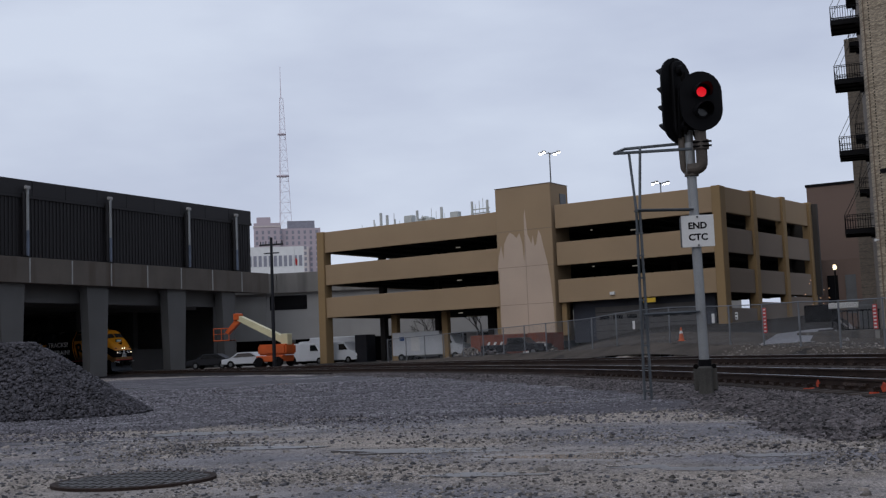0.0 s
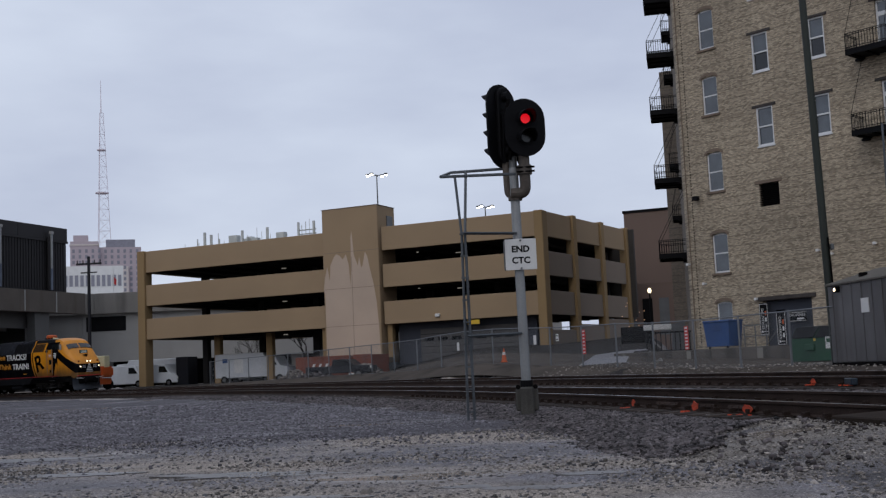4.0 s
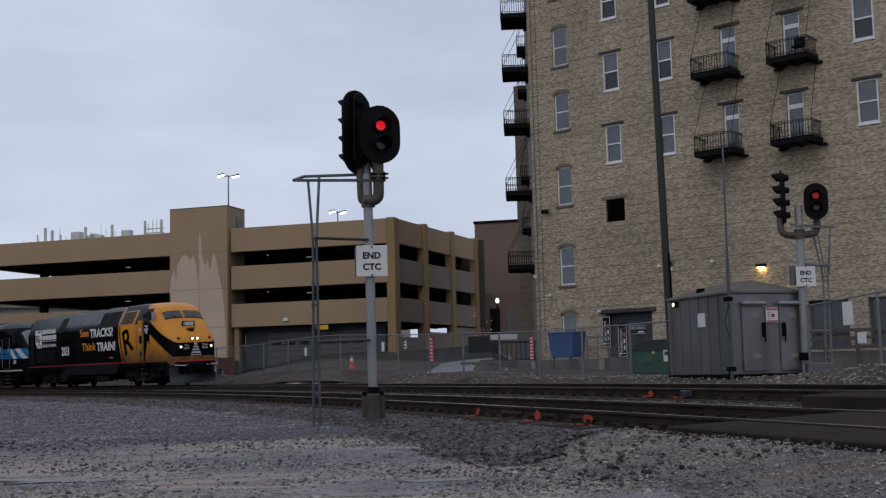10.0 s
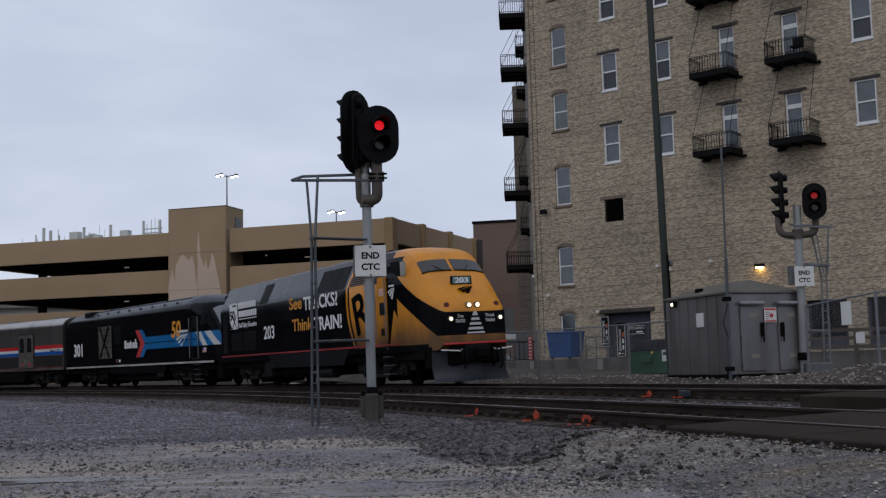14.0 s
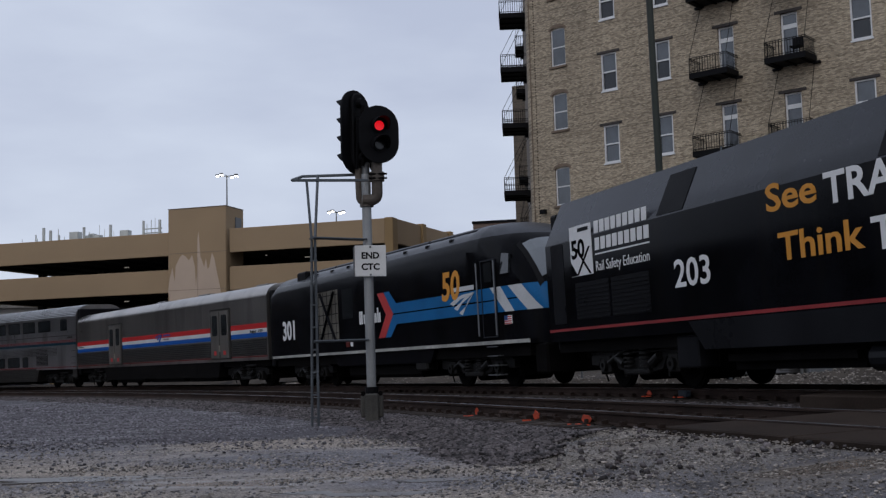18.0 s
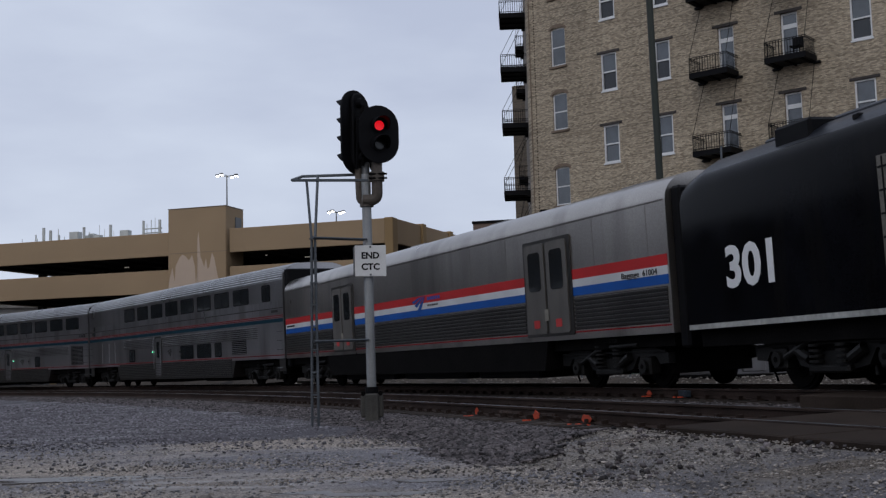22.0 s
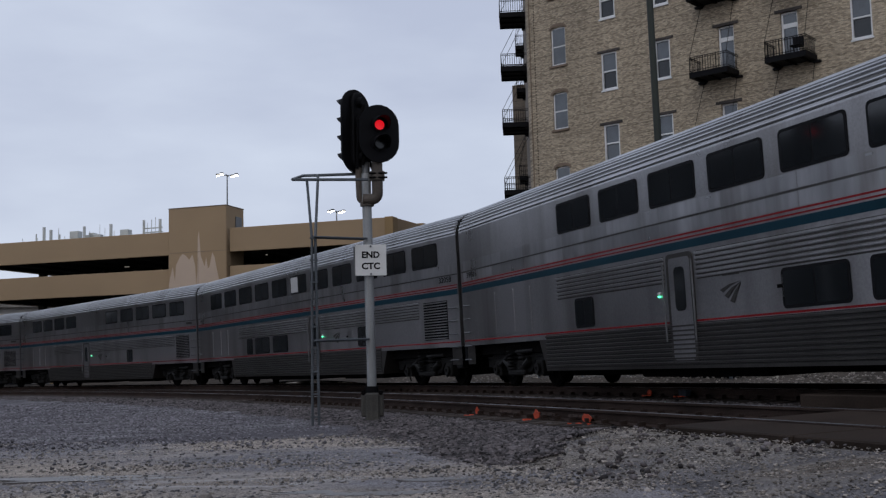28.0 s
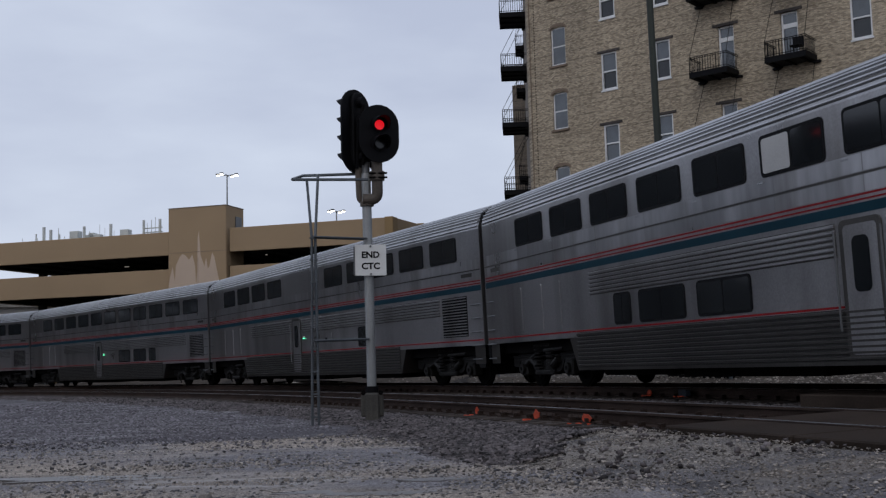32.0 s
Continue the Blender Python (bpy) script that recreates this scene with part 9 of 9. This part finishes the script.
part("pit", rods(((0, 0, -0.035), (0, 0, -0.03), 0.64, 32)), M_BLACK, gr)


# ---- loose stones ----
def stones(name, label, pts, sizes, material, seed, flat=0.6):
    """Many small angular stones, joined."""
    rng = np.random.default_rng(seed)
    n = len(pts)
    base = np.array([(-1, -1, -1), (1, -1, -1), (1, 1, -1), (-1, 1, -1), (-1, -1, 1), (1, -1, 1), (1, 1, 1), (-1, 1, 1)], float) * 0.5
    base[4:, :2] *= 0.7
    v = base[None] + rng.uniform(-0.26, 0.26, (n, 8, 3))
    v *= np.array(sizes)[:, None, None] * np.stack([rng.uniform(0.8, 1.3, n), rng.uniform(0.7, 1.1, n), rng.uniform(flat * 0.7, flat * 1.25, n)], 1)[:, None, :]
    a = rng.uniform(0, 6.283, n)
    tx = rng.uniform(-0.5, 0.5, n)
    y, z = v[..., 1] * np.cos(tx)[:, None] - v[..., 2] * np.sin(tx)[:, None], v[..., 1] * np.sin(tx)[:, None] + v[..., 2] * np.cos(tx)[:, None]
    x = v[..., 0]
    xr, yr = x * np.cos(a)[:, None] - y * np.sin(a)[:, None], x * np.sin(a)[:, None] + y * np.cos(a)[:, None]
    co = np.stack([xr, yr, z], -1) + np.array(pts)[:, None, :]
    quad = np.array([(3, 2, 1, 0), (4, 5, 6, 7), (0, 1, 5, 4), (1, 2, 6, 5), (2, 3, 7, 6), (3, 0, 4, 7)])
    f = (quad[None] + (np.arange(n) * 8)[:, None, None]).reshape(-1, 4)
    me = bpy.data.meshes.new(name)
    me.vertices.add(n * 8)
    me.vertices.foreach_set("co", co.ravel())
    me.loops.add(len(f) * 4)
    me.loops.foreach_set("vertex_index", f.ravel().astype(np.int32))
    me.polygons.add(len(f))
    me.polygons.foreach_set("loop_start", np.arange(len(f), dtype=np.int32) * 4)
    me.update(calc_edges=True)
    me.materials.append(material)
    return tagged(new(name, me), label, "gravel", kind="stuff")


def ramp_z(s, l):
    """The gravel rises to the crossing's edge."""
    return np.clip((1.0 - np.asarray(s)) / 1.8, 0, 1) * np.interp(l, [5.9, 6.2, 7.2, 8.8], [0, 0.16, 0.09, 0.0])


def tongue(s):
    """The outer edge of the sandy tongue beside the crossing: stones lie beyond it."""
    s = np.asarray(s)
    return np.interp(s, [-5.2, -4.5, -2.8, -1.8, -0.2, 1.5], [11, 9.7, 8.5, 7.5, 6.3, 5.4]) + 0.22 * np.sin(s * 3.7) + 0.12 * np.sin(s * 9.1)


def line_np(s, l, h):
    x, y, a = np.interp(s, _g, _X), np.interp(s, _g, _Y), np.interp(s, _g, _h)
    return x - np.cos(a) * l, y - np.sin(a) * l


rng = np.random.default_rng(2)
# ballast: dense beside the near track, thinner with distance
ss, ll = [], []
for s0, s1, l0, l1, per in ((-5, 12, 5.2, 10.2, 560), (12, 30, 5.2, 9.4, 300), (30, 60, 5.2, 9.0, 110), (-5, 14, 3.75, 5.2, 330), (-10, 25, 1.0, 3.7, 330), (-6, 20, -4.4, -0.8, 120), (25, 60, 1.0, 5.2, 80)):
    n = int((s1 - s0) * (l1 - l0) * per)
    ss.append(rng.uniform(s0, s1, n))
    ll.append(rng.uniform(l0, l1, n))
ss, ll = np.concatenate(ss), np.concatenate(ll)
keep = rng.uniform(0, 1, len(ss)) < np.clip((np.interp(ss, [4, 7], [10.1, 9.2]) + 0.35 * np.sin(ss * 2.1) - ll) / 0.8, 0.06, 1) * np.where((ss < 1.8) & (ll > 5.9) & (ll < tongue(ss)), 0.03, 1)
ss, ll = ss[keep], ll[keep]
bx, by = line_np(ss, ll, 0)
bz = np.interp(ll, BED_L, BED_Z) + ramp_z(ss, ll)
sz = (0.024 + 0.052 * rng.beta(1.6, 3.0, len(ss))) * (1 + 0.5 * (ss > 25))
stones("ballast_stones", "loose grey crushed ballast stones beside the track", np.stack([bx, by, bz + 0.008], 1), sz, M_STONE, 5)

# gravel along the far side of the tracks
n = 15000
fs_, fl_ = rng.uniform(-10, 36, n), rng.uniform(-8.6, -2.6, n)
few = rng.uniform(0, 1, n) < np.interp(fs_, [8, 20], [1, 0.25])
fs_, fl_ = fs_[few], fl_[few]
n = len(fs_)
fx_, fy_ = line_np(fs_, fl_, 0)
fz_ = np.array([ground_z(x, y) + 0.065 for x, y in zip(fx_, fy_)])
fz_ = np.where(fl_ > -4.0, np.interp(fl_, BED_L, BED_Z), fz_)
stones("far_gravel", "pale loose gravel and dirt along the far track", np.stack([fx_, fy_, fz_], 1), 0.03 + 0.06 * rng.beta(1.5, 3, n), M_PEBBLE, 15, 0.5)

# broken concrete and soil before the container
for cx, cy, wx, hgt, m_, words in ((-23.0, 86.9, 1.3, 0.75, M_PEBBLE, "heap of pale broken concrete beside a container"), (-21.4, 86.3, 1.9, 0.45, M_STONE, "heap of dark soil and rubble beside a pickup"),
                                   (-17.4, 87.0, 1.3, 0.95, M_PEBBLE, "heap of pale rubble at the end of a container")):
    n = 240
    hx_, hy_ = rng.normal(0, 0.42, n) * wx, rng.normal(0, 0.4, n)
    hz_ = np.array([ground_z(cx + a, cy + b) for a, b in zip(hx_, hy_)]) + hgt * np.exp(-(hx_ / wx) ** 2 * 1.6 - hy_ ** 2) * rng.uniform(0.2, 1.0, n)
    stones("rubble_heap", words, np.stack([hx_ + cx, hy_ + cy, hz_], 1), 0.1 + 0.2 * rng.beta(1.3, 3, n), m_, 23, 0.7)

# sandy ramp up to the crossing
srs, srl = np.arange(-11, 2.6, 0.3), np.arange(6.16, 9.5, 0.25)
sv = []
for s in srs:
    for l in srl:
        a = np.interp(s, _g, _h)
        wob = 0.35 * noise.noise((s * 0.8, l * 0.8, 2.0)) + min(0.0, (1.4 - s) * 0.25) - 0.1
        x, y = np.interp(s, _g, _X) - math.cos(a) * l, np.interp(s, _g, _Y) - math.sin(a) * l
        sv.append((x, y, float(np.interp(l, BED_L, BED_Z)) + float(ramp_z(s, l)) - 0.012 + 0.05 * wob - 0.07 * float(np.clip((l - tongue(s)) / 0.4, 0, 1))))
m_ = len(srl)
rm = bpy.data.meshes.new("sandy_ramp")
rm.from_pydata(sv, [], [(j * m_ + i, j * m_ + i + 1, (j + 1) * m_ + i + 1, (j + 1) * m_ + i) for j in range(len(srs) - 1) for i in range(m_ - 1)])
rm.materials.append(M_SAND)
rm.polygons.foreach_set("use_smooth", [True] * len(rm.polygons))
tagged(new("sandy_ramp", rm), "pale sandy gravel ramp beside the crossing panels", "gravel", kind="structure")
n = 15000
rs_, rl_ = rng.uniform(-10, 1.2, n), rng.uniform(6.2, 9.4, n)
on_ramp = rl_ < tongue(rs_)
rs_, rl_ = rs_[on_ramp], rl_[on_ramp]
n = len(rs_)
rx_, ry_ = line_np(rs_, rl_, 0)
stones("ramp_gravel", "fine pale gravel on a sandy ramp", np.stack([rx_, ry_, np.interp(rl_, BED_L, BED_Z) + ramp_z(rs_, rl_) - 0.004], 1), np.abs(rng.normal(0.008, 0.008, n)) + 0.006, M_PEBBLE, 9, 0.35)

# rain puddles on the lot
for px_, py_, wx, wy in ((-3.5, 11.5, 1.25, 0.36), (-0.6, 9.65, 0.8, 0.34), (-0.1, 10.35, 0.42, 0.17), (-5.9, 12.4, 0.9, 0.24), (-2.4, 9.2, 0.6, 0.2), (-8.0, 15.2, 1.3, 0.4)):
    zt = ground_z(px_, py_) + 0.008
    ring = []
    for a in np.linspace(0, 2 * math.pi, 110, endpoint=False):
        c, d = math.cos(a), math.sin(a)
        k = 0.8 + 0.45 * noise.noise((c * 1.5 + px_, d * 1.5, py_)) + 0.3 * noise.noise((c * 4, d * 4 + px_, py_)) + 0.22 * noise.noise((c * 10, d * 10, px_ + py_))
        ring.append((px_ + wx * c * k, py_ + wy * d * k))
    tagged(part("puddle", slab(ring, zt - 0.03, zt, "z"), M_WATER), "shallow rain puddle reflecting the grey sky", "puddle", kind="structure")

# grey crushed stone beyond the dirt
gv, gf = [], []
gb, grr = np.linspace(-40, 12, 70), np.concatenate([np.linspace(15, 30, 22), np.linspace(32, 90, 24)])
for r in grr:
    for b in gb:
        x, y = r * math.sin(radians(b)), r * math.cos(radians(b))
        edge_ = 18.2 + 3.0 * noise.noise((x * 0.22, y * 0.4, 4.0)) + 1.0 * noise.noise((x, y * 1.5, 8.0))
        gv.append((x, y, ground_z(x, y) + float(np.clip((r - edge_) * 0.02, -0.04, 0.025))))
n = len(gb)
for j in range(len(grr) - 1):
    for i in range(n - 1):
        q = (j * n + i, j * n + i + 1, (j + 1) * n + i + 1, (j + 1) * n + i)
        if all(line_coords(*gv[v][:2])[1] > 7.4 for v in q):
            gf.append(q)
gm = bpy.data.meshes.new("stone_apron")
gm.from_pydata(gv, [], gf)
gm.materials.append(M_GREYLOT)
gm.polygons.foreach_set("use_smooth", [True] * len(gf))
tagged(new("stone_apron", gm), "grey crushed stone spread over the yard", "gravel", kind="structure")
ax, ay = [], []
for r0, r1, per in ((13, 24, 150), (24, 32, 80), (32, 48, 30)):
    n = int((r1 * r1 - r0 * r0) / 2 * radians(48) * per)
    rr_, bb_ = np.sqrt(rng.uniform(r0 * r0, r1 * r1, n)), np.radians(rng.uniform(-39, 9, n))
    ax.append(rr_ * np.sin(bb_))
    ay.append(rr_ * np.cos(bb_))
ax, ay = np.concatenate(ax), np.concatenate(ay)
al = np.array([line_coords(x, y)[1] for x, y in zip(ax, ay)])
af = np.array([noise.noise((x * 0.3, y * 0.5, 4.0)) for x, y in zip(ax, ay)])
ok_ = (al > 8.0) & (rng.uniform(0, 1, len(ax)) < np.clip((np.hypot(ax, ay) - 16.0 - 5 * af) / 5, 0.03, 1))
ax, ay = ax[ok_], ay[ok_]
az = np.array([ground_z(x, y) for x, y in zip(ax, ay)]) + 0.024
ar = np.hypot(ax, ay)
stones("apron_stones", "grey crushed stones spread over the yard", np.stack([ax, ay, az], 1), (0.016 + 0.035 * rng.beta(1.6, 3, len(ax))) * np.interp(ar, [18, 40], [1, 1.9]), M_STONEP, 12, 0.5)

# lot gravel
px, py = [], []
for y0, y1, per in ((7.5, 13, 330), (13, 20, 130)):
    n = int((y1 - y0) * (y1 * 1.05) * per)
    yy = rng.uniform(y0, y1, n)
    px.append(yy * rng.uniform(-0.78, 0.42, n))
    py.append(yy)
px, py = np.concatenate(px), np.concatenate(py)
keep = ~((px > 2.2) & (py < 8 + (px - 2.2) * 2.0)) & (((px + 5.44) ** 2 + (py - 9.0) ** 2) > 0.5)
# gravel thins out in bare dirt patches
fld = np.array([noise.noise((x * 0.35, y * 0.8, 5.0)) for x, y in zip(px, py)])
keep &= rng.uniform(-0.5, 0.6, len(px)) < fld + 0.25
px, py = px[keep], py[keep]
pz = np.array([ground_z(x, y) for x, y in zip(px, py)])
sz = np.abs(rng.normal(0.009, 0.009, len(px))) + 0.008
big_ = rng.uniform(0, 1, len(px)) < 0.012
sz[big_] *= 2.4
stones("lot_gravel", "scattered beige and grey pebbles on a dirt lot", np.stack([px, py, pz], 1), sz, M_PEBBLE, 6)
dk = rng.uniform(0, 1, len(px)) < 0.16
n = int(dk.sum())
stones("lot_stones", "scattered dark wet stones on a dirt lot", np.stack([px[dk] + 0.11, py[dk] + 0.05, pz[dk] + 0.003], 1), np.abs(rng.normal(0.011, 0.012, n)) + 0.011, M_PEBBLED, 8, 0.5)

# the heap's body and its stones
hx, hy = np.arange(PX - 4, PX + 4.01, 0.2), np.arange(PY - 3.4, PY + 3.41, 0.2)
hv = [(x, y, -0.56 + heap_z(x, y)) for y in hy for x in hx]
n = len(hx)
heap = bpy.data.meshes.new("gravel_heap")
heap.from_pydata(hv, [], [(j * n + i, j * n + i + 1, (j + 1) * n + i + 1, (j + 1) * n + i) for j in range(len(hy) - 1) for i in range(n - 1)])
heap.materials.append(M_PILE)
hp = tagged(new("gravel_heap", heap), "heap of wet dark crushed stone on the lot", "gravel heap")
qx, qy = rng.uniform(PX - 3.8, PX + 3.8, 26000), rng.uniform(PY - 3.2, PY + 2.0, 26000)
qz = np.array([heap_z(x, y) for x, y in zip(qx, qy)])
keep = (qz > 0.06) | (rng.uniform(0, 1, len(qx)) < 0.12)
qx, qy, qz = qx[keep], qy[keep], qz[keep]
st = stones("heap_stones", "loose dark crushed stones covering a heap", np.stack([qx, qy, qz - 0.53], 1), rng.uniform(0.03, 0.085, len(qx)), M_PILE, 7)


def motions():
    for car, u, centres in TRAIN:
        walk(car, [(t, vehicle_pose(t, u, centres)) for t in np.arange(0, 32.01, 0.5)])


motions()
